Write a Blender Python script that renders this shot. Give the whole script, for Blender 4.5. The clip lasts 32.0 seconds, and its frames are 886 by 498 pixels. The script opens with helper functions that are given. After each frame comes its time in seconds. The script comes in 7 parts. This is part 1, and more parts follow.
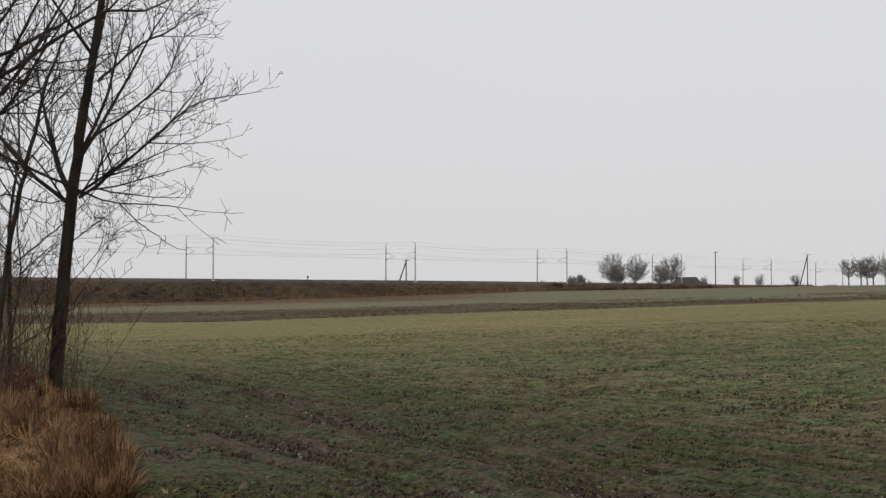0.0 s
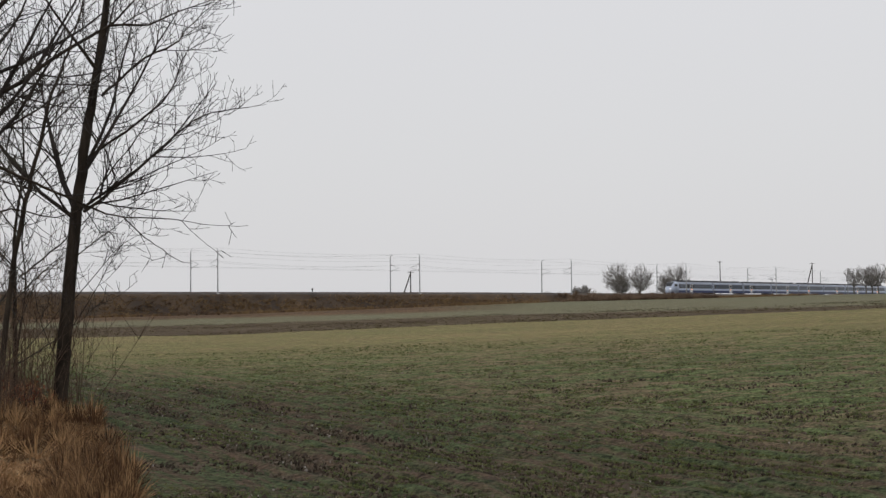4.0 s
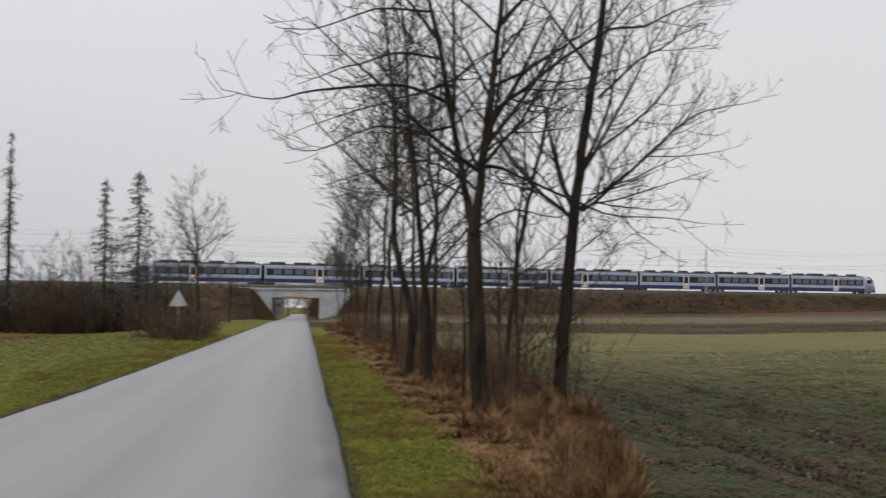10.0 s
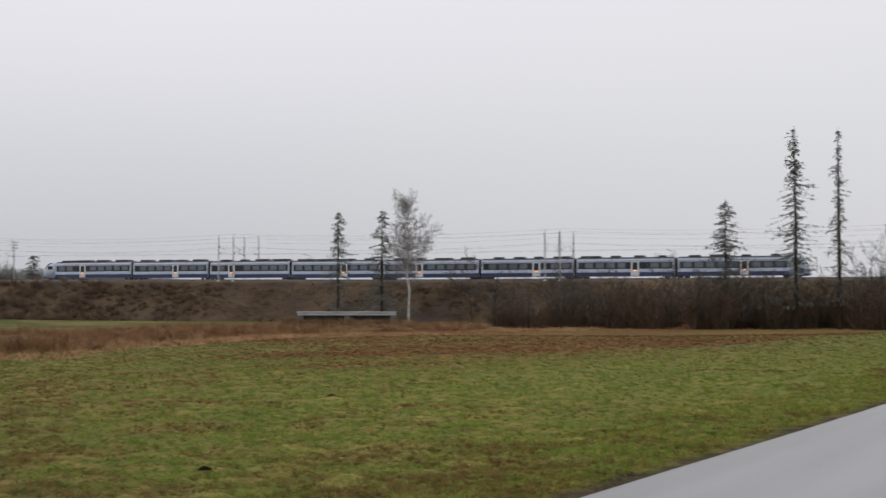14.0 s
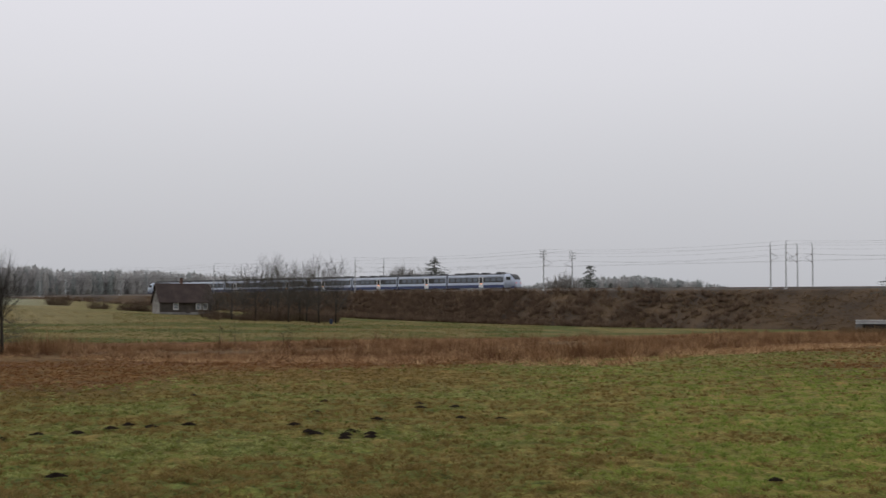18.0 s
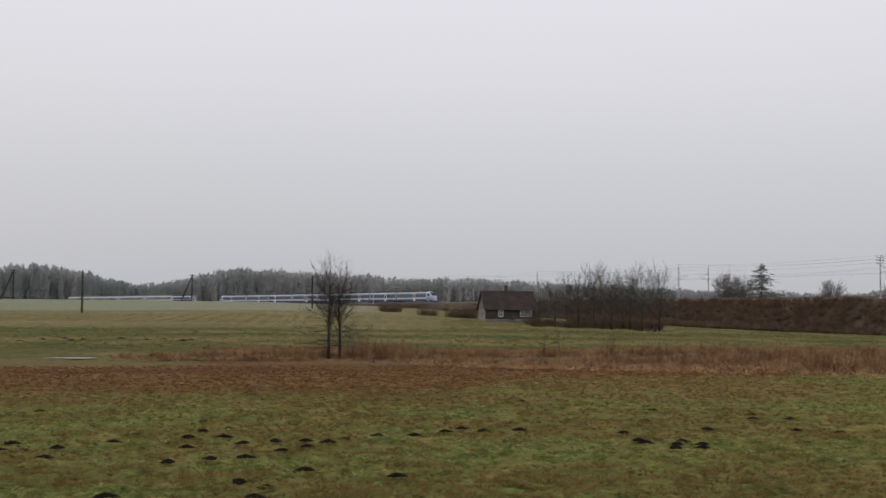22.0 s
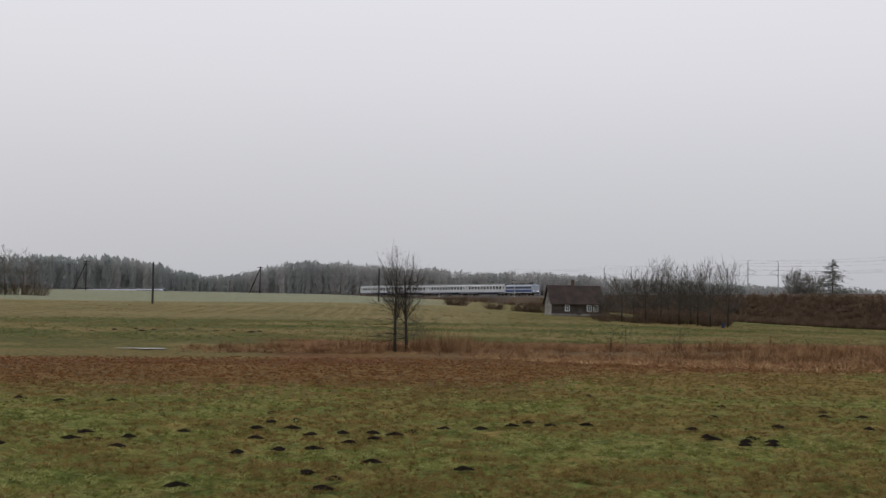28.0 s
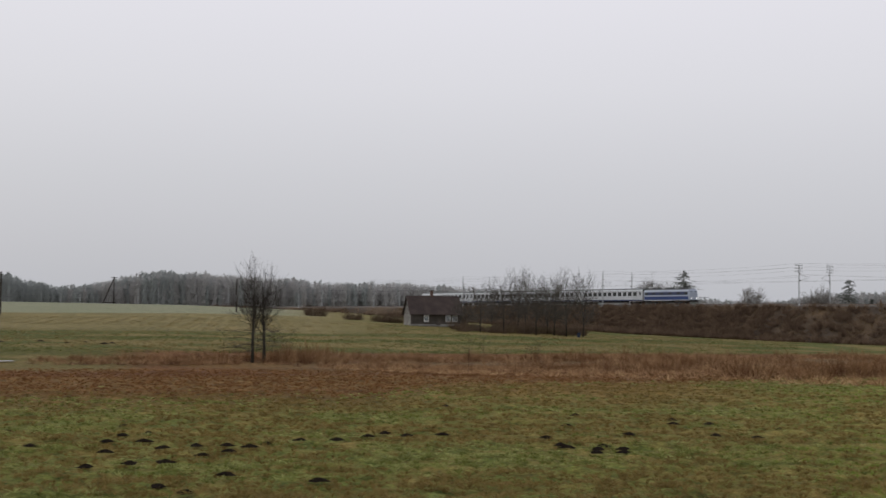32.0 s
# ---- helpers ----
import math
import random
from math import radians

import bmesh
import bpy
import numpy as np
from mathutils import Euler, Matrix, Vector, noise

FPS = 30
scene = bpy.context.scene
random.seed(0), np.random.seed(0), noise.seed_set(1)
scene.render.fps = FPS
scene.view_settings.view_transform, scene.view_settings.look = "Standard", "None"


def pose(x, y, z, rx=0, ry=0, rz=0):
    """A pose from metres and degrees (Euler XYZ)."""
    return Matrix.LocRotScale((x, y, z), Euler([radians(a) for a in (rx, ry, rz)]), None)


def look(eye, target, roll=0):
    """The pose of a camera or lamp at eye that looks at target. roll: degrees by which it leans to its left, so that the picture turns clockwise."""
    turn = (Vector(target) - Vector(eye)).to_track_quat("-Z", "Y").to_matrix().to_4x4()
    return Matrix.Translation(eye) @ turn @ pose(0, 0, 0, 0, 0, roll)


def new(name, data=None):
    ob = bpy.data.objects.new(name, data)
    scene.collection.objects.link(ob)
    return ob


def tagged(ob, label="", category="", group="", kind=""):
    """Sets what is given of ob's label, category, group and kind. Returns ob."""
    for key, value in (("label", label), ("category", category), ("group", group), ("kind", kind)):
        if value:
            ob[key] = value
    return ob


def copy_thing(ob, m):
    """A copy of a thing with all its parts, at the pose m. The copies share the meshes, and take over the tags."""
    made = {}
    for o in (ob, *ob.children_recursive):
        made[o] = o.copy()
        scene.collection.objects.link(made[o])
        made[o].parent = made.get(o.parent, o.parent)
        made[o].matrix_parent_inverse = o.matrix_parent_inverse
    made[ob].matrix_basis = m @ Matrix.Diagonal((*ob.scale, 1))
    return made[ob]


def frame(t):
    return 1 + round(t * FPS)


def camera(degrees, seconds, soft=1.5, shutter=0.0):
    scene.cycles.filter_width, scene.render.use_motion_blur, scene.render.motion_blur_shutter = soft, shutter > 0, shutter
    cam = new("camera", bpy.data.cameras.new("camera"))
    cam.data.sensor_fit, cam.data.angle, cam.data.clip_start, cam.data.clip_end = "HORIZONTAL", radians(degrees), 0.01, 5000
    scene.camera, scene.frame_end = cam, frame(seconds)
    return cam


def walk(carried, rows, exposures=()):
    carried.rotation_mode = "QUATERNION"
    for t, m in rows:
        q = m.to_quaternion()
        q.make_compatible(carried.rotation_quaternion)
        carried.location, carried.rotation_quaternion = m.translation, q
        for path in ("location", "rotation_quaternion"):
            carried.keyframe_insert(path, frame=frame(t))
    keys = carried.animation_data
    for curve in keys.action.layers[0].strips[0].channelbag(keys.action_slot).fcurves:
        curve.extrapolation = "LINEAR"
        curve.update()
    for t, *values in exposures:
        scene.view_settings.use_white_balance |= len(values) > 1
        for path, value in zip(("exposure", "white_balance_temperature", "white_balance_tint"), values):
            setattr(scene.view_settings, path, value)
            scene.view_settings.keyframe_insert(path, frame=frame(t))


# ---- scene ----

# ---------------------------------------------------------------- camera
EYE = 1.6
cam = camera(38.43, 32.0, soft=1.4, shutter=0.5)
# seconds, heading to the left, tilt up, lean; the operator turns on the spot with the camera held before the chest
TURNS = [
    (0.0, -0.00, 2.25, 0.14), (0.5, -0.01, 2.20, 0.09), (1.0, 0.09, 2.33, 0.27), (1.5, -0.17, 2.28, 0.16),
    (2.0, -0.18, 2.33, 0.21), (2.5, -0.15, 2.41, 0.31), (3.0, -0.08, 2.61, 0.34), (3.5, 0.04, 2.71, 0.44),
    (5.5, 1.09, 2.94, 0.61), (6.0, 1.66, 3.00, 0.58), (6.5, 2.86, 3.07, 0.50), (7.0, 4.37, 3.11, 0.48),
    (7.5, 6.34, 2.95, 0.43), (8.0, 8.75, 2.94, 0.37), (8.5, 10.87, 2.91, 0.20), (9.0, 14.15, 2.80, -0.07),
    (9.5, 17.99, 2.83, -0.36), (10.0, 21.90, 2.71, -0.58), (10.5, 26.30, 2.73, -0.55), (11.0, 31.25, 2.62, -0.44),
    (11.5, 35.80, 2.46, -0.41), (12.0, 42.04, 2.18, -0.07), (12.5, 47.54, 2.26, 0.22), (13.0, 51.27, 2.04, -0.01),
    (13.5, 55.11, 2.26, 0.04), (14.0, 58.06, 2.35, -0.01), (14.5, 61.58, 2.56, -0.25), (15.0, 65.70, 2.50, 0.03),
    (15.5, 70.08, 2.63, 0.03), (17.5, 80.34, 2.68, 0.10), (18.0, 82.50, 2.70, -0.01), (18.5, 84.08, 2.74, -0.41),
    (19.0, 86.08, 2.86, -0.76), (19.5, 87.97, 2.79, -0.69), (20.0, 90.33, 2.96, -0.65), (20.5, 92.23, 3.03, -0.52),
    (21.0, 93.94, 3.07, -0.42), (21.5, 95.38, 3.14, -0.38), (22.0, 96.94, 3.00, -0.30), (22.5, 98.56, 3.15, -0.43),
    (23.0, 100.37, 2.99, -0.50), (23.5, 101.33, 2.84, -0.66), (24.0, 101.13, 2.83, -0.84), (24.5, 100.89, 2.90, -0.71),
    (25.0, 100.41, 2.85, -0.36), (25.5, 100.44, 2.85, -0.10), (27.5, 100.18, 2.61, -0.62), (28.0, 99.91, 2.69, -0.79),
    (28.5, 99.39, 2.76, -0.85), (29.0, 99.04, 2.89, -0.74), (29.5, 98.58, 2.91, -0.90), (30.0, 98.09, 3.01, -0.79),
    (30.5, 97.30, 2.98, -0.80), (31.0, 96.24, 3.09, -0.82), (31.5, 95.11, 3.28, -0.77), (32.0, 93.59, 3.24, -0.66),
]


def standing(yaw, pitch, roll):
    a = radians(yaw)
    return pose(-0.35 * math.sin(a) + 0.045 * math.cos(a), 0.35 * math.cos(a) + 0.045 * math.sin(a), EYE, 90 + pitch, roll, yaw)


walk(cam, [(t, standing(yaw, pitch, roll)) for t, yaw, pitch, roll in TURNS],
     [(0.0, -0.03), (7.0, -0.04), (9.0, -0.06), (10.5, 0.03), (12.0, 0.09), (15.0, 0.1), (17.0, 0.02), (18.0, 0.0), (32.0, 0.0)])

# ---------------------------------------------------------------- world and light
SUN_EL, SUN_AZ = radians(38), radians(200)
world = bpy.data.worlds.new("overcast")
scene.world = world
world.use_nodes = True
wt = world.node_tree
wt.nodes.clear()
sky = wt.nodes.new("ShaderNodeTexSky")
sky.sky_type = "NISHITA"
sky.sun_disc = False
sky.sun_elevation, sky.sun_rotation = SUN_EL, SUN_AZ
sky.air_density, sky.dust_density, sky.ozone_density = 1.5, 4.0, 1.0
# a closed layer of cloud: a pale grey dome, a little darker to one side and towards the ground, over a trace of the clear sky
coord = wt.nodes.new("ShaderNodeTexCoord")
sep = wt.nodes.new("ShaderNodeSeparateXYZ")
ramps = []
for stops in (((0.0, (0.665, 0.66, 0.675)), (0.12, (0.69, 0.69, 0.705)), (0.3, (0.715, 0.715, 0.74)), (0.8, (0.74, 0.74, 0.77))),
              ((0.0, (0.47, 0.48, 0.515)), (0.05, (0.525, 0.53, 0.565)), (0.11, (0.595, 0.598, 0.635)), (0.18, (0.69, 0.687, 0.73)), (0.26, (0.765, 0.755, 0.81)), (0.8, (0.76, 0.755, 0.80)))):
    ramp = wt.nodes.new("ShaderNodeValToRGB")
    el = ramp.color_ramp.elements
    el[0].position, el[0].color = stops[0][0], (*stops[0][1], 1)
    el[1].position, el[1].color = stops[-1][0], (*stops[-1][1], 1)
    for at_, col in stops[1:-1]:
        el.new(at_).color = (*col, 1)
    ramps.append(ramp)
blend = wt.nodes.new("ShaderNodeMix")
blend.data_type = "RGBA"
cloud = wt.nodes.new("ShaderNodeTexNoise")
cloud.inputs["Scale"].default_value, cloud.inputs["Detail"].default_value = 1.3, 3.0
cmap = wt.nodes.new("ShaderNodeMapRange")
cmap.inputs["To Min"].default_value, cmap.inputs["To Max"].default_value = 0.97, 1.03
side = wt.nodes.new("ShaderNodeMapRange")
side.inputs["From Min"].default_value, side.inputs["From Max"].default_value = -0.25, -0.95
mul = wt.nodes.new("ShaderNodeVectorMath")
mul.operation = "SCALE"
trace = wt.nodes.new("ShaderNodeVectorMath")
trace.operation = "SCALE"
trace.inputs["Scale"].default_value = 0.004
addn = wt.nodes.new("ShaderNodeVectorMath")
bg = wt.nodes.new("ShaderNodeBackground")
bg.inputs["Strength"].default_value = 1.0
wo = wt.nodes.new("ShaderNodeOutputWorld")
wl = wt.links.new
wl(coord.outputs["Generated"], sep.inputs[0])
for ramp in ramps:
    wl(sep.outputs["Z"], ramp.inputs["Fac"])
wl(coord.outputs["Generated"], cloud.inputs["Vector"])
wl(cloud.outputs["Fac"], cmap.inputs["Value"])
wl(sep.outputs["X"], side.inputs["Value"])
wl(side.outputs[0], blend.inputs["Factor"])
wl(ramps[0].outputs["Color"], blend.inputs["A"])
wl(ramps[1].outputs["Color"], blend.inputs["B"])
wl(blend.outputs["Result"], mul.inputs[0])
wl(cmap.outputs[0], mul.inputs["Scale"])
wl(sky.outputs["Color"], trace.inputs[0])
wl(mul.outputs[0], addn.inputs[0])
wl(trace.outputs[0], addn.inputs[1])
wl(addn.outputs[0], bg.inputs["Color"])
wl(bg.outputs[0], wo.inputs["Surface"])
sun = new("sun", bpy.data.lights.new("sun", "SUN"))
sun.data.energy, sun.data.angle, sun.data.color = 0.5, radians(60), (1.0, 0.98, 0.95)
sun.matrix_basis = look((0, 0, 60), (0 - 30 * math.sin(SUN_AZ), 0 - 30 * math.cos(SUN_AZ), 60 - 30 * math.tan(SUN_EL)))


# ---------------------------------------------------------------- materials
def base_material(name, rough=0.8, metal=0.0, spec=0.3):
    m = bpy.data.materials.new(name)
    m.use_nodes = True
    nt = m.node_tree
    b = nt.nodes["Principled BSDF"]
    b.inputs["Roughness"].default_value = rough
    b.inputs["Metallic"].default_value = metal
    b.inputs["Specular IOR Level"].default_value = spec
    return m, nt, b


def mottled(name, a, b_, c=None, scale=3.0, fine=25.0, rough=0.85, metal=0.0, spec=0.3, bump=0.0, vary=0.0, stretch=(1, 1, 1), detail=5.0):
    """Two colours mixed by coarse noise, darkened and lightened by fine noise; vary: spread from object to object."""
    m, nt, b = base_material(name, rough, metal, spec)
    n, l = nt.nodes.new, nt.links.new
    tc = n("ShaderNodeTexCoord")
    mp = n("ShaderNodeMapping")
    mp.inputs["Scale"].default_value = stretch
    l(tc.outputs["Object"], mp.inputs["Vector"])
    n1, n2 = n("ShaderNodeTexNoise"), n("ShaderNodeTexNoise")
    n1.inputs["Scale"].default_value, n1.inputs["Detail"].default_value = scale, detail
    n2.inputs["Scale"].default_value, n2.inputs["Detail"].default_value = fine, 3.0
    l(mp.outputs[0], n1.inputs["Vector"])
    l(mp.outputs[0], n2.inputs["Vector"])
    r = n("ShaderNodeValToRGB")
    r.color_ramp.elements[0].position, r.color_ramp.elements[0].color = 0.35, (*a, 1)
    r.color_ramp.elements[1].position, r.color_ramp.elements[1].color = 0.65, (*b_, 1)
    if c:
        k = r.color_ramp.elements.new(0.8)
        k.color = (*c, 1)
    l(n1.outputs["Fac"], r.inputs["Fac"])
    mr = n("ShaderNodeMapRange")
    mr.inputs["To Min"].default_value, mr.inputs["To Max"].default_value = 0.72, 1.28
    l(n2.outputs["Fac"], mr.inputs["Value"])
    sc = n("ShaderNodeVectorMath")
    sc.operation = "SCALE"
    l(r.outputs["Color"], sc.inputs[0])
    l(mr.outputs[0], sc.inputs["Scale"])
    out = sc
    if vary:
        oi = n("ShaderNodeObjectInfo")
        vr = n("ShaderNodeMapRange")
        vr.inputs["To Min"].default_value, vr.inputs["To Max"].default_value = 1 - vary, 1 + vary
        l(oi.outputs["Random"], vr.inputs["Value"])
        out = n("ShaderNodeVectorMath")
        out.operation = "SCALE"
        l(sc.outputs[0], out.inputs[0])
        l(vr.outputs[0], out.inputs["Scale"])
    l(out.outputs[0], b.inputs["Base Color"])
    if bump:
        bp = n("ShaderNodeBump")
        bp.inputs["Strength"].default_value, bp.inputs["Distance"].default_value = bump, 0.05
        l(n2.outputs["Fac"], bp.inputs["Height"])
        l(bp.outputs[0], b.inputs["Normal"])
    return m


def blades(name, a, b_, c):
    """Stalks and leaves: a colour of its own for each island of the mesh."""
    m, nt, b = base_material(name, 0.9, 0.0, 0.15)
    g, r = nt.nodes.new("ShaderNodeNewGeometry"), nt.nodes.new("ShaderNodeValToRGB")
    r.color_ramp.elements[0].position, r.color_ramp.elements[0].color = 0.05, (*a, 1)
    r.color_ramp.elements[1].position, r.color_ramp.elements[1].color = 0.95, (*c, 1)
    r.color_ramp.elements.new(0.5).color = (*b_, 1)
    nt.links.new(g.outputs["Random Per Island"], r.inputs["Fac"])
    nt.links.new(r.outputs["Color"], b.inputs["Base Color"])
    return m


def twigs_(name, a, b_, c):
    """Masses of far twigs: as stalks, but the light passes through them."""
    m = blades(name, a, b_, c)
    nt = m.node_tree
    t, x = nt.nodes.new("ShaderNodeBsdfTranslucent"), nt.nodes.new("ShaderNodeMixShader")
    ramp = [q for q in nt.nodes if q.bl_idname == "ShaderNodeValToRGB"][0]
    out = [q for q in nt.nodes if q.bl_idname == "ShaderNodeOutputMaterial"][0]
    nt.links.new(ramp.outputs["Color"], t.inputs["Color"])
    nt.links.new(nt.nodes["Principled BSDF"].outputs[0], x.inputs[1])
    nt.links.new(t.outputs[0], x.inputs[2])
    nt.links.new(x.outputs[0], out.inputs["Surface"])
    return m


def ground_material():
    """Soil and turf: two colours carried by the mesh, mixed in patches, with drill lines where the field has them."""
    m, nt, b = base_material("turf_and_soil", 0.95, 0.0, 0.1)
    n, l = nt.nodes.new, nt.links.new
    ca, cb, ct, ch, cs = (n("ShaderNodeAttribute") for k in range(5))
    ca.attribute_name, cb.attribute_name, ct.attribute_name, ch.attribute_name, cs.attribute_name = "soil_a", "soil_b", "drill", "headland", "stubble"
    geo = n("ShaderNodeNewGeometry")
    big, mid, fine, grit = (n("ShaderNodeTexNoise") for k in range(4))
    for q, s, d, r in ((big, 0.06, 4.0, 0.6), (mid, 1.5, 7.0, 0.72), (fine, 3.2, 6.0, 0.8), (grit, 17.0, 3.0, 0.7)):
        q.inputs["Scale"].default_value, q.inputs["Detail"].default_value, q.inputs["Roughness"].default_value = s, d, r
        l(geo.outputs["Position"], q.inputs["Vector"])

    def lines(turn, squeeze):
        q, mp = n("ShaderNodeTexNoise"), n("ShaderNodeMapping")
        q.inputs["Scale"].default_value, q.inputs["Detail"].default_value, q.inputs["Roughness"].default_value = 1.0, 6.0, 0.7
        mp.vector_type = "TEXTURE"
        mp.inputs["Rotation"].default_value = (0, 0, radians(turn))
        mp.inputs["Scale"].default_value = squeeze
        l(geo.outputs["Position"], mp.inputs["Vector"])
        l(mp.outputs[0], q.inputs["Vector"])
        return q.outputs["Fac"]

    def math_(op, x, y):
        q = n("ShaderNodeMath")
        q.operation = op
        for i, v in enumerate((x, y)):
            if isinstance(v, float):
                q.inputs[i].default_value = v
            else:
                l(v, q.inputs[i])
        return q.outputs[0]

    def blend_(f, x, y):
        q = n("ShaderNodeMix")
        l(f, q.inputs["Factor"])
        l(x, q.inputs["A"])
        l(y, q.inputs["B"])
        return q.outputs["Result"]
    rows = blend_(ch.outputs["Fac"], lines(8, (26, 0.4, 3)), lines(118, (9, 0.24, 3)))
    rows = blend_(cs.outputs["Fac"], rows, lines(12, (24, 0.5, 3)))
    patch = math_("ADD", math_("MULTIPLY", big.outputs["Fac"], 0.3), math_("MULTIPLY", mid.outputs["Fac"], 0.7))
    patch = blend_(ct.outputs["Fac"], patch, math_("ADD", math_("MULTIPLY", patch, 0.45), math_("MULTIPLY", rows, 0.55)))
    st = n("ShaderNodeMapRange")
    l(math_("ADD", 0.41, math_("MULTIPLY", ct.outputs["Fac"], 0.05)), st.inputs["From Min"])
    l(math_("SUBTRACT", 0.59, math_("MULTIPLY", ct.outputs["Fac"], 0.05)), st.inputs["From Max"])
    l(patch, st.inputs["Value"])
    mix = n("ShaderNodeMix")
    mix.data_type = "RGBA"
    l(st.outputs[0], mix.inputs["Factor"])
    l(ca.outputs["Color"], mix.inputs["A"])
    l(cb.outputs["Color"], mix.inputs["B"])
    # random tone, with the shade between tussocks and clods put into the colour
    tone = math_("ADD", math_("MULTIPLY", fine.outputs["Fac"], 0.35), math_("MULTIPLY", grit.outputs["Fac"], 0.40))
    tone = math_("ADD", tone, math_("MULTIPLY", blend_(ct.outputs["Fac"], mid.outputs["Fac"], rows), 0.25))
    dk = n("ShaderNodeMapRange")
    dk.inputs["From Min"].default_value, dk.inputs["From Max"].default_value = 0.40, 0.60
    # the painted clod shade is strongest on crumbly bare soil, softer on turf, stubble
    crumb = math_("MULTIPLY", ct.outputs["Fac"], math_("SUBTRACT", 1.0, math_("MULTIPLY", cs.outputs["Fac"], 0.6)))
    l(math_("SUBTRACT", 0.42, math_("MULTIPLY", crumb, 0.34)), dk.inputs["To Min"])
    l(math_("ADD", 1.60, math_("MULTIPLY", crumb, 0.75)), dk.inputs["To Max"])
    l(tone, dk.inputs["Value"])
    sc = n("ShaderNodeVectorMath")
    sc.operation = "SCALE"
    l(mix.outputs["Result"], sc.inputs[0])
    l(dk.outputs[0], sc.inputs["Scale"])
    l(sc.outputs[0], b.inputs["Base Color"])
    bp = n("ShaderNodeBump")
    bp.inputs["Strength"].default_value, bp.inputs["Distance"].default_value = 0.9, 0.15
    l(math_("ADD", fine.outputs["Fac"], math_("MULTIPLY", mid.outputs["Fac"], 1.2)), bp.inputs["Height"])
    l(bp.outputs[0], b.inputs["Normal"])
    return m


def road_material():
    m, nt, b = base_material("worn_asphalt", 0.45, 0.0, 0.5)
    n, l = nt.nodes.new, nt.links.new
    geo = n("ShaderNodeNewGeometry")
    a1, a2, a3 = n("ShaderNodeTexNoise"), n("ShaderNodeTexNoise"), n("ShaderNodeTexNoise")
    mp = n("ShaderNodeMapping")
    mp.vector_type = "TEXTURE"
    mp.inputs["Rotation"].default_value = (0, 0, radians(28))
    mp.inputs["Scale"].default_value = (0.6, 20, 1)
    l(geo.outputs["Position"], mp.inputs["Vector"])
    l(mp.outputs[0], a1.inputs["Vector"])
    a1.inputs["Scale"].default_value = 1.0
    a2.inputs["Scale"].default_value, a2.inputs["Detail"].default_value = 0.8, 9.0
    a3.inputs["Scale"].default_value, a3.inputs["Detail"].default_value = 60.0, 2.0
    l(geo.outputs["Position"], a2.inputs["Vector"])
    l(geo.outputs["Position"], a3.inputs["Vector"])
    r = n("ShaderNodeValToRGB")
    r.color_ramp.elements[0].position, r.color_ramp.elements[0].color = 0.3, (0.22, 0.22, 0.225, 1)
    r.color_ramp.elements[1].position, r.color_ramp.elements[1].color = 0.7, (0.33, 0.33, 0.335, 1)
    ad = n("ShaderNodeMath")
    ad.operation = "ADD"
    hf = n("ShaderNodeMath")
    hf.operation = "MULTIPLY"
    hf.inputs[1].default_value = 0.5
    l(a1.outputs["Fac"], ad.inputs[0])
    l(a2.outputs["Fac"], ad.inputs[1])
    l(ad.outputs[0], hf.inputs[0])
    l(hf.outputs[0], r.inputs["Fac"])
    mr = n("ShaderNodeMapRange")
    mr.inputs["To Min"].default_value, mr.inputs["To Max"].default_value = 0.66, 1.26
    l(a3.outputs["Fac"], mr.inputs["Value"])
    sc = n("ShaderNodeVectorMath")
    sc.operation = "SCALE"
    # a wandering seam down the middle and dirt along both edges
    dot = n("ShaderNodeVectorMath")
    dot.operation = "DOT_PRODUCT"
    dot.inputs[1].default_value = (-0.882, -0.471, 0)
    l(geo.outputs["Position"], dot.inputs[0])

    def calc(op, x, y):
        q = n("ShaderNodeMath")
        q.operation = op
        for i, v in enumerate((x, y)):
            if isinstance(v, float):
                q.inputs[i].default_value = v
            else:
                l(v, q.inputs[i])
        return q.outputs[0]

    def fade(v, lo, hi, a_, b_):
        q = n("ShaderNodeMapRange")
        q.interpolation_type = "SMOOTHSTEP"
        for key, num in (("From Min", lo), ("From Max", hi), ("To Min", a_), ("To Max", b_)):
            q.inputs[key].default_value = num
        l(v, q.inputs["Value"])
        return q.outputs[0]
    across = calc("ADD", dot.outputs["Value"], calc("MULTIPLY", calc("SUBTRACT", a2.outputs["Fac"], 0.5), 0.22))
    seam = fade(calc("ABSOLUTE", calc("SUBTRACT", across, 1.75), 0.0), 0.02, 0.13, 0.91, 1.0)
    dirt = calc("MULTIPLY", fade(across, -0.46, -0.2, 0.6, 1.0), fade(across, 4.1, 4.6, 1.0, 0.7))
    wear = fade(calc("ABSOLUTE", calc("SUBTRACT", calc("ABSOLUTE", calc("SUBTRACT", across, 1.8), 0.0), 0.85), 0.0), 0.1, 0.5, 1.06, 0.97)
    l(r.outputs["Color"], sc.inputs[0])
    l(calc("MULTIPLY", calc("MULTIPLY", mr.outputs[0], seam), calc("MULTIPLY", dirt, wear)), sc.inputs["Scale"])
    l(sc.outputs[0], b.inputs["Base Color"])
    rr = n("ShaderNodeMapRange")
    rr.inputs["To Min"].default_value, rr.inputs["To Max"].default_value = 0.28, 0.5
    l(a2.outputs["Fac"], rr.inputs["Value"])
    l(rr.outputs[0], b.inputs["Roughness"])
    bp = n("ShaderNodeBump")
    bp.inputs["Strength"].default_value, bp.inputs["Distance"].default_value = 0.25, 0.01
    l(a3.outputs["Fac"], bp.inputs["Height"])
    l(bp.outputs[0], b.inputs["Normal"])
    return m


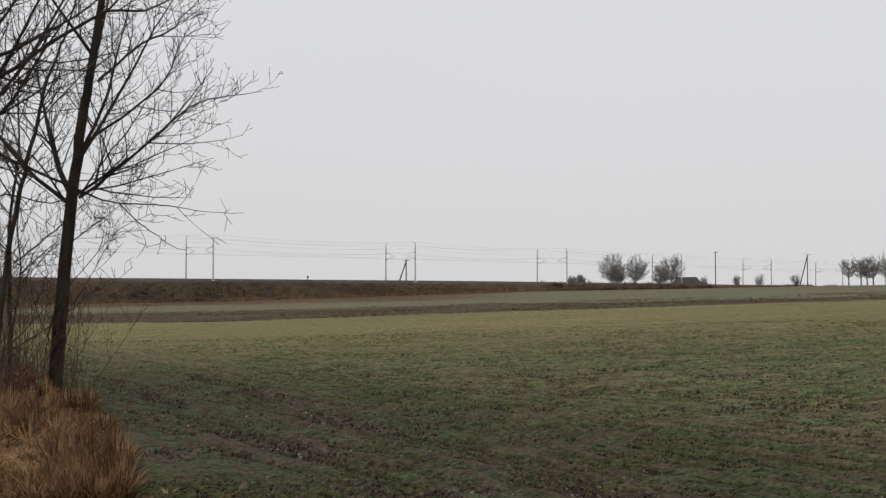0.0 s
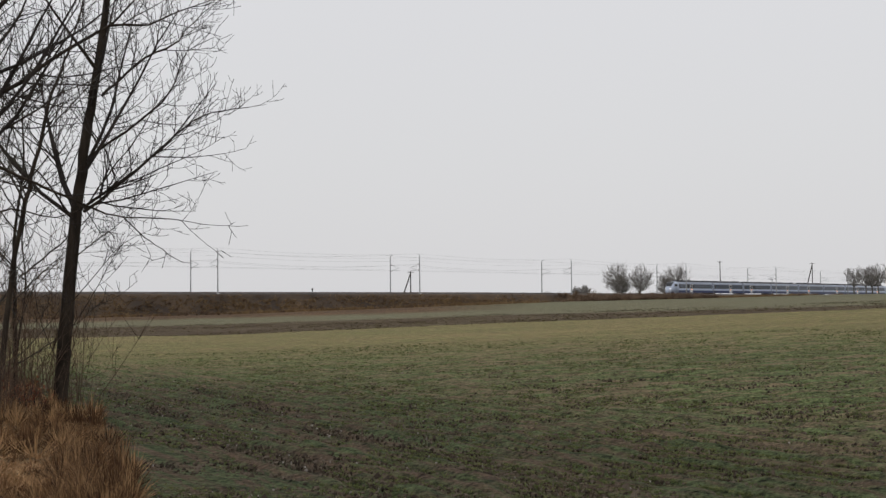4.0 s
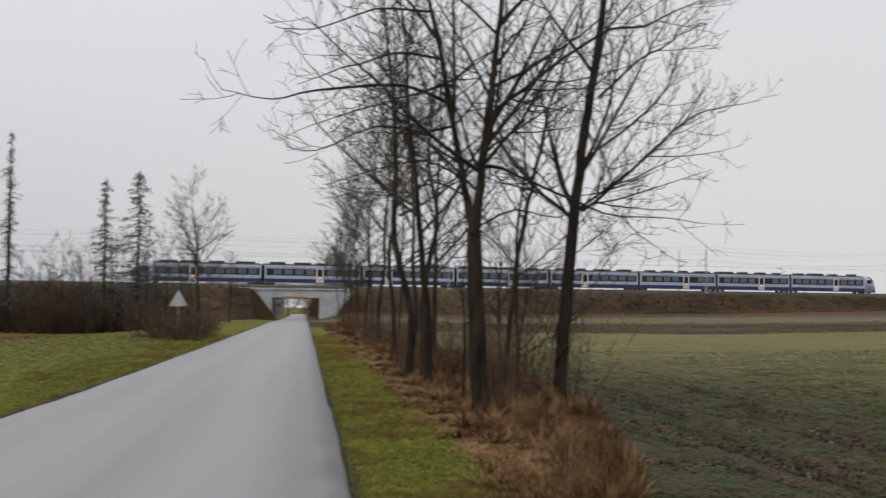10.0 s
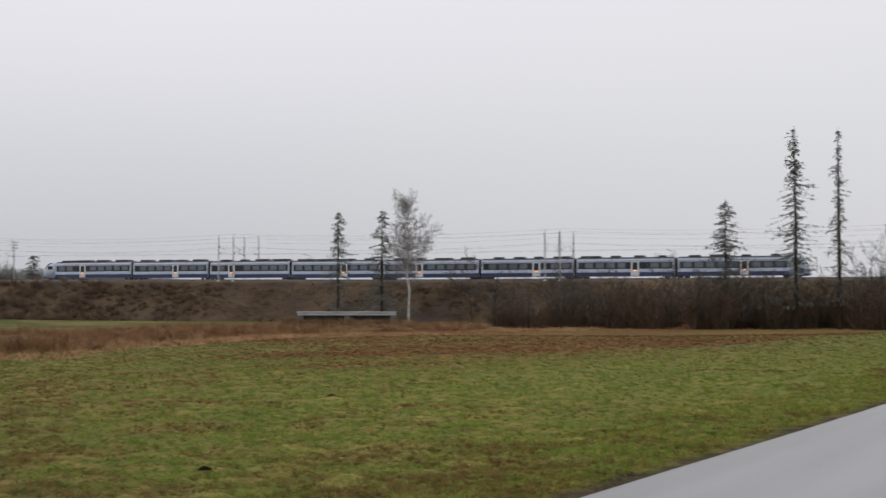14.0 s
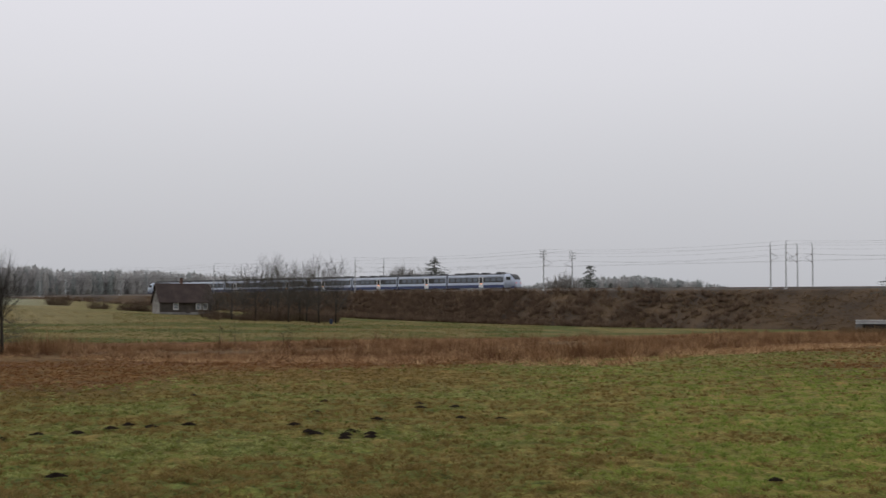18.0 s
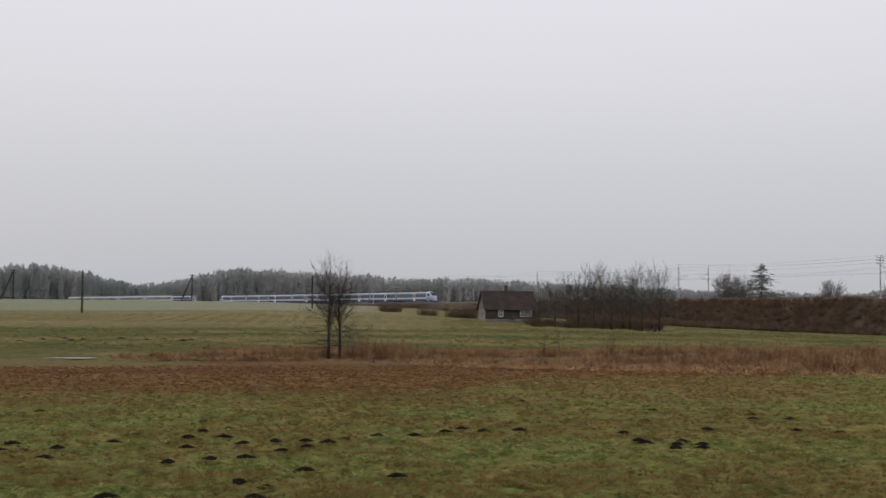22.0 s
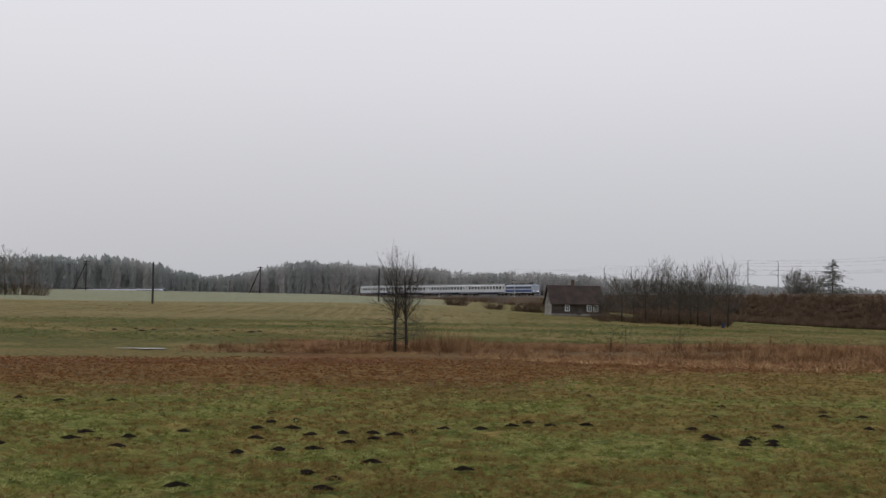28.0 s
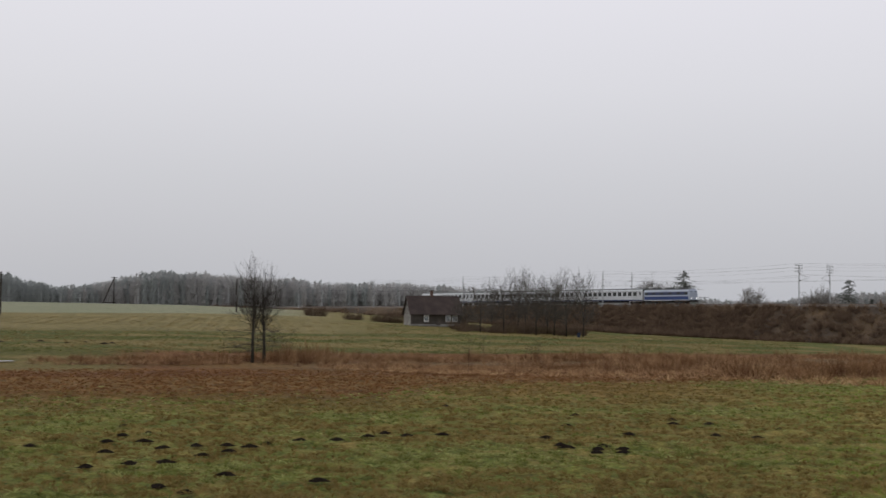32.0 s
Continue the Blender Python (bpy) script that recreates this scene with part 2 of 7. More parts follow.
def plain(name, colour, rough=0.5, metal=0.0, spec=0.4, glow=0.0):
    m, nt, b = base_material(name, rough, metal, spec)
    b.inputs["Base Color"].default_value = (*colour, 1)
    if glow:
        b.inputs["Emission Color"].default_value = (*colour, 1)
        b.inputs["Emission Strength"].default_value = glow
    return m


GROUND = ground_material()
ROAD = road_material()
BARK = mottled("dark_bark", (0.020, 0.015, 0.012), (0.054, 0.042, 0.031), (0.042, 0.046, 0.026), 2.0, 18.0, spec=0.1, bump=0.6, stretch=(3, 3, 0.6), vary=0.15)
TWIG = mottled("twig_bark", (0.016, 0.012, 0.010), (0.040, 0.031, 0.026), None, 1.0, 9.0, vary=0.15)
# twigs of distant trees, their grey lightened to paint in the haze
HAZED_TWIG = mottled("hazed_grey_twigs", (0.14, 0.13, 0.12), (0.21, 0.196, 0.182), None, 0.5, 4.0, vary=0.2)
BIRCH = mottled("birch_bark", (0.5, 0.49, 0.46), (0.62, 0.6, 0.57), (0.06, 0.055, 0.05), 1.2, 9.0, stretch=(1, 1, 3))
# needles of the distant spruces, greyed and lightened in colour for haze
HAZED_NEEDLE = mottled("hazed_needles", (0.09, 0.098, 0.086), (0.145, 0.152, 0.136), (0.18, 0.178, 0.16), 0.8, 6.0, vary=0.15)
DRY = blades("dry_grass", (0.034, 0.018, 0.009), (0.130, 0.068, 0.032), (0.41, 0.255, 0.125))
REED = blades("red_brown_reeds", (0.105, 0.050, 0.025), (0.215, 0.115, 0.055), (0.40, 0.26, 0.14))
TURF = twigs_("green_grass", (0.12, 0.15, 0.026), (0.20, 0.22, 0.042), (0.30, 0.26, 0.075))
SHRUB = twigs_("brown_shrub", (0.125, 0.090, 0.065), (0.18, 0.130, 0.094), (0.25, 0.184, 0.132))
STALK = blades("dead_stalks", (0.05, 0.032, 0.022), (0.09, 0.06, 0.042), (0.14, 0.095, 0.065))
BANKG = mottled("embankment_grass", (0.042, 0.029, 0.020), (0.098, 0.063, 0.034), (0.165, 0.107, 0.052), 0.11, 1.6, bump=0.3, detail=8.0)
BALLAST = mottled("ballast_stone", (0.05, 0.046, 0.042), (0.10, 0.092, 0.085), None, 0.8, 14.0, bump=0.6)
STEEL = mottled("rail_steel", (0.10, 0.07, 0.05), (0.18, 0.13, 0.1), None, 2.0, 12.0, 0.45, 0.7)
GALV = mottled("galvanised_steel", (0.34, 0.35, 0.36), (0.44, 0.45, 0.46), None, 1.0, 8.0, 0.55, 0.3)
WIRE = plain("contact_wire", (0.05, 0.05, 0.05), 0.5, 0.6)
CONC = mottled("weathered_concrete", (0.42, 0.435, 0.45), (0.56, 0.57, 0.58), (0.30, 0.30, 0.29), 0.5, 5.0, bump=0.25)
DARKCONC = mottled("dark_grey_concrete", (0.12, 0.12, 0.12), (0.2, 0.2, 0.195), None, 0.6, 5.0, bump=0.25)
SILVER = mottled("silver_grey_paint", (0.31, 0.35, 0.44), (0.36, 0.40, 0.49), None, 0.3, 2.0, 0.35, 0.1, 0.5)
LIGHT = mottled("pale_blue_grey_paint", (0.43, 0.49, 0.61), (0.49, 0.55, 0.67), None, 0.3, 2.0, 0.35, 0.0, 0.5)
NAVY = mottled("dark_blue_paint", (0.018, 0.030, 0.095), (0.027, 0.043, 0.125), None, 0.3, 2.0, 0.35, 0.0, 0.5)
BAND = plain("black_window_band", (0.018, 0.02, 0.024), 0.3)
PANE = plain("tinted_glass", (0.10, 0.122, 0.155), 0.12, 0.0, 0.8)
ROOFP = mottled("weathered_grey_roof", (0.075, 0.082, 0.080), (0.115, 0.122, 0.120), None, 0.5, 4.0, 0.6)
ROOFG = mottled("dark_grey_roof", (0.06, 0.062, 0.066), (0.10, 0.10, 0.105), None, 0.5, 4.0, 0.6)
UNDER = mottled("dirty_underframe", (0.02, 0.02, 0.022), (0.04, 0.038, 0.036), None, 1.0, 6.0)
DOORP = plain("white_door_paint", (0.62, 0.63, 0.65), 0.4)
LAMP_O = plain("orange_door_light", (1.0, 0.33, 0.10), 0.4, glow=2.2)
LAMP_R = plain("red_tail_light", (0.6, 0.04, 0.02), 0.4, glow=0.4)
LAMP_W = plain("white_head_light", (1.0, 0.95, 0.85), 0.3, glow=0.9)
CREAM = mottled("off_white_coach_paint", (0.47, 0.485, 0.51), (0.55, 0.565, 0.59), None, 0.4, 3.0, 0.4)
BLUE = mottled("traffic_blue_paint", (0.020, 0.042, 0.15), (0.030, 0.058, 0.19), None, 0.4, 3.0, 0.35)
ROOFT = mottled("old_brown_roof_sheets", (0.038, 0.027, 0.025), (0.062, 0.044, 0.039), (0.050, 0.044, 0.041), 0.7, 6.0, bump=0.4)
TIMBER = mottled("grey_brown_boards", (0.05, 0.043, 0.038), (0.085, 0.073, 0.064), (0.12, 0.105, 0.09), 0.8, 7.0, bump=0.3)
PLASTER = mottled("stained_plaster", (0.16, 0.15, 0.14), (0.26, 0.25, 0.235), None, 0.8, 6.0)
WHITEP = mottled("white_window_paint", (0.62, 0.62, 0.61), (0.74, 0.74, 0.73), None, 1.0, 8.0, 0.5)
BRICKM = mottled("sooty_brick", (0.08, 0.05, 0.042), (0.14, 0.085, 0.07), None, 3.0, 12.0, bump=0.3)
WOODP = mottled("tarred_pole", (0.03, 0.026, 0.022), (0.06, 0.052, 0.045), None, 2.0, 10.0)
MOLE = mottled("fresh_dark_soil", (0.014, 0.010, 0.008), (0.046, 0.034, 0.026), None, 9.0, 40.0, spec=0.02, bump=0.9)
WATER = plain("puddle_water", (0.02, 0.022, 0.022), 0.22, 0.0, 1.0)
SIGNB = mottled("grey_sign_back", (0.42, 0.44, 0.46), (0.5, 0.52, 0.54), None, 2.0, 9.0, 0.45, 0.3)
BANKDRY = twigs_("bank_grass", (0.105, 0.070, 0.042), (0.165, 0.110, 0.060), (0.26, 0.18, 0.095))
ROWTWIG = mottled("olive_grey_twigs", (0.034, 0.030, 0.024), (0.068, 0.060, 0.048), None, 0.8, 6.0, vary=0.2)
PALETWIG = mottled("pale_birch_twigs", (0.22, 0.21, 0.2), (0.32, 0.305, 0.29), None, 0.8, 6.0)
COPSE = mottled("grey_brown_twigs", (0.060, 0.054, 0.046), (0.108, 0.098, 0.085), None, 0.8, 6.0, vary=0.2)
RUSTLEAF = blades("dead_brown_leaves", (0.09, 0.03, 0.018), (0.17, 0.055, 0.03), (0.22, 0.09, 0.045))


# ---------------------------------------------------------------- mesh tools
class Shape:
    """Collects tubes, boxes and faces, and becomes one mesh."""

    def __init__(self):
        self.v, self.f = [], []

    def tube(self, pts, radii, sides=5, cap=True):
        pts = [Vector(p) for p in pts]
        start, n = len(self.v), len(pts)
        ref = Vector((0.31, 0.17, 0.93)).normalized()
        for i, p in enumerate(pts):
            d = (pts[min(i + 1, n - 1)] - pts[max(i - 1, 0)]).normalized()
            u = d.cross(ref if abs(d.dot(ref)) < 0.95 else Vector((1, 0, 0))).normalized()
            w = d.cross(u)
            for k in range(sides):
                a = 2 * math.pi * k / sides
                self.v.append(tuple(p + (u * math.cos(a) + w * math.sin(a)) * radii[i]))
        for i in range(n - 1):
            for k in range(sides):
                a, b = start + i * sides + k, start + i * sides + (k + 1) % sides
                self.f.append((a, b, b + sides, a + sides))
        if cap:
            self.f.append(tuple(start + k for k in range(sides))[::-1])
            self.f.append(tuple(start + (n - 1) * sides + k for k in range(sides)))

    def box(self, c, s, turn=0.0, bevel=0.0):
        """A block about c, sizes s, turned about z; bevel chamfers its upright and top edges."""
        x, y, z = s[0] / 2, s[1] / 2, s[2] / 2
        ca, sa = math.cos(turn), math.sin(turn)

        def put(px, py, pz):
            self.v.append((c[0] + px * ca - py * sa, c[1] + px * sa + py * ca, c[2] + pz))
        k = len(self.v)
        if not bevel:
            for pz in (-z, z):
                for px, py in ((-x, -y), (x, -y), (x, y), (-x, y)):
                    put(px, py, pz)
            for q in ((0, 3, 2, 1), (4, 5, 6, 7), (0, 1, 5, 4), (1, 2, 6, 5), (2, 3, 7, 6), (3, 0, 4, 7)):
                self.f.append(tuple(k + i for i in q))
            return
        b = bevel
        rim = ((-x + b, -y), (x - b, -y), (x, -y + b), (x, y - b), (x - b, y), (-x + b, y), (-x, y - b), (-x, -y + b))
        for pz, sh in ((-z, 0), (z - b, 0), (z, b)):
            for px, py in rim:
                put(px - math.copysign(min(sh, abs(px)), px), py - math.copysign(min(sh, abs(py)), py), pz)
        self.f.append(tuple(k + i for i in range(8))[::-1])
        self.f.append(tuple(k + 16 + i for i in range(8)))
        for r in (0, 8):
            for i in range(8):
                j = (i + 1) % 8
                self.f.append((k + r + i, k + r + j, k + r + 8 + j, k + r + 8 + i))

    def face(self, pts):
        k = len(self.v)
        self.v.extend(tuple(p) for p in pts)
        self.f.append(tuple(range(k, k + len(pts))))

    def loft(self, rings, cap=True):
        k, n = len(self.v), len(rings[0])
        for r in rings:
            self.v.extend(tuple(p) for p in r)
        for i in range(len(rings) - 1):
            for j in range(n):
                a, b = k + i * n + j, k + i * n + (j + 1) % n
                self.f.append((a, b, b + n, a + n))
        if cap:
            self.f.append(tuple(k + j for j in range(n))[::-1])
            self.f.append(tuple(k + (len(rings) - 1) * n + j for j in range(n)))

    def mesh(self, name, mat, smooth=False):
        me = bpy.data.meshes.new(name)
        me.from_pydata(self.v, [], self.f)
        me.materials.append(mat)
        if smooth:
            me.polygons.foreach_set("use_smooth", [True] * len(me.polygons))
        me.update()
        return me


def part(name, shape, mat, parent=None, label="", smooth=False):
    ob = new(name, shape.mesh(name, mat, smooth))
    ob.parent = parent
    return tagged(ob, label)


def thing(name, m, label, category, group="", kind=""):
    ob = new(name)
    ob.matrix_basis = m
    ob.empty_display_size = 0.3
    return tagged(ob, label, category, group, kind)


def smoothstep(a, b, x):
    t = min(1.0, max(0.0, (x - a) / (b - a)))
    return t * t * (3 - 2 * t)


def lerp(xs, ys, x):
    return float(np.interp(x, xs, ys))


# ---------------------------------------------------------------- plan: road, railway, lie of the land
RD = Vector((-0.471, 0.882))          # along the road, to the bridge
RL = Vector((-0.882, -0.471))         # to the left of it
ROAD_R = -0.46          # the road's near edge, to the left of the operator


def road_left(u):
    """The left edge, a little wider where the operator stands."""
    return lerp((-60, 0, 9, 16, 25, 60), (5.3, 4.75, 4.42, 4.25, 4.05, 3.95), u)


def along(x, y):
    return x * RD.x + y * RD.y, x * RL.x + y * RL.y


def on_road(u, w):
    return u * RD.x + w * RL.x, u * RD.y + w * RL.y


RAIL_Z = 6.1
KNOT_S = (-600, 0, 200, 400, 500, 600, 700, 800, 900, 1000, 1200, 1400, 2200)
KNOT_A = (236, 231.0, 226.2, 221.8, 218.6, 216.9, 217.2, 220.1, 224.5, 229.3, 234.2, 239.0, 243)
rail_s = np.arange(-600.0, 2200.0, 4.0)
rail_a = np.radians(np.interp(rail_s, KNOT_S, KNOT_A))
rail_x = np.concatenate([[0], np.cumsum(np.cos(rail_a[:-1]) * 4)])
rail_y = np.concatenate([[0], np.cumsum(np.sin(rail_a[:-1]) * 4)])
rail_x += 179.7 - np.interp(0, rail_s, rail_x)
rail_y += 498.1 - np.interp(0, rail_s, rail_y)


def dip(s):
    """The line runs a little lower by the bridge."""
    return lerp((0, 150, 260, 390, 540, 640), (-0.5, -0.45, -0.35, -0.6, -0.6, 0.0), s)


def rail(s, off=0.0):
    """x, y and heading (radians) of the railway's axis at s metres, off metres to the far side of it."""
    x, y, a = (float(np.interp(s, rail_s, q)) for q in (rail_x, rail_y, rail_a))
    return x + off * math.sin(a), y - off * math.cos(a), a


STREAM = [Vector(p) for p in ((-330, 290), (-178, 92), (-140, 35), (-104, -24), (-88, -70), (-70, -140), (-40, -400))]


def stream_gap(x, y):
    """Distance to the stream, less than 0 on the road's side of it."""
    p, best = Vector((x, y)), 1e9
    for a, b in zip(STREAM, STREAM[1:]):
        d = b - a
        t = min(1, max(0, (p - a).dot(d) / d.length_squared))
        r = p - (a + d * t)
        if r.length < abs(best):
            best = r.length * (1 if d.x * r.y - d.y * r.x < 0 else -1)
    return best


def rail_gap(x, y):
    return float(np.sqrt(np.min((rail_x - x) ** 2 + (rail_y - y) ** 2)))


def lie(x, y):
    """Height of the bare ground."""
    u, w = along(x, y)
    r, az = math.hypot(x, y), math.degrees(math.atan2(-x, y))
    right = -0.28 + lerp((-19, -3, 10, 19), (0.015, 0.0064, -0.001, -0.0015), az) * min(r, 115) + lerp((-19, -3, 10, 19), (0.0142, 0.010, 0.0065, 0.004), az) * max(0.0, r - 115)
    right = min(right + 0.8 * smoothstep(186, 212, r) * smoothstep(-19, -4, az), 5.3)
    q = stream_gap(x, y)
    if q < 0:
        left = -1.9 * max(smoothstep(-100, 0, q), smoothstep(45, 150, r) * smoothstep(3, 30, w)) - 0.1
    else:
        slope = lerp((55, 75, 85, 95, 105, 120, 180), (0.0, 0.0, 0.008, 0.019, 0.026, 0.027, 0.027), az)
        left = -2.0 + min(q, 300) * slope
    k = smoothstep(-3, 3, w)
    z = right * (1 - k) + left * k
    if x * x + y * y > 1440000:
        z = z + (2.0 - z) * smoothstep(1200, 2200, r)
    if ROAD_R - 9 < w < 14:
        bed = lerp((-200, 0, 150, 225, 300), (-0.0, -0.0, -0.12, -0.5, -0.5), u)
        e = max(ROAD_R - w, w - road_left(u), 0.0)
        z = bed - 0.05 + (z - bed + 0.05) * smoothstep(0.6, 8, e)
    return z


# ---------------------------------------------------------------- ground
def mix3(a, b, k):
    return tuple(p + (q - p) * k for p, q in zip(a, b))


CROP_A, CROP_B = (0.110, 0.140, 0.055), (0.135, 0.106, 0.062)
PLOUGH_A, PLOUGH_B = (0.060, 0.040, 0.025), (0.108, 0.084, 0.050)
VERGE_A, VERGE_B = (0.145, 0.180, 0.026), (0.22, 0.185, 0.045)
MEAD_A, MEAD_B = (0.145, 0.175, 0.040), (0.195, 0.152, 0.046)
RUST_A, RUST_B = (0.105, 0.048, 0.020), (0.215, 0.108, 0.044)
STRAW_A, STRAW_B = (0.095, 0.062, 0.032), (0.185, 0.122, 0.062)
STUB_A, STUB_B = (0.135, 0.118, 0.045), (0.225, 0.178, 0.08)
PALE_A, PALE_B = (0.20, 0.215, 0.135), (0.24, 0.235, 0.16)


def verge_edge(u):
    """Where the rough verge under the trees ends and the field begins."""
    return lerp((0, 10.5, 12.5, 14, 16, 21, 27, 40), (-2.3, -2.6, -3.1, -3.5, -4.0, -4.8, -5.4, -6.2), u)


def wob(x, y, s, k=0.0):
    return noise.noise(Vector((x * s + k, y * s - k, 0.37 + k)))


def sedge(x, y):
    """How thick the brown sedge stands, in bands on the way down to the stream."""
    u, w = along(x, y)
    r, az = math.hypot(x, y), math.degrees(math.atan2(-x, y))
    q = stream_gap(x, y) + 5 * wob(x, y, 0.03)
    k = smoothstep(-74, -50, q + 8 * wob(x, y, 0.06, 3) + 14 * smoothstep(92, 97, az)) * (0.6 + 0.4 * smoothstep(-0.25, 0.15, wob(x, y, 0.05, 3)))
    streak = smoothstep(-0.35, 0.25, noise.noise(Vector((r * 0.16, az * 0.05, 4.4))) + 0.5 * wob(x, y, 0.11, 5.0))
    return max(k, 0.85 * (0.55 + 0.45 * streak) * smoothstep(29, 44, r + 10 * wob(x, y, 0.05, 8)) * smoothstep(76, 60, az) * smoothstep(8, 14, w - road_left(u)))


def rut(u, w):
    """How deep in one of the two wheel ruts across the headland a place lies, 0 to 1."""
    k = 0.0
    for track in (-5.4 - 0.105 * (u - 11), -7.2 - 0.13 * (u - 12)):
        k = max(k, math.exp(-((w - track - 0.3 * wob(u, 1, 0.3) - 0.12 * wob(u, 5, 1.3)) / 0.22) ** 2))
    return k * smoothstep(48, 36, u) * smoothstep(-0.35, 0.1, wob(u, 3, 0.35))


def soil(x, y):
    """The two colours of the ground at a place, and how far drill lines show."""
    u, w = along(x, y)
    r = math.hypot(x, y)
    az = math.degrees(math.atan2(-x, y))
    if w < 1.8:
        e = ROAD_R - w + 0.25 * wob(x, y, 0.5)
        a, b, d = VERGE_A, VERGE_B, 0.0
        k = smoothstep(0.28, 0.1, ROAD_R - w + 0.08 * wob(x, y, 1.7))
        a, b = mix3(a, (0.045, 0.04, 0.03), k), mix3(b, (0.085, 0.07, 0.05), k)
        k = smoothstep(1.2, 2.2, e)
        a, b = mix3(a, STRAW_A, k), mix3(b, STRAW_B, k)
        k = smoothstep(-0.3, 0.3, verge_edge(u) - w) if u < 195 else 0
        # thin yellowing crop farther out, bare soil showing on the headland
        far = smoothstep(28, 75, r)
        a2, b2 = mix3(CROP_A, (0.175, 0.172, 0.068), far), mix3(CROP_B, (0.205, 0.160, 0.080), far)
        head = smoothstep(-15, -8, w) * smoothstep(60, 20, r)
        a2, b2 = mix3(a2, (0.066, 0.084, 0.038), head), mix3(b2, (0.074, 0.052, 0.035), head)
        if u < 48 and w > -14:
            k2 = 0.85 * rut(u, w)
            a2, b2 = mix3(a2, (0.030, 0.022, 0.015), k2), mix3(b2, (0.062, 0.044, 0.030), k2)
        a, b, d = mix3(a, a2, k), mix3(b, b2, k), k
        # strips beyond the crop: ploughed soil, then pale grass up to the bank
        rr = r + 2.5 * wob(x, y, 0.03) + 3.0 * wob(x, y, 0.17) + 1.5 * wob(x, y, 0.5)
        k = smoothstep(114, 116.5, rr)
        a, b = mix3(a, PLOUGH_A, k), mix3(b, PLOUGH_B, k)
        edge = lerp((-19, -10, -3, 10, 19), (138, 150, 168, 174, 168), az)
        k = smoothstep(edge - 3, edge + 3, rr)
        a, b, d = mix3(a, (0.165, 0.165, 0.10), k), mix3(b, (0.155, 0.138, 0.085), k), d * (1 - 0.6 * k)
        k = smoothstep(edge + 26, edge + 34, rr) * smoothstep(-5, 2, az)
        a, b = mix3(a, (0.085, 0.055, 0.035), k), mix3(b, (0.15, 0.092, 0.05), k)
        return a, b, d, 0.0
    stub = 0.0
    q = stream_gap(x, y) + 5 * wob(x, y, 0.03)
    e = w - road_left(u)
    a, b = VERGE_A, VERGE_B
    k = smoothstep(0.5, 0.2, e + 0.2 * wob(x, y, 1.3) + 0.14 * wob(x, y, 3.3))
    a, b = mix3(a, (0.055, 0.042, 0.024), k), mix3(b, (0.115, 0.088, 0.045), k)
    k = smoothstep(0.6, 3.0, e)
    a, b = mix3(a, MEAD_A, k), mix3(b, MEAD_B, k)
    if q < 0:
        # brown sedge in bands on the way down to the stream
        k = sedge(x, y)
        off = smoothstep(0.35, 0.8, e)
        lush = smoothstep(32, 16, r) * smoothstep(78, 62, az) + 0.6 * smoothstep(46, 30, r) * smoothstep(70, 56, az)
        a, b = mix3(a, (0.235, 0.32, 0.065), 0.9 * off * min(1, lush)), mix3(b, (0.285, 0.285, 0.07), 0.7 * off * min(1, lush))
        warm = off * smoothstep(84, 74, az) * smoothstep(60, 35, r)
        a, b = mix3(a, (0.185, 0.19, 0.045), 0.6 * warm), mix3(b, (0.25, 0.185, 0.056), 0.6 * warm)
        ochre = 0.75 * smoothstep(-92, -62, q + 7 * wob(x, y, 0.08, 2)) * smoothstep(76, 86, az)
        a, b = mix3(a, (0.165, 0.112, 0.036), ochre), mix3(b, (0.225, 0.135, 0.044), ochre)
        a, b = mix3(a, RUST_A, k), mix3(b, RUST_B, k)
        # darker wet bands
        k *= smoothstep(0.02, 0.3, noise.noise(Vector((q * 0.13, (x * 0.5 + y * 0.87) * 0.022, 9.3)))) * smoothstep(84, 94, az)
        a, b = mix3(a, (0.072, 0.030, 0.012), 0.65 * k), mix3(b, (0.125, 0.054, 0.022), 0.65 * k)
        # the wet corner by the puddle stays olive
        k = smoothstep(106, 109, az) * smoothstep(-34, -20, q)
        a, b = mix3(a, (0.110, 0.098, 0.034), k), mix3(b, (0.185, 0.135, 0.050), k)
        k = smoothstep(-26, -16, q) * smoothstep(105, 95, az)
        a, b = mix3(a, STRAW_A, k), mix3(b, STRAW_B, k)
    else:
        k = max(smoothstep(14, 20, q), 0.85 * smoothstep(106, 109, az))
        a, b = mix3(RUST_A, (0.068, 0.086, 0.022), k), mix3(RUST_B, (0.112, 0.108, 0.032), k)
        run = x * 0.5 + y * 0.87
        k *= 0.9 * smoothstep(-0.05, 0.3, noise.noise(Vector((q * 0.07, run * 0.022, 1.7))) + 0.8 * wob(x, y, 0.12, 6.1) + 0.3 * wob(x, y, 0.4, 2.0))
        a, b = mix3(a, (0.150, 0.120, 0.045), k), mix3(b, (0.225, 0.170, 0.070), k)
        if az > 84:
            k = smoothstep(62, 74, q + 6 * wob(x, y, 0.02)) * smoothstep(94, 100, az)
            stub = k * smoothstep(96, 100, az)
            a, b = mix3(a, STUB_A, k), mix3(b, STUB_B, k)
            a = mix3(a, (0.105, 0.092, 0.042), 0.4 * stub)
            k = smoothstep(150, 165, q + 10 * wob(x, y, 0.01) - 30 * smoothstep(112, 100, az)) * smoothstep(98, 102, az)
            a, b = mix3(a, PALE_A, k), mix3(b, PALE_B, k)
            stub *= 1 - k
        if q > 300:
            a, b = mix3(a, (0.08, 0.07, 0.04), 0.7), mix3(b, (0.11, 0.09, 0.05), 0.7)
    return a, b, 0.0, stub


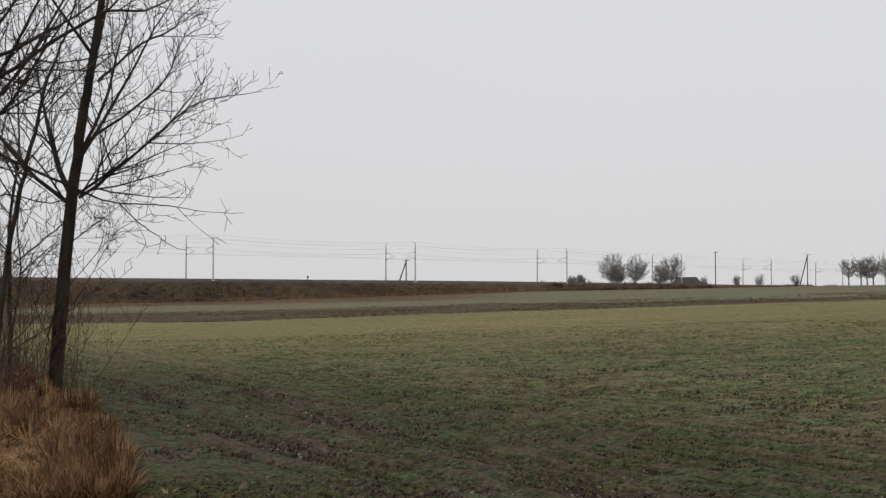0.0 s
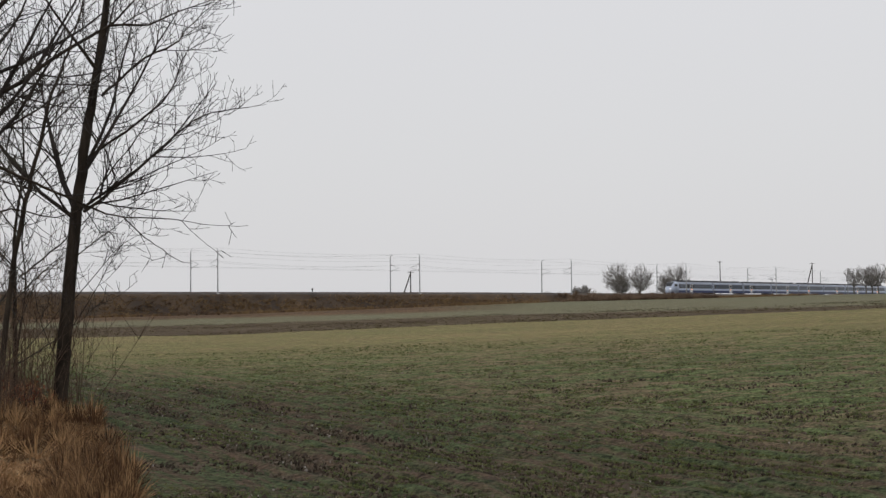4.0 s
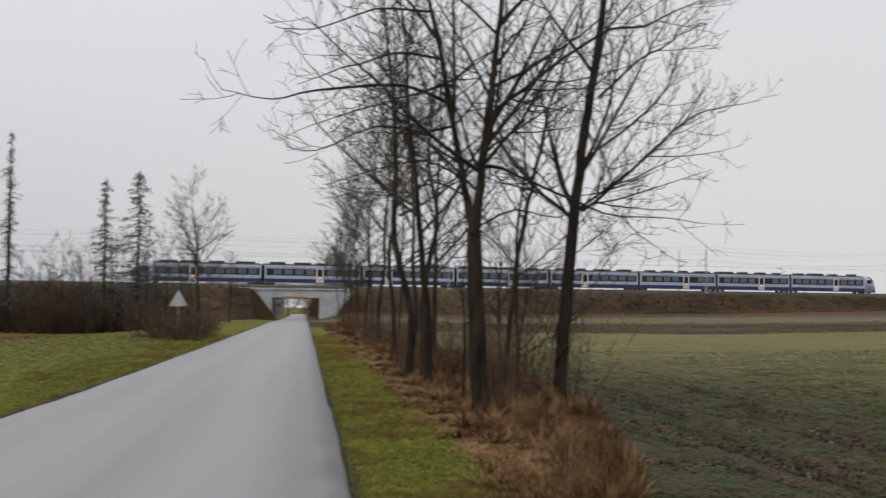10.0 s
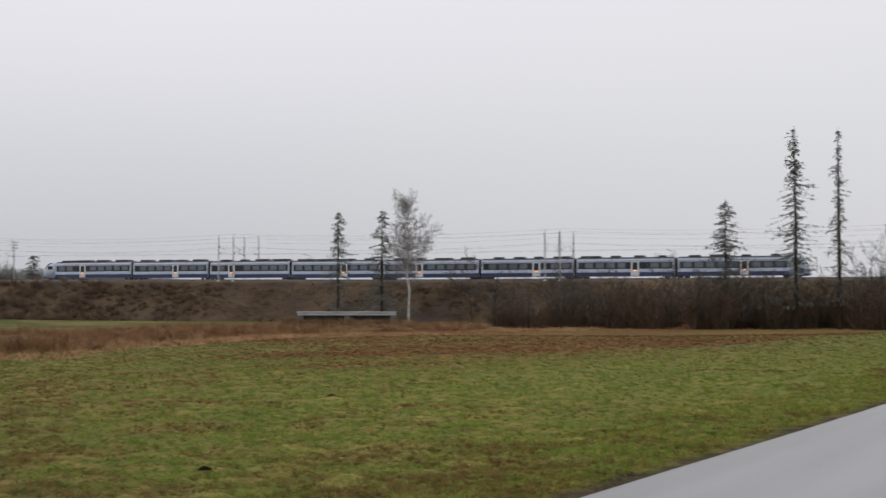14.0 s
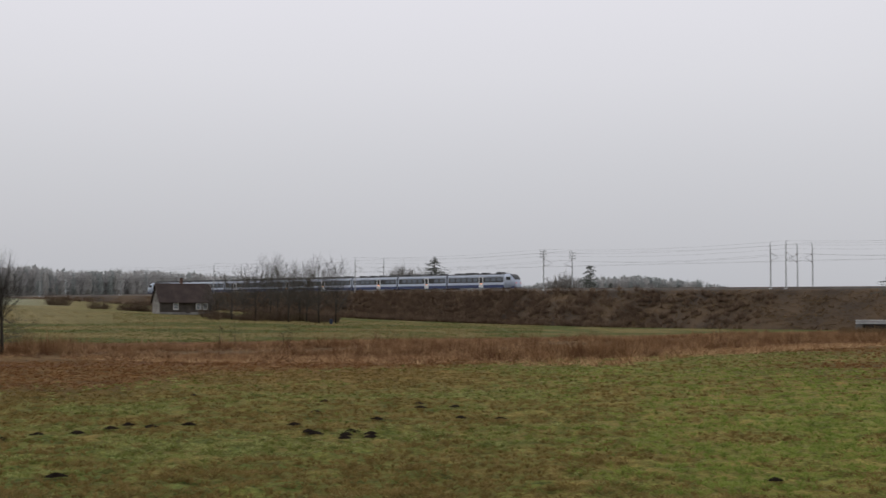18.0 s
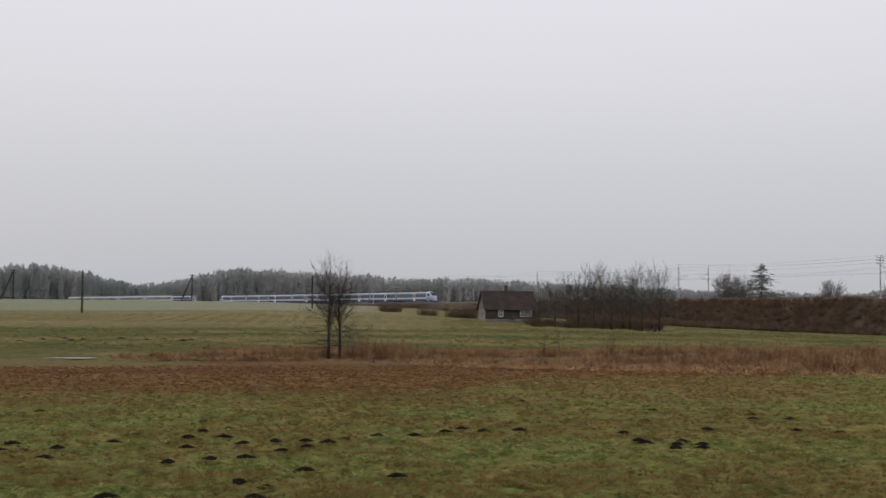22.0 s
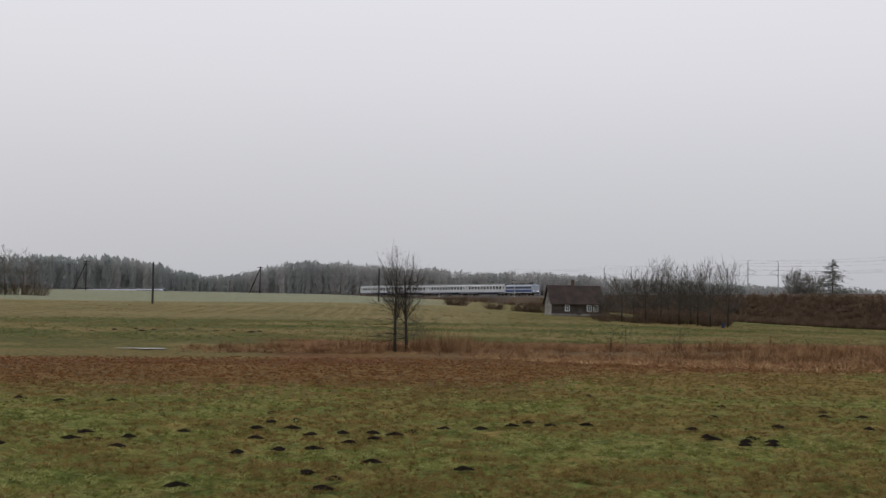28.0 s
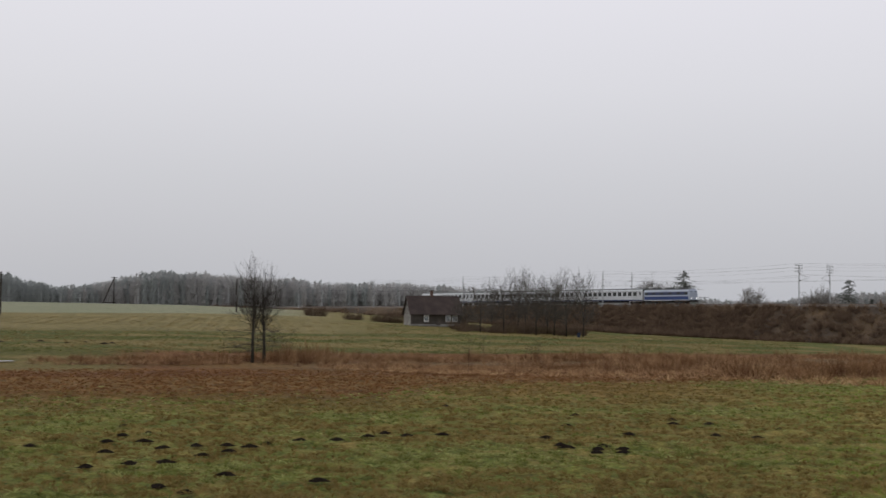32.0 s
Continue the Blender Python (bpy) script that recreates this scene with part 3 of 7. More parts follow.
def build_ground():
    az = np.concatenate([np.linspace(-25, 126, 540), np.linspace(126, 335, 61)[1:-1]])
    rad = np.concatenate([[0.0], np.geomspace(2.0, 9.0, 36)[:-1], np.geomspace(9.0, 70.0, 220)[:-1], np.geomspace(70, 450, 120)[:-1], np.geomspace(450, 4600, 60)])
    n = len(az)
    verts, ca, cb, dr, hd, sb = [], [], [], [], [], []
    for r in rad:
        for a in az:
            x, y = -r * math.sin(radians(a)), r * math.cos(radians(a))
            z = lie(x, y)
            u, w = along(x, y)
            left = road_left(u)
            if 3 < r < 160 and not ROAD_R - 0.4 < w < left + 0.4:
                away = smoothstep(0.4, 2.5, max(ROAD_R - w, w - left))
                z += 0.045 * (wob(x, y, 0.9) + 0.6 * wob(x, y, 2.3, 5.0)) * away
                if w > left and r < 75:
                    # tussocks of the grazed meadow
                    lump = 0.6 * (wob(x, y, 1.7, 2.0) + 0.7 * wob(x, y, 3.6, 7.0)) * smoothstep(75, 50, r)
                    z += (0.10 * max(0.0, lump) + 0.03 * lump) * away
                if w < -5:
                    head = smoothstep(-15, -11, w)
                    furrow = math.sin(w * 2 * math.pi / 0.5 + 2 * wob(x, y, 0.2)) * head + (1 - head) * math.sin((x * 0.14 + y * 0.99) * 2 * math.pi / 0.8 + 3 * wob(x, y, 0.1))
                    z += (0.026 * furrow + 0.05 * wob(x, y, 3.1, 4.0) * smoothstep(60, 30, r)) * smoothstep(90, 20, r)
                    # wheel ruts along the headland
                    z -= 0.11 * rut(u, w)
            c1, c2, d, st = soil(x, y)
            verts.append((x, y, z))
            ca.append((*c1, 1))
            cb.append((*c2, 1))
            dr.append(max(d, 0.45 * st))
            sb.append(st)
            hd.append(smoothstep(-15, -11, w))
    faces = []
    for i in range(1, len(rad) - 1):
        for j in range(n):
            k = (j + 1) % n
            faces.append((i * n + j, i * n + k, (i + 1) * n + k, (i + 1) * n + j))
    hub = len(verts)
    verts.append((0, 0, lie(0, 0)))
    ca.append((*VERGE_A, 1)), cb.append((*VERGE_B, 1)), dr.append(0), hd.append(0), sb.append(0)
    faces += [(hub, n + (j + 1) % n, n + j) for j in range(n)]
    me = bpy.data.meshes.new("ground")
    me.from_pydata(verts, [], faces)
    for nm, data in (("soil_a", ca), ("soil_b", cb)):
        at = me.attributes.new(nm, "FLOAT_COLOR", "POINT")
        at.data.foreach_set("color", np.array(data, dtype=np.float32).ravel())
    for nm, data in (("drill", dr), ("headland", hd), ("stubble", sb)):
        at = me.attributes.new(nm, "FLOAT", "POINT")
        at.data.foreach_set("value", np.array(data, dtype=np.float32))
    me.materials.append(GROUND)
    me.polygons.foreach_set("use_smooth", [True] * len(me.polygons))
    me.update()
    tagged(new("ground", me), "winter fields, meadow and road verges under dull light", "ground", kind="structure")


build_ground()


def build_road():
    s = Shape()
    us = np.concatenate([np.arange(-120, 60, 1.5), np.arange(60, 420, 6)])
    rings = []
    for u in us:
        zb = lerp((-200, 0, 150, 225, 300), (-0.0, -0.0, -0.12, -0.5, -0.5), u)
        j1, j2 = 0.035 * wob(u, 3, 0.9), 0.035 * wob(u, 9, 0.9)
        row = []
        for w, z in ((ROAD_R - 0.12 + j1, -0.10), (ROAD_R + j1, 0.0), (0.6, 0.035), (1.8, 0.05), (3.0, 0.035), (road_left(u) + j2, 0.0), (road_left(u) + 0.12 + j2, -0.10)):
            x, y = on_road(u, w)
            row.append((x, y, zb + z))
        rings.append(row)
    s.loft(rings, cap=False)
    ob = part("road", s, ROAD, smooth=True)
    tagged(ob, "narrow grey asphalt lane, worn and damp, without markings", "road", kind="structure")


build_road()

# ---------------------------------------------------------------- railway
BRIDGE_S = 416.0
FAR_OFF, NEAR_OFF, MID = 0.0, -4.0, -2.0


def build_bank():
    """The embankment in two runs that end in cones at the bridge."""
    for s0, s1, end in ((-600.0, 406.8, 1), (425.2, 2196.0, -1)):
        n = int((s1 - s0) / 6)
        ss = list(np.linspace(s0, s1, n))
        sh = Shape()
        rings = []
        for q in ss:
            gap = abs(q - BRIDGE_S)
            run = 1.55
            ring = []
            for off, z in ((-8.2, 5.5), (-7.4, 5.72), (3.4, 5.72), (4.2, 5.5)):
                ring.append((off, z))
            left = [(-8.2 - run * d * (1 + 0.06 * wob(q, d, 0.11)), 5.5 - d + 0.25 * wob(q, d * 9, 0.16)) for d in (9.5, 7, 5, 3.2, 1.6, 0.6)]
            right = [(4.2 + run * d, 5.5 - d) for d in (0.6, 1.6, 3.2, 5, 7, 9.5)]
            pts = []
            for off, z in left + ring + right:
                x, y, a = rail(q, off)
                pts.append((x, y, z + dip(q)))
            rings.append(pts)
        sh.loft(rings, cap=True)
        ob = part("embankment", sh, BANKG, smooth=True)
        tagged(ob, "railway embankment grown over with dry brown grass", "embankment", kind="structure")
    # cones of earth that wrap round the wing walls
    for s0, way in ((406.8, 1), (425.2, -1)):
        for base, out in ((-8.2, -1), (4.2, 1)):
            sh = Shape()
            rings = []
            for d in (0.0, 0.5, 1.6, 3.2, 5.0, 7.0, 9.0):
                ring = []
                for k in range(9):
                    a = math.pi / 2 * k / 8
                    wv = 1 + 0.05 * wob(s0 + k, d * 2, 0.3)
                    x, y, h = rail(s0 + way * (0.72 * d * math.sin(a) * wv + 0.05), base + out * (1.55 * d * math.cos(a) * wv))
                    ring.append((x, y, 4.9 - d + 0.12 * wob(x, y, 0.4)))
                x, y, h = rail(s0 - way * 0.6, base + out * -0.6)
                ring.append((x, y, 4.9 - d))
                rings.append(ring)
            sh.loft(rings)
            tagged(part("embankment", sh, BANKG, smooth=True), "earth cone beside the underpass, grown over with brown grass", "embankment", kind="structure")
    sh = Shape()
    rings = []
    for q in np.arange(-600, 2196, 6.0):
        pts = []
        for off, z in ((-7.3, 5.6), (-6.6, 5.95), (-5.6, 6.0), (1.6, 6.0), (2.6, 5.95), (3.3, 5.6)):
            x, y, a = rail(q, off)
            pts.append((x, y, z + dip(q)))
        rings.append(pts)
    sh.loft(rings)
    tagged(part("ballast", sh, BALLAST), "dark crushed-stone ballast of a double track", "ballast", kind="structure")
    for track in (FAR_OFF, NEAR_OFF):
        for g in (-0.75, 0.75):
            sh = Shape()
            rings = []
            for q in np.arange(-600, 2196, 8.0):
                pts = []
                for dx, z in ((-0.07, 5.98), (0.07, 5.98), (0.035, 6.05), (0.035, 6.15), (-0.035, 6.15), (-0.035, 6.05)):
                    x, y, a = rail(q, track + g + dx)
                    pts.append((x, y, z + dip(q)))
                rings.append(pts)
            sh.loft(rings)
            tagged(part("rail", sh, STEEL), "rusty steel rail", "rail", "rails of the double track", "structure")


build_bank()


def build_bridge():
    x, y, a = rail(BRIDGE_S, MID)
    b = thing("railway_bridge", pose(x, y, -0.6, 0, 0, math.degrees(a)), "pale concrete railway underpass over the lane", "bridge")
    # local x runs along the track; the passage lies askew, along the lane
    def askew(s):
        s.v = [(px + 0.236 * py, py, pz) for px, py, pz in s.v]
        return s
    for sx in (-1, 1):
        s = Shape()
        s.box((sx * 8.2, 0, 2.2), (8.2, 11.9, 6.0), bevel=0.06)
        part("abutment", askew(s), CONC, b)
        s = Shape()
        s.box((sx * 4.02, 0, 2.0), (0.14, 11.7, 5.0))
        part("abutment_face", askew(s), DARKCONC, b, "darker inner wall of the passage")
    s = Shape()
    s.box((0, 0, 4.35), (8.2, 11.0, 1.1))
    part("deck", askew(s), DARKCONC, b)
    for sy in (-1, 1):
        s = Shape()
        s.box((0, sy * 5.82, 4.55), (8.3, 0.32, 1.3), bevel=0.03)
        part("edge_beam", askew(s), CONC, b)
        s = Shape()
        s.box((0, sy * 6.1, 5.38), (19.5, 0.42, 0.26), bevel=0.03)
        part("coping", askew(s), CONC, b)
        for k in range(16):
            s = Shape()
            s.tube([(-15 + 2 * k, sy * 6.1, 5.4), (-15 + 2 * k, sy * 6.1, 6.45)], [0.03, 0.03], 6)
            part("railing_post", s, GALV, b)
        for z in (5.95, 6.42):
            s = Shape()
            s.tube([(-15, sy * 6.1, z), (15, sy * 6.1, z)], [0.025, 0.025], 6)
            part("handrail", s, GALV, b)
    s = Shape()
    s.box((0, 6.09, 3.95), (4.2, 0.12, 0.32), bevel=0.02)
    part("height_limit_board", askew(s), plain("yellow_board", (0.42, 0.26, 0.08), 0.6), b, "faded yellow clearance board")
    return b


build_bridge()


def catenary_mast(label, arms):
    m = thing("catenary_mast", pose(0, 0, 0), label, "catenary mast", "masts along the track")
    s = Shape()
    s.tube([(0, 0, -1.2), (0, 0, 0.0), (0, 0, 8.6)], [0.17, 0.16, 0.11], 6)
    part("post", s, GALV, m)
    s = Shape()
    s.box((0, 0, -0.1), (0.6, 0.6, 0.7), bevel=0.05)
    part("footing", s, CONC, m)
    # local +y points over the track
    for z0, z1, y1 in ((5.4, 6.2, 3.1), (6.9, 6.25, 2.5)):
        s = Shape()
        s.tube([(0, 0.1, z0), (0, y1, z1)], [0.045, 0.04], 5)
        part("bracket_arm", s, GALV, m)
    s = Shape()
    s.tube([(0, 1.2, 5.6), (0, 3.0, 5.45)], [0.03, 0.025], 5)
    part("steady_arm", s, GALV, m)
    for z0 in (5.4, 6.9):
        s = Shape()
        s.tube([(0, 0.12, z0), (0, 0.5, z0 + (0.1 if z0 < 6 else -0.1))], [0.09, 0.09], 6)
        part("insulator", s, BRICKM, m)
    s = Shape()
    s.tube([(0, 0, 8.5), (0, 0.1, 8.95), (0, 0.75, 9.1)], [0.07, 0.05, 0.04], 5)
    part("peak_bracket", s, GALV, m)
    for k in range(arms):
        z = 7.3 + 0.65 * k
        s = Shape()
        s.box((0, -0.05, z), (0.09, 2.3, 0.1))
        part("cross_arm", s, GALV, m)
        for yy in (-1.1, -0.6, 0.6, 1.0):
            s = Shape()
            s.tube([(0, yy, z), (0, yy, z + 0.28)], [0.06, 0.04], 5)
            part("insulator", s, DARKCONC, m)
    return m


MAST_S = (-31, 22, 74.5, 126.8, 178.6, 230.4, 283.3, 336.4, 389.5, 447, 509.3, 512, 573, 576.2, 632.3, 695.5, 757, 805, 852, 900.5, 970, 1035, 1100, 1165, 1230, 1300)
mast_a = catenary_mast("grey steel catenary mast with bracket arms beside the track", 0)
mast_b = catenary_mast("grey steel catenary mast with stacked cross-arms and insulators", 3)
first = {0: True, 1: True}
for q in MAST_S:
    for off, turn in ((-6.9, 0), (2.9, 180)):
        src, i = (mast_b, 1) if q == 632.3 else (mast_a, 0)
        x, y, a = rail(q, off)
        m = pose(x, y, 5.6 + dip(q), 0, 0, math.degrees(a) - 180 + turn)
        if first[i]:
            src.matrix_basis = m
            first[i] = False
        else:
            copy_thing(src, m)


def wires():
    for off in (FAR_OFF, NEAR_OFF):
        for z, sag, r in ((11.05, 0.0, 0.009), (12.4, 0.9, 0.009)):
            s = Shape()
            pts = []
            for a, b in zip(MAST_S, MAST_S[1:]):
                for k in range(6):
                    t = k / 6
                    x, y, h = rail(a + (b - a) * t, off)
                    pts.append((x, y, z + dip(a + (b - a) * t) - sag * 4 * t * (1 - t)))
            s.tube(pts, [r] * len(pts), 4)
            tagged(part("overhead_wire", s, WIRE), "thin dark overhead wire above the track", "wire", "overhead wires", "structure")
    for off, z in ((-6.6, 14.7), (3.1, 14.7), (-7.6, 13.9), (-6.1, 13.25)):
        s = Shape()
        pts = []
        use = [q for q in MAST_S if q not in (512, 576.2)]
        for a, b in zip(use, use[1:]):
            for k in range(6):
                t = k / 6
                x, y, h = rail(a + (b - a) * t, off)
                pts.append((x, y, z + dip(a + (b - a) * t) - 0.7 * 4 * t * (1 - t)))
        s.tube(pts, [0.009] * len(pts), 4)
        tagged(part("feeder_wire", s, WIRE), "sagging feeder wire between the mast tops", "wire", "overhead wires", "structure")


wires()

# ---------------------------------------------------------------- trains
def car_ring(x, hw, zb, zt, n=5):
    """A coach's outline across: flat sides, rounded roof."""
    pts = [(x, -hw, zb), (x, -hw, zt - 0.55)]
    for k in range(1, n):
        a = math.pi * k / n
        pts.append((x, -hw * math.cos(a), zt - 0.55 + 0.55 * math.sin(a)))
    pts += [(x, hw, zt - 0.55), (x, hw, zb)]
    return pts


def bogie(parent, x, r=0.42):
    s = Shape()
    s.box((x, 0, 0.55), (3.0, 2.3, 0.35), bevel=0.08)
    b = part("bogie", s, UNDER, parent)
    for dx in (-1.15, 1.15):
        for sy in (-0.78, 0.78):
            w = Shape()
            w.tube([(x + dx, sy - 0.07, r), (x + dx, sy + 0.07, r)], [r, r], 14)
            part("wheel", w, STEEL, b)


def unit_car(length, nose, door_at, panto, lamp):
    """A car of the silver and blue multiple unit; nose 1: cab at its front, -1: at its rear, 0: none. Local x ahead, z from the rail."""
    h = length / 2
    c = thing("train_car", pose(0, 0, 0), "silver-grey and dark blue electric multiple-unit car with black window band", "train car", "cars of the blue and silver train")
    e0, e1 = -h + 0.25, h - 0.25
    if nose == 1:
        e1 = h - 3.4
    if nose == -1:
        e0 = -h + 3.4
    s = Shape()
    s.loft([car_ring(x, 1.43, 0.42, 3.72) for x in (e0, e1)])
    body = part("body", s, SILVER, c, smooth=False)
    if nose:
        s = Shape()
        rings = []
        xe = e1 if nose == 1 else e0
        for d, hw, zb, zt in ((0, 1.43, 0.42, 3.72), (0.9, 1.42, 0.42, 3.70), (1.8, 1.36, 0.42, 3.42), (2.5, 1.24, 0.42, 2.9), (3.0, 1.08, 0.42, 2.2), (3.3, 0.85, 0.45, 1.6), (3.4, 0.6, 0.6, 1.35)):
            rings.append(car_ring(xe + nose * d, hw, zb, zt))
        s.loft(rings)
        cab = part("cab_nose", s, LIGHT, c, "pale rounded nose", smooth=True)
        s = Shape()
        s.loft([[(xe + nose * d, sy * w, z) for sy in (-1, 1)] + [(xe + nose * (d - 0.1), sy * (w - 0.05), z - 0.1) for sy in (1, -1)] for d, w, z in ((1.55, 1.0, 3.56), (2.15, 1.05, 3.22), (2.62, 1.0, 2.78), (2.95, 0.9, 2.32))])
        part("windscreen", s, BAND, cab)
        for sy in (-1, 1):
            s = Shape()
            s.box((xe + nose * 1.25, sy * 1.40, 2.55), (1.3, 0.06, 0.7), bevel=0.02)
            part("cab_window", s, BAND, cab)
            s = Shape()
            s.box((xe + nose * 3.12, sy * 0.72, 1.5), (0.3, 0.34, 0.2), bevel=0.04)
            part("lamp", s, lamp, cab)
        s = Shape()
        s.box((xe + nose * 1.6, 0, 0.55), (3.0, 2.6, 0.45), bevel=0.15)
        part("nose_skirt", s, NAVY, c)
    L, mid = e1 - e0, (e0 + e1) / 2
    for nm, z0, z1, mat, hw in (("lower_band", 0.44, 1.12, NAVY, 1.445), ("window_band", 1.70, 2.86, BAND, 1.442), ("pale_band", 1.14, 1.68, LIGHT, 1.440)):
        s = Shape()
        s.box((mid, 0, (z0 + z1) / 2), (L - 0.06 - (0.7 if nm == "window_band" else 0), 2 * hw, z1 - z0))
        part(nm, s, mat, c)
    s = Shape()
    s.loft([[(x, y, z) for y, z in ((-1.2, 3.5), (-0.9, 3.68), (-0.5, 3.77), (0.5, 3.77), (0.9, 3.68), (1.2, 3.5))] for x in (e0 + 0.1, e1 - 0.1)])
    part("roof", s, ROOFG, c)
    xd = h - door_at * length
    # windows of the long sides, clear of the door
    x = e0 + 1.5
    while x < e1 - 1.3:
        if abs(x - xd) > 1.55:
            for sy in (-1, 1):
                s = Shape()
                s.box((x, sy * 1.445, 2.32), (1.42, 0.03, 0.82), bevel=0.012)
                part("window", s, PANE, c)
        x += 1.92
    for sy in (-1, 1):
        s = Shape()
        s.box((xd, sy * 1.45, 1.75), (1.45, 0.05, 2.5), bevel=0.015)
        d = part("door_leaf", s, DOORP, c, "white passenger door")
        s = Shape()
        s.box((xd, sy * 1.478, 2.2), (0.85, 0.02, 1.3))
        part("door_window", s, BAND, d)
        s = Shape()
        s.box((xd, sy * 1.482, 1.42), (0.42, 0.03, 0.12))
        part("door_light", s, LAMP_O, d)
    rng = random.Random(int(length * 100 + door_at * 1000))
    for k in range(4):
        x = e0 + L * (0.14 + 0.24 * k) + rng.uniform(-0.6, 0.6)
        s = Shape()
        s.box((x, 0, 3.9), (rng.uniform(1.2, 3.6), 1.7, rng.uniform(0.22, 0.36)), bevel=0.06)
        part("roof_unit", s, ROOFG, c)
    if panto:
        s = Shape()
        px = e0 + 1.4 if door_at > 0.595 else e1 - 2.0
        s.tube([(px, 0, 3.9), (px - 1.6, 0, 4.45), (px, 0, 5.0)], [0.05, 0.045, 0.04], 5)
        s.tube([(px, -0.9, 5.02), (px, 0.9, 5.02)], [0.05, 0.05], 5)
        part("pantograph", s, UNDER, c)
    s = Shape()
    s.box((mid, 0, 0.62), (L * 0.55, 2.3, 0.22), bevel=0.05)
    part("underfloor", s, UNDER, c)
    ends = [(-h + 0.1, nose != -1), (h - 0.1, nose != 1)]
    for x, joint in ends:
        if joint:
            s = Shape()
            s.box((x * 1.0, 0, 2.1), (0.55, 2.2, 2.9), bevel=0.05)
            part("gangway", s, UNDER, c)
    bogie(c, -h + (3.0 if nose == -1 else 0.6))
    bogie(c, h - (3.0 if nose == 1 else 0.6))
    return c


UNIT_CARS = ((22.2, 1, 0.46, 0), (17.8, 0, 0.57, 0), (17.9, 0, 0.28, 0), (18.9, 0, 0.59, 1), (19.2, 0, 0.39, 0), (17.6, 0, 0.6, 0), (17.7, 0, 0.6, 1), (22.2, -1, 0.515, 0))


def coach(group):
    c = thing("passenger_coach", pose(0, 0, 0), "off-white passenger coach with a row of dark windows", "coach", group)
    s = Shape()
    s.loft([car_ring(x, 1.41, 1.05, 4.05) for x in (-12.1, 12.1)])
    part("body", s, CREAM, c)
    s = Shape()
    s.loft([[(x, y, z) for y, z in ((-1.425, 3.3), (-1.15, 3.86), (-0.55, 4.09), (0.55, 4.09), (1.15, 3.86), (1.425, 3.3))] for x in (-12.15, 12.15)])
    part("roof", s, ROOFP, c)
    s = Shape()
    s.box((0, 0, 1.15), (24.1, 2.836, 0.28))
    part("sill_band", s, NAVY, c)
    for k in range(11):
        for sy in (-1, 1):
            s = Shape()
            s.box((-9.4 + 1.88 * k, sy * 1.415, 2.68), (1.2, 0.04, 0.95), bevel=0.015)
            part("window", s, BAND, c)
    for x in (-11.3, 11.3):
        for sy in (-1, 1):
            s = Shape()
            s.box((x, sy * 1.415, 2.2), (0.8, 0.04, 2.0), bevel=0.015)
            d = part("door_leaf", s, CREAM, c)
            w = Shape()
            w.box((x, sy * 1.44, 2.75), (0.45, 0.02, 0.8))
            part("door_window", w, BAND, d)
    s = Shape()
    s.box((0, 0, 0.85), (9.0, 2.2, 0.45), bevel=0.08)
    part("underfloor", s, UNDER, c)
    for x in (-12.15, 12.15):
        s = Shape()
        s.box((x, 0, 2.3), (0.3, 1.6, 2.4), bevel=0.04)
        part("gangway", s, UNDER, c)
    bogie(c, -8.8, 0.46)
    bogie(c, 8.8, 0.46)
    return c


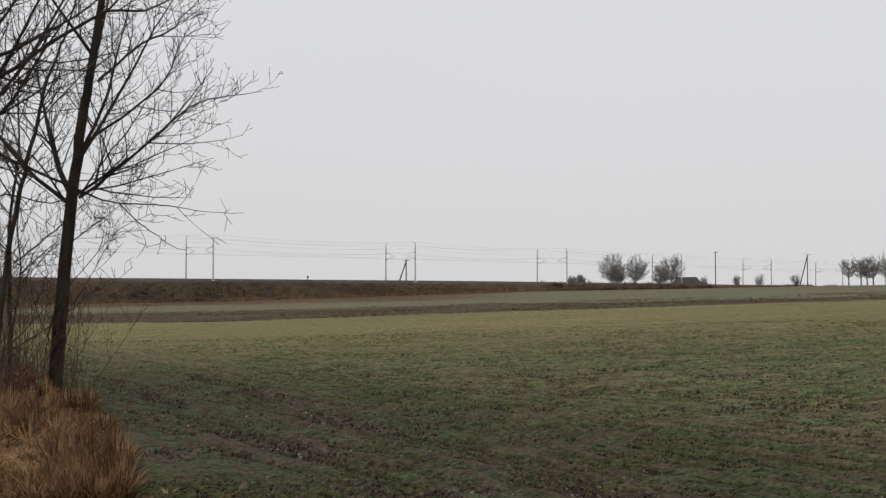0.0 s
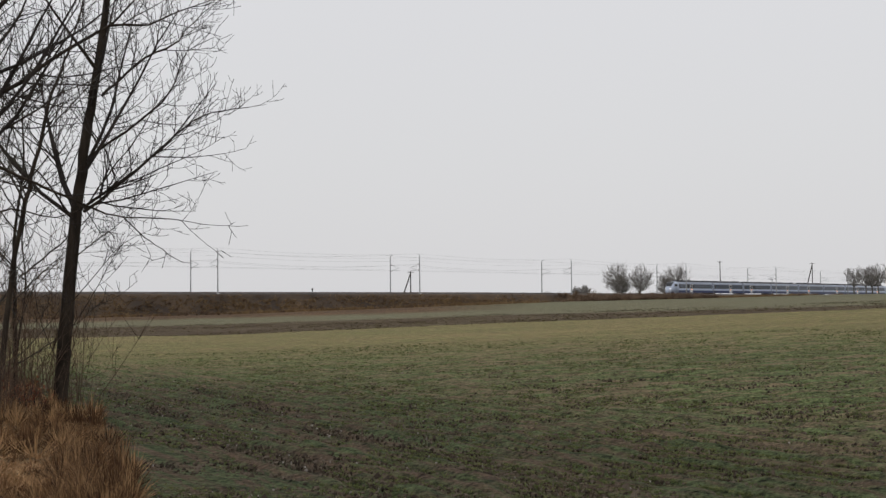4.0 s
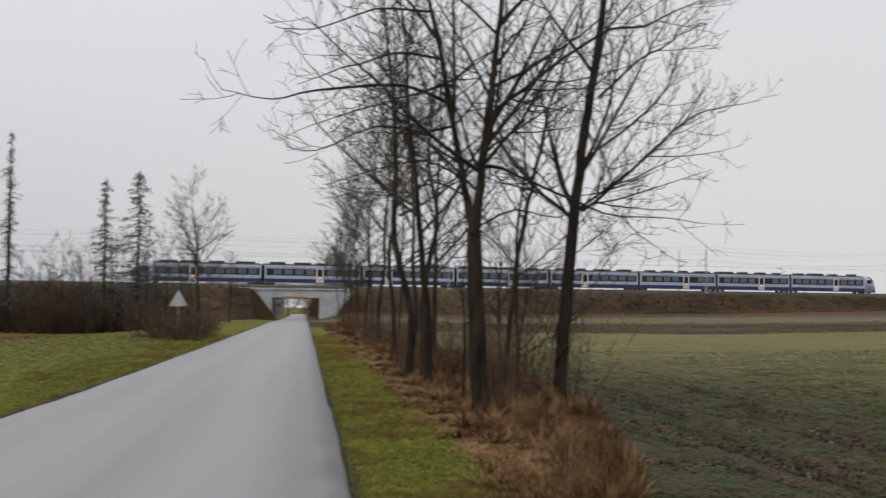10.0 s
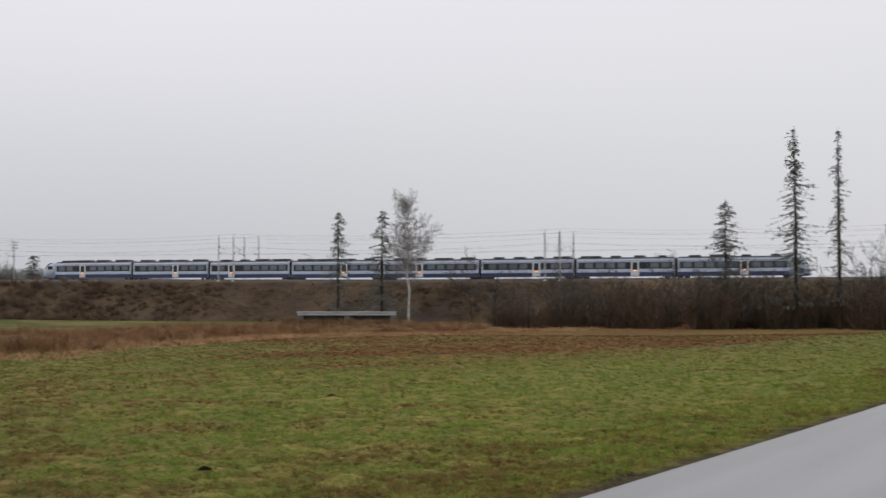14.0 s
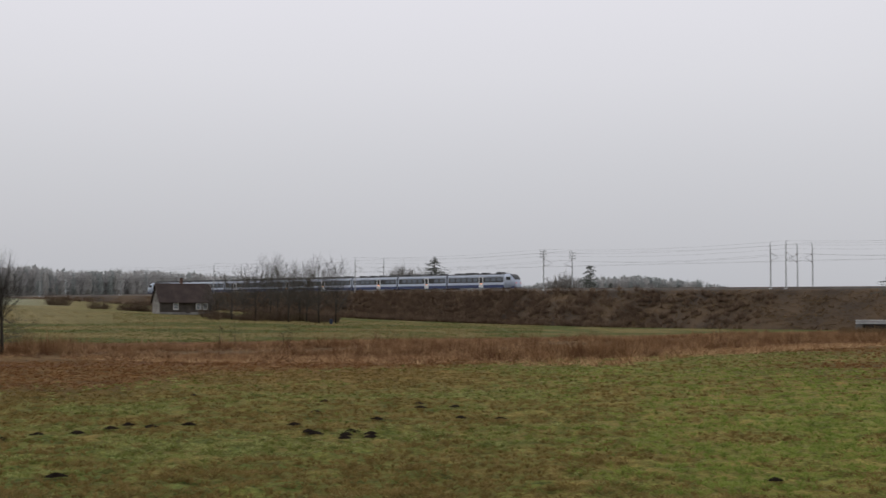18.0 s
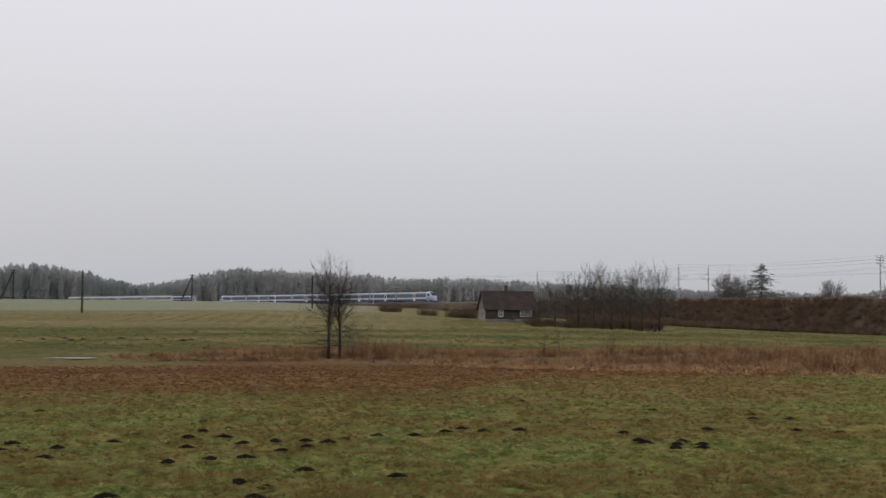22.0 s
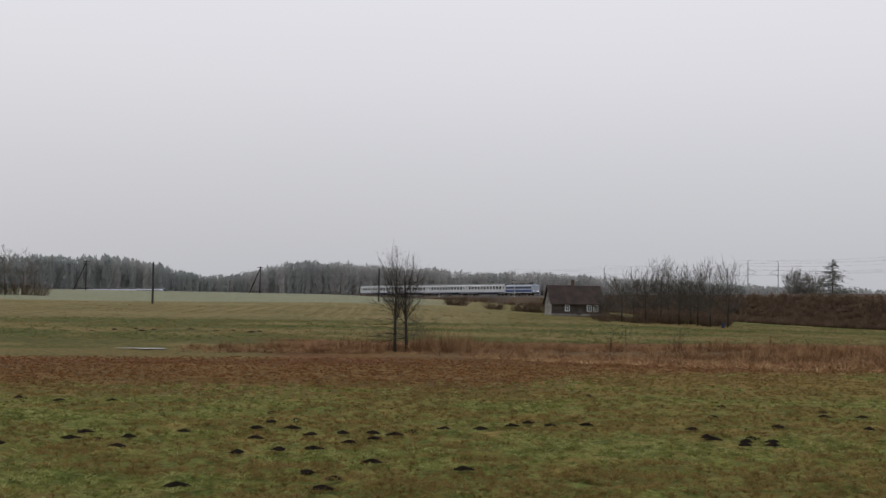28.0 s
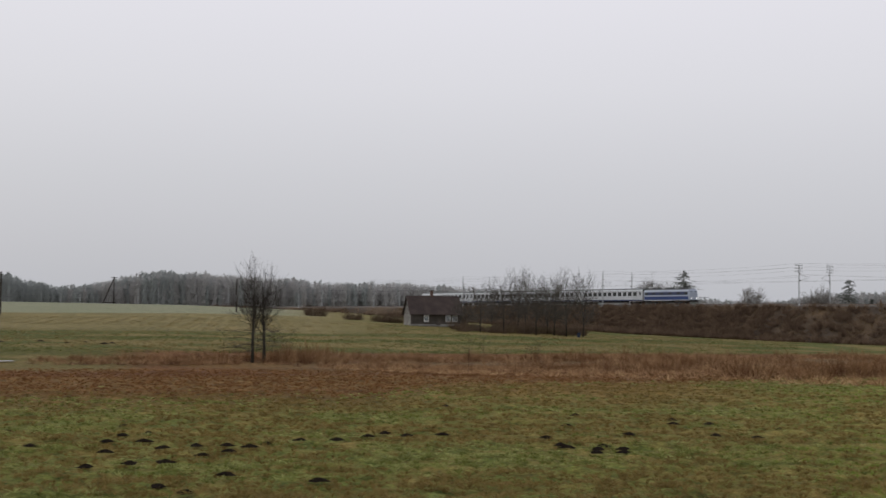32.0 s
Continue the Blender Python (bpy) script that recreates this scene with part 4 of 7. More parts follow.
def locomotive():
    c = thing("electric_locomotive", pose(0, 0, 0), "blue and pale grey four-axle electric locomotive", "locomotive")
    s = Shape()
    s.loft([car_ring(x, hw, 1.0, zt) for x, hw, zt in ((-7.9, 1.2, 3.0), (-7.6, 1.42, 3.75), (7.6, 1.42, 3.75), (7.9, 1.2, 3.0))])
    part("body", s, SILVER, c)
    for nm, z0, z1, mat, x0, x1 in (("white_sill", 1.02, 1.16, CREAM, -7.5, 7.5), ("blue_band", 1.18, 1.95, BLUE, -7.5, 7.5), ("window_strip", 2.3, 3.0, NAVY, -7.3, 7.3)):
        s = Shape()
        s.box(((x0 + x1) / 2, 0, (z0 + z1) / 2), (x1 - x0, 2.85, z1 - z0))
        part(nm, s, mat, c)
    for x in (-4.2, -1.4, 1.4, 4.2, -6.7, 6.7):
        for sy in (-1, 1):
            s = Shape()
            s.box((x, sy * 1.43, 2.66), (1.0, 0.04, 0.5), bevel=0.012)
            part("window", s, BAND, c)
    for e in (-1, 1):
        for sy in (-0.55, 0.55):
            s = Shape()
            s.box((e * 7.78, sy, 2.75), (0.16, 0.9, 0.75), bevel=0.03)
            part("windscreen", s, BAND, c)
            s = Shape()
            s.box((e * 7.9, sy * 1.5, 1.5), (0.16, 0.26, 0.22), bevel=0.03)
            part("lamp", s, LAMP_W if e > 0 else LAMP_R, c)
        s = Shape()
        s.box((e * 7.85, 0, 0.9), (0.5, 2.6, 0.4), bevel=0.05)
        part("buffer_beam", s, UNDER, c)
    s = Shape()
    s.loft([[(x, y, z) for y, z in ((-1.2, 3.55), (-0.8, 3.78), (0.8, 3.78), (1.2, 3.55))] for x in (-7.3, 7.3)])
    part("roof", s, ROOFG, c)
    for x in (-4.5, 0, 4.5):
        s = Shape()
        s.box((x, 0, 3.95), (2.0, 1.3, 0.32), bevel=0.06)
        part("roof_unit", s, ROOFG, c)
    for x, up in ((-5.6, 1.2), (5.6, 0.25)):
        s = Shape()
        s.tube([(x, 0, 4.0), (x - 0.9, 0, 4.0 + up * 0.5), (x, 0, 4.0 + up)], [0.05, 0.045, 0.04], 5)
        s.tube([(x, -0.9, 4.02 + up), (x, 0.9, 4.02 + up)], [0.05, 0.05], 5)
        part("pantograph", s, UNDER, c)
    s = Shape()
    s.box((0, 0, 0.8), (3.4, 2.4, 0.6), bevel=0.08)
    part("underfloor", s, UNDER, c)
    bogie(c, -4.0, 0.6)
    bogie(c, 4.0, 0.6)
    return c


unit = []
back = 0.0
for i, (ln, nose, door_at, panto) in enumerate(UNIT_CARS):
    unit.append((unit_car(ln, nose, door_at, panto, LAMP_W if nose == 1 else LAMP_R), back + ln / 2))
    back += ln
LOCO = locomotive()
COACH = coach("coaches behind the locomotive")
hauled = [(LOCO, 8.1)]
for k in range(4):
    hauled.append((COACH if k == 0 else copy_thing(COACH, pose(0, 0, 0)), 16.2 + 12.25 + 24.5 * k))


# ---------------------------------------------------------------- trees
def polar(az, r):
    return -r * math.sin(radians(az)), r * math.cos(radians(az))


def stem(rng, p, d, length, r, n, bend, lift):
    """A crooked line of n pieces from p; lift turns it upwards (or, negative, down) on its way."""
    pts, radii = [Vector(p)], [r]
    d = Vector(d).normalized()
    for i in range(n):
        d = (d + Vector((rng.gauss(0, bend), rng.gauss(0, bend), rng.gauss(0, bend) + lift))).normalized()
        pts.append(pts[-1] + d * (length / n))
        radii.append(r * (1 - 0.8 * (i + 1) / n))
    return pts, radii


def shoots(rng, pts, radii, shape, twig, level, spec):
    """Side branches along a line, and theirs in turn."""
    total = sum((b - a).length for a, b in zip(pts, pts[1:]))
    count = max(1, int(total * spec["density"][level] * rng.uniform(0.8, 1.2)))
    n = len(pts) - 1
    for k in range(count):
        f = rng.uniform(spec["from"][level], 1.0)
        i = min(n - 1, int(f * n))
        t = f * n - i
        p = pts[i].lerp(pts[i + 1], t)
        r = radii[i] + (radii[i + 1] - radii[i]) * t
        d = (pts[i + 1] - pts[i]).normalized()
        side = d.cross(Vector((rng.gauss(0, 1), rng.gauss(0, 1), rng.gauss(0, 1)))).normalized()
        ang = radians(rng.uniform(*spec["angle"]))
        d2 = d * math.cos(ang) + side * math.sin(ang)
        d2.z += spec["rise"]
        ln = total * rng.uniform(0.28, 0.55) * (1.15 - 0.7 * f) * spec["len"][level]
        ln = max(ln, spec["min"])
        rr = max(min(r * 0.55, ln * 0.010 + 0.002), spec["thin"])
        q, qr = stem(rng, p, d2, ln, rr, spec.get("pieces", (5, 4, 3))[level], spec["bend"], spec["lift"])
        qr = [max(v, spec["thin"] * 0.7) for v in qr]
        if level == 0:
            shape.tube(q, qr, 4 if "limbs" in spec else 3, False)
        else:
            twig.tube(q, qr, 3, False)
        if level + 1 < len(spec["density"]):
            shoots(rng, q, qr, shape, twig, level + 1, spec)


NEAR = dict(limbs=True, density=(2.4, 3.6, 5.0), **{"from": (0.12, 0.15, 0.2)}, angle=(34, 68), len=(0.95, 0.9, 0.9), rise=0.10, bend=0.085, lift=0.10, min=0.25, thin=0.0072)
MIDD = dict(pieces=(3, 2, 1), density=(2.6, 3.4, 3.2), **{"from": (0.2, 0.15, 0.2)}, angle=(25, 60), len=(1.0, 0.9, 1.0), rise=0.15, bend=0.10, lift=0.05, min=0.4, thin=0.014)
FARR = dict(pieces=(2, 1), density=(1.6, 1.9), **{"from": (0.2, 0.15)}, angle=(25, 60), len=(1.1, 1.2), rise=0.18, bend=0.12, lift=0.06, min=0.6, thin=0.03)


def bare_tree(x, y, trunk, limbs, spec, seed, label, group="", bark=BARK, twigm=TWIG, name="bare_tree", yaw=0.0, sink=0.15):
    """trunk and limbs: lines of (right, back, up, radius) from the foot; all else grows from them."""
    rng = random.Random(seed)
    t = thing(name, pose(x, y, lie(x, y) - sink, 0, 0, yaw), label, "tree", group)
    tk, tw, big = Shape(), Shape(), spec.get("limbs", False)
    for k, ln in enumerate([trunk] + limbs):
        pts = [Vector(p[:3]) for p in ln]
        radii = [p[3] for p in ln]
        fine, fr = [], []
        for i in range(len(pts) - 1):
            p0, p3 = pts[max(0, i - 1)], pts[min(len(pts) - 1, i + 2)]
            for j in range(3):
                f = j / 3
                # a smooth curve through the points
                q = 0.5 * (2 * pts[i] + (pts[i + 1] - p0) * f + (2 * p0 - 5 * pts[i] + 4 * pts[i + 1] - p3) * f * f + (3 * pts[i] - p0 - 3 * pts[i + 1] + p3) * f ** 3)
                if i or j:
                    q = q + Vector((rng.gauss(0, 0.008), rng.gauss(0, 0.012), rng.gauss(0, 0.008)))
                fine.append(q)
                fr.append(radii[i] + (radii[i + 1] - radii[i]) * f)
        fine.append(pts[-1])
        fr.append(radii[-1])
        if k == 0:
            fr[0] *= 1.35
            tk.tube(fine, fr, 9)
            shoots(rng, fine, fr, tw, tw, 0, dict(spec, density=(spec["density"][0] * 0.35,) + spec["density"][1:], **{"from": (0.3,) + spec["from"][1:]}))
            continue
        if big:
            s = Shape()
            s.tube(fine, fr, 6, False)
            part("limb", s, bark, t, smooth=True)
        else:
            tw.tube(fine, fr, 5, False)
        shoots(rng, fine, fr, tw, tw, 0, spec)
    part("trunk", tk, bark, t, smooth=True)
    tagged(part("crown", tw, twigm, t), kind="stuff")
    return t


def auto_tree(x, y, height, seed, label, spec=MIDD, group="", spread=0.32, r=None, fork=0.3, bark=BARK, twigm=TWIG, name="bare_tree", nlimb=7, sink=0.15):
    rng = random.Random(seed)
    r = r or height * 0.014
    dx, dy = rng.uniform(-0.06, 0.06), rng.uniform(-0.06, 0.06)
    trunk = [(dx * h * height * (0.6 + h) + rng.gauss(0, 0.008) * height * (h > 0), dy * h * height, h * height, r * (1.0 - 0.93 * h)) for h in (0, 0.15, 0.3, 0.45, 0.6, 0.75, 0.9, 1.0)]
    limbs = []
    for k in range(nlimb):
        f = fork + (0.9 - fork) * (k + rng.random()) / nlimb
        a = k * 2.4 + rng.uniform(-0.5, 0.5)
        ln = spread * height * (1.25 - f) * rng.uniform(0.8, 1.2)
        px, py, pz = dx * f * height * (0.6 + f), dy * f * height, f * height
        up = rng.uniform(0.5, 1.0)
        limbs.append([(px + math.cos(a) * ln * q, py + math.sin(a) * ln * q, pz + ln * up * (q + 0.35 * q * q), r * 0.5 * (1.05 - f) * (1 - 0.85 * q) + 0.004) for q in (0, 0.25, 0.5, 0.75, 1.0)])
    return bare_tree(x, y, trunk, limbs, spec, seed, label, group, bark, twigm, name, 0.0, sink)


def px_lines(lines, base, scale, depth):
    """Lines given in hundredths of the tree's picture: right and up of the foot, with a gentle wander in depth."""
    out = []
    for pts, r0, r1, lean in lines:
        n = len(pts) - 1
        out.append([((px - base[0]) * scale, lean * i / max(1, n), (base[1] - py) * scale, r0 + (r1 - r0) * i / max(1, n)) for i, (px, py) in enumerate(pts)])
    return out


def roadside_trees():
    a = px_lines([(((365, 735), (370, 645), (378, 540), (386, 440), (395, 355), (405, 270), (417, 190), (429, 110), (440, 25), (455, -130), (470, -310)), 0.155, 0.05, 0.4),
                  (((402, 397), (430, 377), (510, 305), (555, 260), (605, 220), (665, 202), (725, 190)), 0.042, 0.005, 0.9),
                  (((415, 300), (470, 260), (530, 210), (550, 175), (570, 125), (615, 100)), 0.03, 0.005, -0.8),
                  (((432, 197), (465, 163), (505, 125), (555, 97), (572, 75), (605, 35), (650, 0)), 0.034, 0.005, 0.6),
                  (((402, 397), (440, 335), (480, 285), (510, 235), (540, 190)), 0.02, 0.004, -0.4),
                  (((383, 410), (330, 330), (265, 290)), 0.03, 0.005, 0.6),
                  (((420, 150), (350, 60), (295, -20)), 0.04, 0.006, -0.7),
                  (((440, -10), (530, -70), (640, -90)), 0.042, 0.006, 0.5),
                  (((448, -80), (370, -160), (320, -240)), 0.04, 0.006, 0.5),
                  (((436, 85), (500, 20), (560, -40)), 0.03, 0.005, -0.9),
                  (((384, 480), (430, 440), (480, 400), (520, 365)), 0.014, 0.004, 0.8),
                  (((372, 610), (415, 545), (455, 470), (490, 420)), 0.011, 0.004, 0.5),
                  (((368, 660), (335, 590), (318, 510), (300, 450)), 0.011, 0.004, 0.4),
                  (((378, 560), (425, 500), (470, 450), (520, 425)), 0.010, 0.004, -0.5)], (365, 735), 0.0121, 1)
    bare_tree(-7.87, 26.33, a[0], a[1:], dict(NEAR, density=(3.9, 4.5, 4.3), angle=(34, 70), thin=0.0066), 11, "slender leaning bare tree with dark bark at the field edge", "roadside trees", yaw=16.6)
    b = px_lines([(((222, 775), (214, 650), (210, 560), (206, 440)), 0.165, 0.125, 0.1),
                  (((206, 446), (192, 385), (178, 320), (154, 190), (124, 40), (85, -80), (40, -230)), 0.088, 0.012, 0.8),
                  (((207, 446), (214, 385), (220, 320), (236, 190), (246, 100), (256, 0), (266, -190), (272, -380)), 0.098, 0.012, -0.5),
                  (((219, 325), (253, 330), (313, 355), (373, 380), (423, 400), (468, 410), (553, 412), (603, 420)), 0.032, 0.005, 0.7),
                  (((463, 412), (490, 440), (518, 460), (553, 485), (583, 492)), 0.011, 0.004, 0.3),
                  (((230, 240), (263, 213), (363, 140), (438, 95), (498, 92), (548, 70), (618, 45)), 0.04, 0.005, -0.9),
                  (((159, 215), (80, 186), (-70, 196), (-150, 214), (-235, 200)), 0.034, 0.005, -0.6),
                  (((143, 135), (60, 118), (-40, 140), (-130, 165)), 0.027, 0.005, 0.8),
                  (((134, 95), (60, 10), (-60, -40), (-150, -60)), 0.03, 0.005, -0.7),
                  (((249, 70), (320, -10), (400, -60)), 0.03, 0.005, 0.6),
                  (((166, 255), (110, 262), (20, 250), (-90, 290), (-150, 280)), 0.024, 0.005, 0.9),
                  (((167, 260), (166, 150), (160, 20), (155, -120)), 0.04, 0.01, 1.3),
                  (((240, 150), (290, 60), (330, -60)), 0.035, 0.006, 1.2),
                  (((184, 345), (110, 310), (20, 320), (-90, 345)), 0.022, 0.005, 1.5),
                  (((191, 380), (140, 360), (60, 385), (-40, 370)), 0.02, 0.005, -1.0),
                  (((152, 180), (70, 205), (-30, 230), (-120, 260)), 0.022, 0.005, 0.3),
                  (((126, 50), (20, 40), (-90, 70), (-170, 60)), 0.022, 0.005, 0.6),
                  (((222, 300), (253, 277), (313, 235), (363, 195), (413, 170)), 0.028, 0.005, 0.5),
                  (((207, 435), (280, 405), (350, 420), (400, 400)), 0.018, 0.005, -0.6)], (222, 775), 0.0095, 1)
    bare_tree(-7.4, 20.3, b[0], b[1:], dict(NEAR, density=(2.9, 3.4, 3.0), lift=0.05, rise=0.05, angle=(34, 66), thin=0.0062), 23, "large forked bare tree with dark bark on the road verge", "roadside trees", yaw=18)
    c = px_lines([(((5, 700), (18, 580), (29, 466), (45, 370), (60, 300), (75, 230), (85, 180), (105, 120), (125, 60), (150, -40)), 0.06, 0.014, 0.3),
                  (((50, 350), (90, 300), (130, 260)), 0.012, 0.004, 0.4), (((30, 460), (-10, 400), (-40, 330)), 0.012, 0.004, -0.4),
                  (((66, 270), (20, 200), (-10, 150)), 0.014, 0.004, 0.4), (((78, 215), (120, 170), (160, 150)), 0.012, 0.004, -0.3),
                  (((24, 520), (70, 470), (110, 440)), 0.01, 0.004, 0.3), (((90, 165), (60, 90), (50, 20)), 0.014, 0.004, 0.5)], (5, 700), 0.01134, 1)
    x, y = polar(19.2, 25.5)
    bare_tree(x, y, c[0], c[1:], dict(NEAR, limbs=False, density=(2.6, 3.4, 4.0)), 41, "thin young leaning tree beside the larger ones", "roadside trees", yaw=19, twigm=ROWTWIG)
    for x, y, h, r, seed in ((-10.9, 26.4, 10.5, 0.095, 31), (-12.2, 28.2, 11.5, 0.10, 32), (-10.1, 30.3, 9.0, 0.06, 33), (-13.9, 33.5, 10.0, 0.11, 35), (-8.6, 22.6, 5.0, 0.028, 36), (-15.5, 38.0, 10.0, 0.10, 38)):
        auto_tree(x, y, h, seed, "slim bare tree with dark bark on the road verge", dict(NEAR, limbs=False, density=(2.0, 2.8, 3.2), thin=0.0065), "roadside trees", 0.26, r, 0.28, nlimb=8, twigm=ROWTWIG)
    for az_, r_, h, seed in ((18.4, 30, 6.0, 46), (19.2, 27.5, 5.0, 47)):
        x, y = polar(az_, r_)
        auto_tree(x, y, h, seed, "thin young tree in the undergrowth of the verge", dict(NEAR, limbs=False, density=(2.6, 3.2, 3.4)), "roadside trees", 0.24, 0.032, 0.12, nlimb=9, twigm=ROWTWIG)
    rng = random.Random(5)
    for k, (u, w) in enumerate(((47, -3.4), (53, -4.6), (60, -3.6), (70, -5.2), (80, -3.9), (92, -4.8), (104, -3.6), (118, -5.0), (134, -4.2), (150, -5.4), (168, -4.4), (185, -6.0))):
        x, y = on_road(u, w)
        auto_tree(x, y, rng.uniform(10.5, 13.5), 50 + k, "bare tree in the row along the lane", dict(MIDD, density=(2.3, 2.8, 2.2)) if u < 100 else dict(MIDD, density=(2.6, 3.4), thin=0.02), "roadside trees", 0.28, rng.uniform(0.065, 0.105), 0.25, nlimb=8, twigm=ROWTWIG)


roadside_trees()


def crown_tree(x, y, h, w, seed, label, group="", bark=BARK, twigm=TWIG, low=0.25, n=64, m=9, thin=0.03, r=None, sink=0.15, name="bare_tree", stems=1, skirt=0):
    """A tree with a full, rounded crown: limbs that rise from the stem and fan out to an uneven oval, each feathered with twigs."""
    rng = random.Random(seed)
    t = thing(name, pose(x, y, lie(x, y) - sink), label, "tree", group)
    r = r or h * 0.013
    tk, tw = Shape(), Shape()
    feet = [Vector((0, 0, 0))] + [Vector((rng.uniform(-0.5, 0.5), rng.uniform(-0.5, 0.5), 0)) for k in range(stems - 1)]
    lean = Vector((rng.uniform(-0.05, 0.05) * h, rng.uniform(-0.05, 0.05) * h, 0))
    for f in feet:
        tk.tube([f, f + lean * 0.1 + Vector((0, 0, h * 0.2)), f * 1.6 + lean * 0.5 + Vector((0, 0, h * 0.5)), f * 2.2 + lean + Vector((0, 0, h * 0.8))], [r * 1.25, r, r * 0.6, r * 0.15], 7)
    mid, hz = h * (1 + low) / 2, h * (1 - low) / 2
    for k in range(n):
        up = rng.uniform(-0.85, 1.0)
        a = k * 2.4 + rng.uniform(-0.4, 0.4)
        side = math.sqrt(1 - up * up)
        d = Vector((side * math.cos(a), side * math.sin(a), up))
        swell = rng.uniform(0.72, 1.0) * min(1.06, 1 + 0.5 * noise.noise(d * 1.9 + Vector((seed * 0.37, 0, 0))))
        e = lean * 0.6 + Vector((d.x * w * swell, d.y * w * swell, mid + d.z * hz * swell))
        z0 = min(rng.uniform(low * 0.9, 0.62) * h, e.z - 0.10 * h)
        f = feet[k % len(feet)]
        if k < skirt:
            # level and drooping boughs low on the stem
            z0 = rng.uniform(0.14, 0.36) * h
            reach = rng.uniform(0.2, 0.36) * h
            e = Vector((math.cos(a) * reach, math.sin(a) * reach, z0 + rng.uniform(-0.3, 0.12) * reach))
        p = f * 1.4 + lean * (z0 / h) * 0.8 + Vector((0, 0, z0 if k < skirt else max(z0, low * 0.5 * h)))
        c = p.lerp(e, 0.5) + Vector((d.x, d.y, -0.25 * side)) * w * 0.14
        pts = [p * (1 - q) ** 2 + c * 2 * q * (1 - q) + e * q * q for q in (0, 0.28, 0.55, 0.8, 1.0)]
        pts = [pts[0]] + [q + Vector((rng.gauss(0, 0.012), rng.gauss(0, 0.012), rng.gauss(0, 0.012))) * h for q in pts[1:-1]] + [pts[-1]]
        tw.tube(pts, [max(thin, r * 0.2 * (1 - 0.28 * i)) if i < 3 else thin for i in range(5)], 3, False)
        for j in range(m):
            q = rng.uniform(0.25, 1.0)
            i = min(3, int(q * 4))
            b = pts[i].lerp(pts[i + 1], q * 4 - i)
            g = ((pts[i + 1] - pts[i]).normalized() + Vector((rng.gauss(0, 0.6), rng.gauss(0, 0.6), rng.gauss(0.15, 0.5)))).normalized()
            ln = h * rng.uniform(0.05, 0.13)
            b2 = b + g * ln * 0.55 + Vector((0, 0, 0.05 * ln))
            tw.tube([b, b2, b2 + (g + Vector((rng.gauss(0, 0.3), rng.gauss(0, 0.3), 0.35))).normalized() * ln * 0.5], [thin * 0.75, thin * 0.65, thin * 0.5], 3, False)
    part("trunk", tk, bark, t, smooth=True)
    tagged(part("crown", tw, twigm, t), kind="stuff")
    return t


def spruce(x, y, h, width, seed, label, full=0.5, mat=HAZED_NEEDLE, group="", top_bare=0.0, sink=0.2, ground=None, low=0.12):
    """A ragged conifer: whorls of drooping boughs hung with sprays of needles."""
    rng = random.Random(seed)
    t = thing("spruce", pose(x, y, (lie(x, y) if ground is None else ground) - sink), label, "conifer", group)
    s = Shape()
    s.tube([(0, 0, 0), (0.02 * h * rng.uniform(-1, 1) * 0.3, 0, h * 0.5), (0, 0, h)], [h * 0.011 + 0.03, h * 0.007 + 0.02, 0.02], 6)
    part("trunk", s, BARK, t)
    g = Shape()
    for j in range(int(h * 13 * (0.5 + full))):
        f = low + (0.985 - low) * rng.random() ** 0.85
        z = f * h
        a = rng.uniform(0, 2 * math.pi)
        gap = 0.75 + 0.9 * noise.noise(Vector((z * 0.55, a * 0.6, seed)))
        ln = (width * 0.85 * (1 - f) ** 0.7 + 0.05 * width) * max(0.15, gap) * rng.uniform(0.5, 1.15)
        d = Vector((math.cos(a), math.sin(a), 0))
        p = Vector((0, 0, z))
        e = p + d * ln + Vector((0, 0, ln * rng.uniform(-0.45, 0.1)))
        g.tube([p, p.lerp(e, 0.5) + Vector((0, 0, -0.06 * ln)), e], [0.03, 0.02, 0.008], 3, False)
        for i in range(int(3 + ln * 6 * full)):
            q = p.lerp(e, rng.uniform(0.15, 1.0))
            sd = d.cross(Vector((0, 0, 1))) * rng.uniform(-0.4, 0.4)
            tip = q + sd + d * rng.uniform(-0.1, 0.3) + Vector((0, 0, -rng.uniform(0.05, 0.5)))
            wv = Vector((rng.gauss(0, 0.05), rng.gauss(0, 0.05), rng.gauss(0, 0.05)))
            g.face([q - wv, q + wv, tip])
    tagged(part("foliage", g, mat, t), kind="stuff")
    return t


for az_, r_, h_, w_, full, sd in ((45.53, 175, 17.6, 7.2, 0.6, 61), (42.58, 170, 26.4, 6.4, 0.55, 62), (40.75, 171, 26.2, 3.4, 0.35, 63), (36.79, 172, 20.6, 4.6, 0.5, 64), (35.37, 170, 21.2, 6.6, 0.6, 65)):
    x, y = polar(az_, r_)
    spruce(x, y, h_, w_, sd, "tall ragged spruce with thin sparse boughs among bare brush", full, group="ragged spruces")
for az_, r_, h_, w_, sd in ((62.75, 208, 18.6, 6.0, 66), (60.79, 208, 19.0, 8.0, 67)):
    x, y = polar(az_, r_)
    spruce(x, y, h_, w_, sd, "tall dark spruce at the foot of the embankment", 0.55, group="ragged spruces")
x, y = polar(59.6, 206)
auto_tree(x, y, 18.4, 71, "tall birch with a white trunk and fine hanging twigs", dict(MIDD, density=(4.2, 5.2, 3.4), thin=0.017, lift=-0.02, bend=0.05), "", 0.17, 0.18, 0.35, BIRCH, PALETWIG, "birch", 22)
x, y = polar(32.7, 150)
